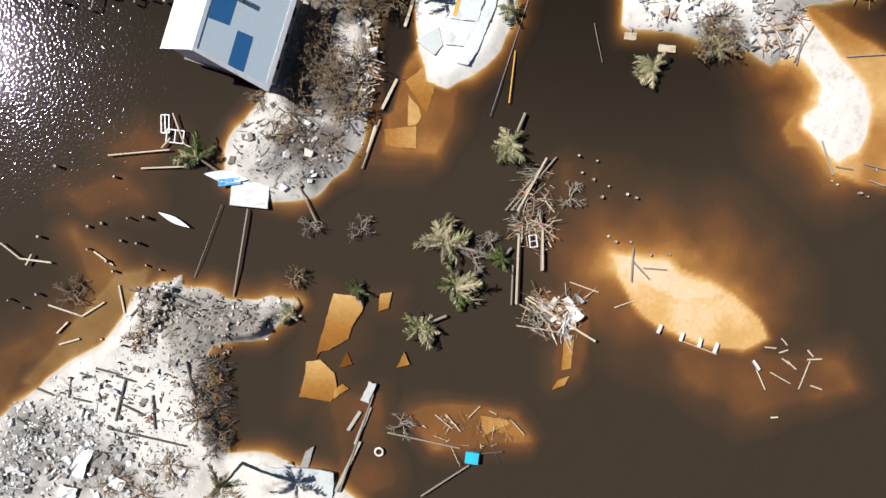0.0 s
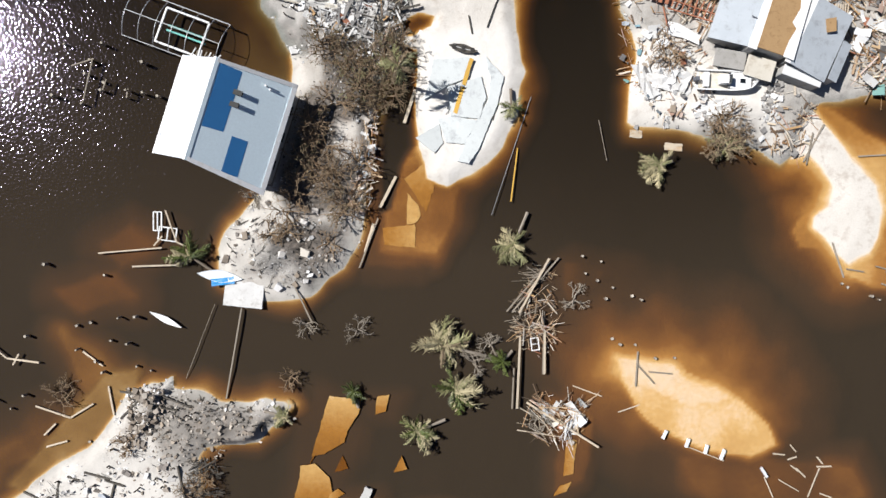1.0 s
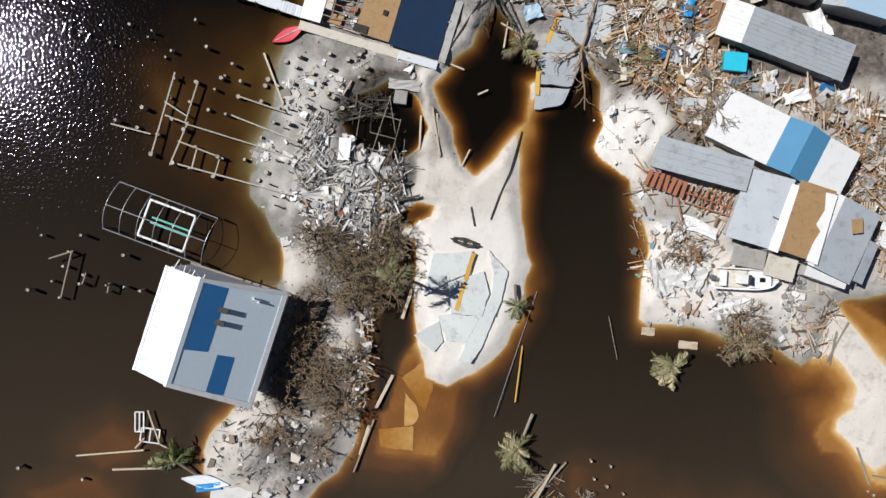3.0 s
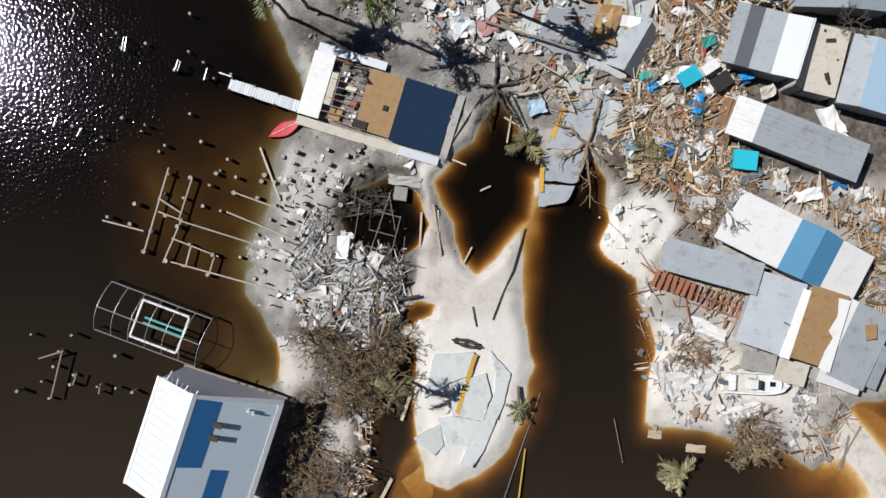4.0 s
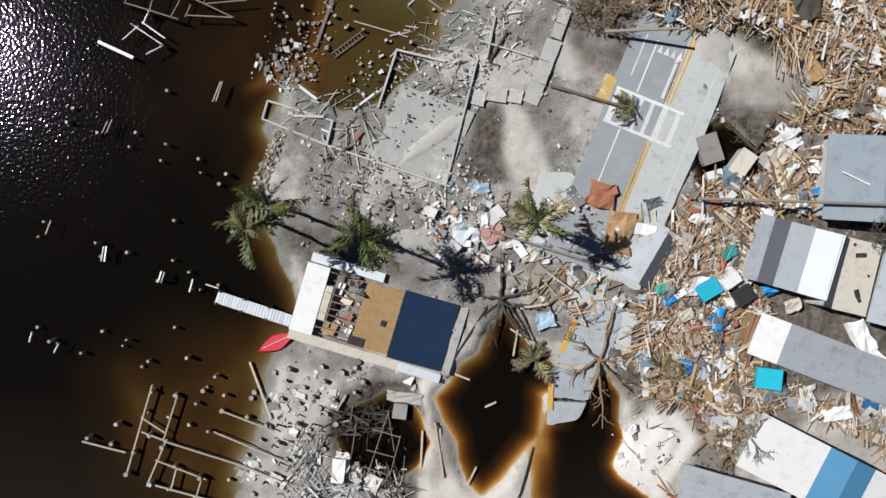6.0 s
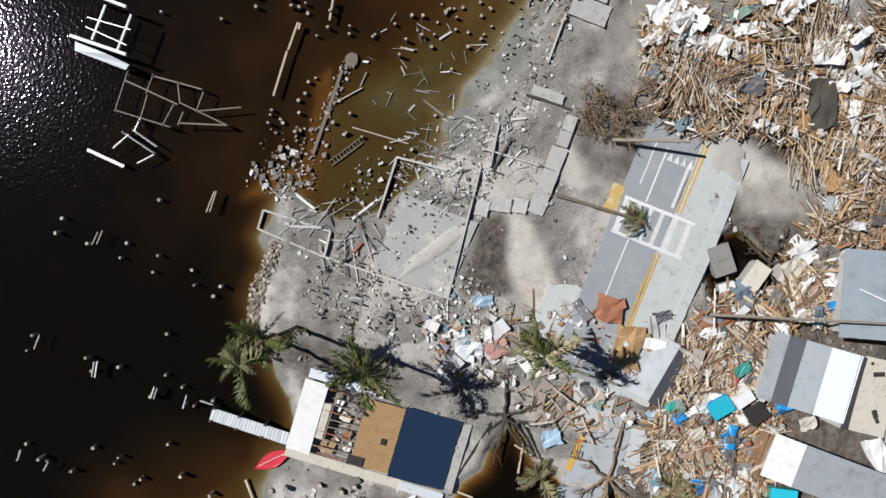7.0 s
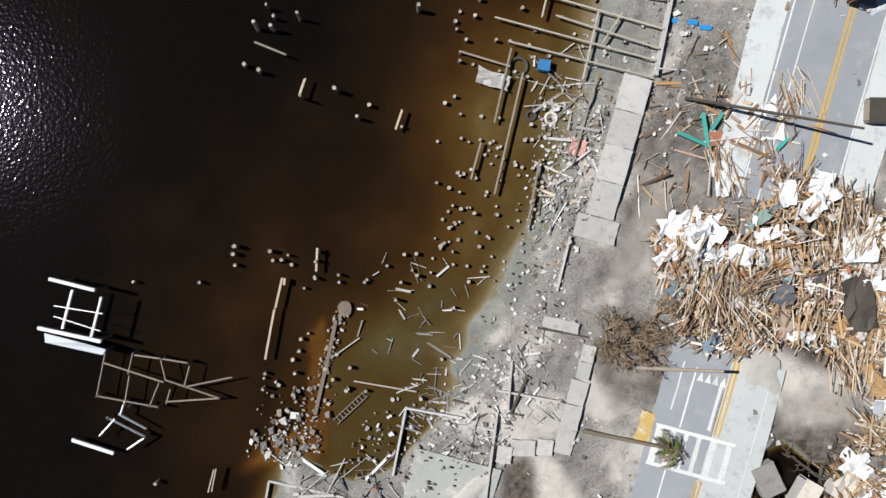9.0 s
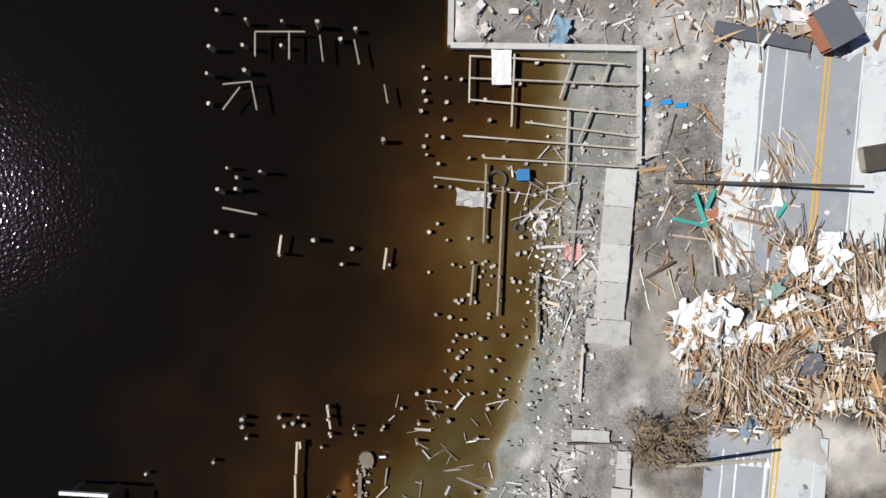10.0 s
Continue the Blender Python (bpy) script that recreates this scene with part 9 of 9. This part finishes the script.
for k, (outline, up) in enumerate((([(-1.37, 33.14), (2.52, 33.57), (2.45, 31.5), (0.33, 30.5), (-2.23, 28.89), (-1.83, 31.17)], 0.78), ([(0.47, 30.0), (4.02, 31.21), (4.6, 29.08), (3.95, 26.69), (0.89, 26.92)], 0.8), ([(4.6, 33.63), (6.81, 31.41), (6.24, 28.47), (4.25, 23.2), (3.0, 21.34), (1.69, 21.5), (2.78, 24.34), (5.01, 28.44), (5.33, 31.05)], 0.76), ([(-0.66, 26.2), (0.9, 26.5), (3.51, 26.12), (2.28, 23.61), (0.32, 23.75)], 0.8), ([(-3.27, 23.97), (-0.8, 25.54), (-0.35, 23.54), (-1.2, 22.4)], 0.7))):
    mx, my, grow = sum(p[0] for p in outline) / len(outline), sum(p[1] for p in outline) / len(outline), 1.05 if k == 2 else 1.13
    sunk_slab([(mx + (x - mx) * grow, my + (y - my) * grow) for x, y in outline], up - 0.02 * k, 0.5, CRACK, 41 + k, M_ASPHP, 0.004 * (k - 2), 0.035)

# ---- stubs, stones and splinters over the bare ground ----
SB, SBD = "short snapped posts sticking out of the sand", "dark snapped posts sticking out of rubble"
stubs([(-14.7, 78.01), (-11.4, 78.09), (-1.39, 73.93), (-1.87, 71.16), (-10.13, 70.94), (-15.69, 72.46)], 75, (0.3, 0.8), 501, SB, M_WOOD)
stubs([(-12.67, 85.77), (-1.66, 84.94), (1.17, 81.71), (-1.44, 76.14), (-6.99, 78.2), (-12.55, 80.27)], 70, (0.2, 0.6), 502, SB, M_WOOD)
stubs([(-0.59, 96.02), (2.34, 99.89), (8.18, 101.93), (6.46, 88.11), (0.21, 87.64)], 45, (0.2, 0.5), 503, SB, M_WOOD)
stubs([(3.73, 103.88), (7.59, 112.75), (12.85, 114.3), (13.85, 108.08), (8.89, 98.26), (4.53, 95.55)], 40, (0.2, 0.5), 504, SB, M_WOOD)
stubs([(-52.77, -22.5), (-45.71, -18.1), (-40.06, -15.16), (-31.57, -16.43), (-30.07, -26.38), (-40.7, -28), (-50.61, -32.47)], 50, (0.25, 0.8), 505, SBD, M_WOODDARK)
stubs([(-38.04, -8.05), (-25.32, -8.53), (-18.23, -10.53), (-25.27, -13.5), (-35.17, -13.67)], 30, (0.2, 0.6), 506, SBD, M_WOODDARK)
stubs([(-19.4, 50.52), (-5.13, 51.56), (-5.14, 39.88), (-7.21, 32.01), (-17.72, 34.98), (-20.45, 40.11)], 120, (0.4, 1.0), 507, SBD, M_WOODDARK)
stubs([(-25.55, 13.98), (-10.12, 14.96), (-12.82, 7.2), (-21.23, 4.59), (-26.9, 8.36)], 25, (0.2, 0.6), 508, SBD, M_WOODDARK)
RB = "brown stones of the broken seawall"
rocks([(-19.34, 79.52), (-18.39, 79.26), (-19.7, 75.07), (-20.45, 71.16), (-21.73, 71.4), (-21.36, 75.03)], 420, (0.15, 0.5), 511, "rubble", RB, M_BRICKRUB)
rocks([(-12.61, 97.86), (-11.32, 97.74), (-12.62, 94.99), (-13.86, 91.87), (-15.01, 91.81), (-13.91, 95.11)], 90, (0.12, 0.4), 512, "rubble", "stones of a drowned jetty", M_BRICKRUB)
rocks([(-21.7, 87.44), (-19.79, 90.94), (-18.24, 90.8), (-14.98, 92.07), (-13.07, 90.33), (-15.69, 84.79), (-19.93, 84.13)], 110, (0.1, 0.6), 513, "rubble", "broken stones of the jetty head", M_BRICKRUB)
rocks([(-7.9, 89.86), (-2.5, 91.98), (2.84, 93.58), (6.96, 93.21), (6.93, 86.94), (-0.77, 82.39), (-7.4, 84.04)], 150, (0.06, 0.45), 514, "rubble", "white shards strewn over the flooded lot", M_WHITERUB)
rocks([(1.99, 95.74), (5.21, 102.72), (8.8, 102.39), (8.17, 95.18), (5.23, 91.28)], 120, (0.06, 0.4), 515, "rubble", "white shards strewn along the shore", M_WHITERUB)
rocks([(5.75, 108.86), (8.84, 114.74), (14.03, 115.28), (12.4, 108.25), (8.8, 102.39), (5.21, 102.72)], 260, (0.08, 0.4), 516, "rubble", "small white shards strewn along the shore", M_WHITERUB)
rocks([(-14.76, 77.97), (1.93, 73.96), (-1.31, 71.1), (-10.16, 70.31), (-15.76, 72.39)], 180, (0.06, 0.28), 517, "rubble", "small pale shards over grey sand", M_WHITERUB)
rocks([(-2.04, 78.29), (4.7, 74.03), (4.26, 69.58), (-3.49, 69.38)], 300, (0.1, 0.5), 518, "rubble", "pale green and white shards beside the palms", M_SCRAP)
lumber([(-7.86, 89.96), (-2.5, 92.06), (5.96, 94.4), (6.87, 87.06), (-0.78, 82.54), (-7.36, 84.18)], 240, 0.1, 521, "lumber_heap", "pale laths floating in the flooded lot", 0, (0.5, 2.4), None, 0.7, material=M_RUBBLE)
lumber([(-9.82, 102.04), (-3.6, 102.5), (1.31, 99.99), (-1.38, 93), (-7.72, 91.5), (-11.62, 93.93)], 40, 0.05, 522, "lumber_heap", "pale laths floating in brown shallows", 0, (0.6, 2.6), None, 0.8, material=M_RUBBLE)
lumber([(-14.68, 78.02), (1.91, 74.04), (-1.32, 71.2), (-10.11, 70.41), (-15.67, 72.48)], 120, 0.1, 523, "lumber_heap", "grey laths strewn over the lot", 0, (0.3, 1.8), None, 0.6, material=M_RUBBLE)
rocks([(-26.27, 12.24), (-22.09, 15.81), (-10.84, 15.66), (-12.84, 7.56), (-19.85, 4.84), (-26.79, 7.67)], 45, (0.15, 1.1), 531, "rubble", "pinkish grey stones over the small island", M_BRICKRUB, 0.4)
rocks([(-26.27, 12.24), (-22.09, 15.81), (-10.84, 15.66), (-12.84, 7.56), (-19.85, 4.84), (-26.79, 7.67)], 45, (0.15, 1.1), 532, "rubble", "bleached stones over the small island", M_WHITERUB, 0.4)
rocks([(-38.09, -7.7), (-25.35, -8.4), (-17.54, -10.54), (-22.48, -12.4), (-28.11, -16.41), (-33.78, -16.51)], 420, (0.08, 0.6), 533, "rubble", "brown stones over the sand neck", M_BRICKRUB, 0.4)
rocks([(-38.4, -7.2), (-33.4, -7.2), (-33.4, -10.4), (-35.6, -14.6), (-38.8, -14.6), (-37.4, -11.0)], 260, (0.12, 0.8), 535, "rubble", "dark broken stones at the island head", M_BRICKRUB, 0.7)
rocks([(-54.1, -22.4), (-47.1, -21.6), (-38.0, -25.0), (-37.9, -33.4), (-56.0, -33.7)], 300, (0.12, 1.0), 536, "rubble", "dark wreckage bits over bleached rubble", M_RUBBLE, 0.5)
rocks([(-50.76, -25.38), (-40.87, -16.64), (-31.65, -16.47), (-29.44, -26.44), (-33.65, -32.97), (-47.89, -33.22)], 420, (0.1, 0.7), 534, "rubble", "brown stones among bleached rubble", M_BRICKRUB, 0.4)

# ---- driftwood ridges over the pile field ----
RIDGE = "dark driftwood jammed between old stumps"
lumber([(-16.4, 47.6), (-13.2, 48.4), (-14.2, 39.6), (-17.2, 40.2)], 170, 0.7, 541, "lumber_heap", RIDGE, 4, (0.8, 4.0), 78, 0.8, material=M_RUBBLE)
lumber([(-13.2, 51.2), (-6.5, 51.4), (-7.5, 48.6), (-12.6, 48.2)], 150, 0.6, 542, "lumber_heap", RIDGE, 3, (0.6, 3.0), 15, 0.7, M_WOODDARK)
lumber([(-12.5, 45.8), (-5.0, 45.0), (-5.2, 38.0), (-11.0, 37.0)], 170, 0.6, 543, "lumber_heap", RIDGE, 3, (0.6, 3.4), 70, 0.8, material=M_RUBBLE)
panels([(-13.0, 39.4, 160, 2.6, 1.2), (-8.4, 43.4, 155, 1.5, 2.3), (-7.6, 40.0, 165, 1.3, 2.6), (-11.6, 46.0, 170, 1.6, 1.1), (-18.2, 43.6, 150, 1.9, 1.1), (-15.4, 37.6, 168, 2.8, 1.0)], 0.25, 0.14, M_SHELL, "concrete_slab", "bleached broken slab wedged in driftwood", "concrete slab", "slabs of the lost west house", 6, 81)


# ---- laths thrown in fans and bursts ----
def fan(x, y, z, n, length, a0, a1, seed, name, label, material=None, wide=0.5):
    """Laths spread from one point between two bearings, crossing and rising a little."""
    rng = random.Random(seed)
    bm = bmesh.new()
    for _ in range(n):
        a = radians(rng.uniform(a0, a1))
        l = length * (0.2 + 0.7 * rng.random() ** 1.7)
        st = rng.uniform(0.0, 0.45) * length
        cx = x + math.cos(a) * (st + l / 2) + rng.gauss(0, wide)
        cy = y + math.sin(a) * (st + l / 2) + rng.gauss(0, wide)
        add_box(bm, pose(cx, cy, z + rng.uniform(-0.35, 0.45), rng.gauss(0, 10), rng.gauss(0, 7), math.degrees(a) + rng.gauss(0, 11)), l, rng.choice((0.03, 0.04, 0.055, 0.07, 0.1)), rng.choice((0.03, 0.05)))
    return thing(link(name, bm, material or M_LATH), label, "debris", kind="stuff")


FAN = "long tan roof laths fanned out by the surge"
fan(21.4, 99.2, 1.5, 120, 6.0, -128, -58, 601, "lath_fan", FAN, None, 0.9)
fan(21.9, 98.2, 1.7, 130, 5.0, -120, -50, 610, "lath_fan", "splintered brown laths fanned over the heap", M_SPLIT, 1.0)
fan(22.9, 95.8, 1.7, 60, 4.6, 5, 40, 602, "lath_fan", "red-brown boards fanned across the heap", M_SPLIT)
fan(22.6, 109.6, 0.7, 70, 5.0, -92, -68, 603, "lath_fan", FAN, None, 0.4)
fan(29.6, 115.8, 0.8, 45, 5.5, -95, -62, 604, "lath_fan", FAN, None, 0.5)
fan(33.6, 98.6, 1.8, 70, 5.5, 35, 95, 605, "lath_fan", FAN, None, 0.6)
fan(28.6, 104.6, 1.4, 60, 3.6, 20, 160, 606, "lath_fan", "short broken laths heaped beside the road", M_SPLIT)
fan(33.0, 86.0, 1.4, 60, 5.0, 60, 115, 607, "lath_fan", FAN, None, 0.7)
fan(22.0, 66.5, 1.0, 110, 6.5, 35, 75, 608, "lath_fan", "brown laths swept between the roofs", M_SPLIT, 1.2)
fan(23.5, 58.0, 0.9, 70, 5.0, 55, 100, 609, "lath_fan", "brown laths swept between the roofs", M_SPLIT, 1.2)
JAM = "bleached sticks splayed over the driftwood jam"
fan(10.9, 1.3, 0.4, 46, 2.6, 0, 360, 611, "stick_burst", JAM, None, 0.25)
fan(9.7, 2.2, 0.3, 26, 2.2, 0, 360, 612, "stick_burst", JAM, M_WOOD, 0.3)
fan(12.6, 1.2, 0.4, 24, 2.4, 0, 360, 613, "stick_burst", JAM, None, 0.2)
fan(12.4, 7.6, 0.3, 30, 2.8, 150, 200, 614, "stick_burst", JAM, M_WOOD, 0.4)
fan(11.2, -7.4, 0.4, 40, 5.0, -45, -15, 615, "stick_burst", JAM, None, 0.6)
fan(16.4, -8.6, 0.4, 34, 3.0, 0, 360, 616, "stick_burst", JAM, None, 0.3)
fan(15.9, -9.6, 0.4, 16, 3.6, -115, -80, 617, "stick_burst", JAM, M_WHITE, 0.35)
beams([(9.53, 3.11, 12.99, 9.79), (9.56, -8.51, 9.73, 0.21), (12.8, -4.26, 12.69, 0.97), (10.75, -7.78, 19.59, -13.03)], 0.45, 0.24, 0.2, M_LUMBER, "drift_log", "long bleached log on the driftwood jam", "log", "drift logs")


def window_frame(x, y, z, turn):
    """A small white window torn out of its wall."""
    e = empty("window_frame", x, y, z, turn)
    for s in (-1, 1):
        part("stile", one_box(pose(0.45 * s, 0, 0), 0.12, 1.6, 0.08), M_WHITE, e)
        part("rail", one_box(pose(0, 0.74 * s, 0), 0.78, 0.12, 0.08), M_WHITE, e)
    part("mullion", one_box(pose(0, 0, 0.01), 0.78, 0.08, 0.06), M_WHITE, e)
    return thing(e, "white window frame lying in driftwood", "window frame")


window_frame(11.52, -0.6, 0.55, 8)

# ---- torn roof of the east house ----
def sheet_on(name, outline, z, t, material, label, category):
    cx, cy = sum(p[0] for p in outline) / len(outline), sum(p[1] for p in outline) / len(outline)
    bm = bmesh.new()
    prism(bm, [(x - cx, y - cy, 0) for x, y in outline], t)
    ob = link(name, bm, material)
    ob.location = (cx, cy, z)
    return thing(ob, label, category)


sheet_on("membrane_flap", [(40.63, 41.23), (41.9, 40.95), (41.23, 38.42), (40.4, 35.2), (39.94, 33.37), (38.7, 33.83), (39.32, 35.55), (40.15, 37.01), (39.68, 37.75), (40.57, 39.35)], 3.92, 0.03, M_WHITE, "ragged white membrane torn back from plywood", "roof membrane")
sheet_on("plywood_patch", [(43.75, 38.38), (45.0, 38.61), (45.06, 37.03), (43.93, 36.81)], 3.45, 0.03, M_PLY, "square plywood patch on a grey roof", "plywood sheet")
beams([(45.3 + 0.3 * k, 40.4, 45.1 + 0.3 * k, 37.0) for k in range(6)], 2.1, 0.1, 0.12, M_LUMBER, "bare_rafter", "bare rafter at the torn roof corner", "rafter", "bare rafters of the torn house")
# A dark sheet on the roof paints the shade of an open seam.
sheet_on("dark_slit", [(35.1, 38.4), (38.0, 37.0), (38.05, 37.15), (35.15, 38.55)], 3.66, 0.01, M_DARKROOF, "thin dark sheet standing for an open roof seam", "roof seam")

# ---- coloured pieces caught in the east wreckage ----
crate((27.11, 65.39, 35, 1.9, 1.0), 0.9, 0.7, M_WHITE, "white refrigerator lying in the wreckage", "refrigerator", "refrigerator")
# The near-black lid stands for the shade of an open box.
crate((28.5, 64.0, 35, 2.0, 1.6), 0.5, 0.9, M_RUBBER, "black box with a near-black lid beside the blue tank", "box", "storage_box", M_DARK)
crate((25.08, 78.75, 20, 2.2, 3.0), 0.1, 0.7, M_CONCD, "grey concrete vault tipped beside the road", "concrete block", "concrete_block", M_CONCD)
panels([(26.6, 67.2, 70, 1.3, 0.35)], 1.0, 0.06, M_RED, "crimson_strip", "crimson strip of siding in the wreckage", "siding", "", 6, 91)
panels([(27.01, 68.2, 30, 1.8, 1.0), (20.2, 64.4, 15, 1.2, 0.8)], 1.1, 0.06, M_TEAL, "teal_sheet", "teal sheet caught in the wreckage", "sheet", "teal sheets", 10, 92)
panels([(26.14, 61.6, 75, 2.4, 0.9), (31.2, 64.73, 20, 1.5, 0.8), (21.08, 63.33, 40, 1.3, 1.0)], 1.0, 0.06, M_BLUE, "blue_tarp", "crumpled bright blue tarpaulin on wreckage", "tarpaulin", "blue tarpaulins", 10, 93)
panels([(31.8, 78.32, 40, 2.4, 1.7), (33.6, 63.08, 20, 1.6, 1.2), (22.85, 61.82, 30, 1.5, 1.0), (32.81, 76.48, 60, 2.8, 1.0)], 1.0, 0.08, M_CREAM, "cream_sheet", "cream board on the wreckage", "sheet", "", 9, 94)
panels([(27.67, 61.02, 30, 0.7, 0.5)], 1.1, 0.2, M_REDWOOD, "orange_cushion", "orange cushion on the wreckage", "cushion", "", 9, 95)
beams([(36.88, 76.43, 42.08, 74.17)], 3.1, 0.14, 0.06, M_WHITE, "roof_flashing", "white flashing strip across a blue-grey roof", "flashing")


# ---- sand drifted over the foundation slab ----
def sand_drift(x, y, z, length, width, turn, label):
    """A thin tongue of sand: a lens with a wandering rim."""
    bm = bmesh.new()
    n, rings = 30, 5
    mid = bm.verts.new((0, 0, 0.16))
    prev = None
    for r in range(1, rings + 1):
        f = r / rings
        ring = []
        for i in range(n):
            a = 2 * math.pi * i / n
            k = 1 + 0.22 * noise.noise(Vector((2 * math.cos(a), 2 * math.sin(a), x))) + 0.1 * math.sin(5 * a + y)
            ring.append(bm.verts.new((length / 2 * f * k * math.cos(a), width / 2 * f * k * math.sin(a), 0.16 * (1 - f * f) - (0.05 if r == rings else 0))))
        for i in range(n):
            j = (i + 1) % n
            if prev is None:
                bm.faces.new((mid, ring[i], ring[j]))
            else:
                bm.faces.new((prev[i], ring[i], ring[j], prev[j]))
        prev = ring
    for f in bm.faces:
        f.smooth = True
    ob = link("sand_drift", bm, M_DRIFT)
    ob.matrix_world = pose(x, y, z, 0, 0, turn)
    return thing(ob, label, "sand drift", kind="structure")


sand_drift(-3.0, 79.2, 0.66, 9.0, 1.7, 38, "pale sand tongue drifted over the foundation slab")
sand_drift(-3.6, 68.8, 0.5, 5.0, 2.6, -8, "white sand patch beside the palms")
sand_drift(24.9, 89.6, 0.82, 6.5, 3.2, -60, "grey sand drifted over the broken road end")
for k, (x, y) in enumerate([(-40.5, -31.5), (-37.0, -33.0), (-33.5, -29.5), (-29.6, -19.5), (-30.0, -24.0), (-46.0, -8.0)]):
    scrub(x, y, 1.9, 0.9, 650 + k, "brown tangle of broken branches on rubble", M_FRONDB, 1)

# ---- crowded stumps along the north shore ----
rng = random.Random(88)
pilings([p for p in spots([(3.6, 103.0), (7.6, 102.0), (11.2, 116.0), (6.4, 117.5)], 34, rng)], 0.15, 0.5, LW, "pilings of the north piers", 15)
pilings([p for p in spots([(-3.5, 100.5), (2.6, 103.4), (4.6, 111.8), (0.6, 113.0)], 22, rng)], 0.15, 0.45, LW, "pilings of the north piers", 16)
rocks([(4.5, 99.0), (9.0, 98.0), (14.5, 115.0), (11.0, 117.0)], 150, (0.1, 0.6), 552, "rubble", "dark sodden wreckage bits on wet mud", M_BRICKRUB, 0.5)

# ---- the drowned jetty and its head of white blocks ----
beams([(-12.73, 96.68, -13.8, 93.29), (-13.8, 93.29, -15.45, 88.29)], 0.02, 0.32, 0.3, M_BARK, "jetty_wall", "brown stone-faced jetty wall awash", "wall", "jetty walls")
rocks([(-22.25, 86.28), (-19.9, 88.33), (-16.77, 88.46), (-16.03, 86.27), (-17.4, 83.73), (-22.0, 84.31)], 60, (0.12, 0.8), 553, "rubble", "white broken blocks heaped at the jetty head", M_RUBBLE, 0.45)
bm = bmesh.new()
add_tube(bm, (0, 0, -0.6), (0, 0, 0.1), 0.8, 0.7, 14)
for v in bm.verts:
    v.co += Vector((0.12 * noise.noise(v.co * 2.1), 0.12 * noise.noise(v.co * 1.7 + Vector((5, 0, 0))), 0.05 * noise.noise(v.co * 3)))
ob = link("concrete_drum", bm, M_BARK)
ob.location = (-11.83, 97.7, 0.05)
thing(ob, "round broken concrete footing at the end of the jetty", "concrete footing")


def ladder(x1, y1, x2, y2, z, w, label):
    """Two rails with rungs, lying flat."""
    l = math.hypot(x2 - x1, y2 - y1)
    e = empty("ladder", (x1 + x2) / 2, (y1 + y2) / 2, z, math.degrees(math.atan2(y2 - y1, x2 - x1)))
    for s in (-1, 1):
        part("rail", one_box(pose(0, s * w / 2, 0), l, 0.1, 0.1), M_BARK, e)
    for k in range(int(l / 0.4)):
        part("rung", one_box(pose(-l / 2 + 0.2 + 0.4 * k, 0, 0.02), 0.06, w, 0.06), M_WOOD, e)
    return thing(e, label, "ladder")


ladder(-10.66, 89.74, -13.66, 87.4, 0.05, 0.55, "broken wooden dock ladder floating in brown shallows")
beams([(-11.58, 91.01, -6.01, 89.52), (-13.49, 93.32, -10.7, 94.93)], 0.1, 0.12, 0.12, M_JOIST, "broken_timber", "long pale timber floating in brown shallows", "timber", "broken timbers")
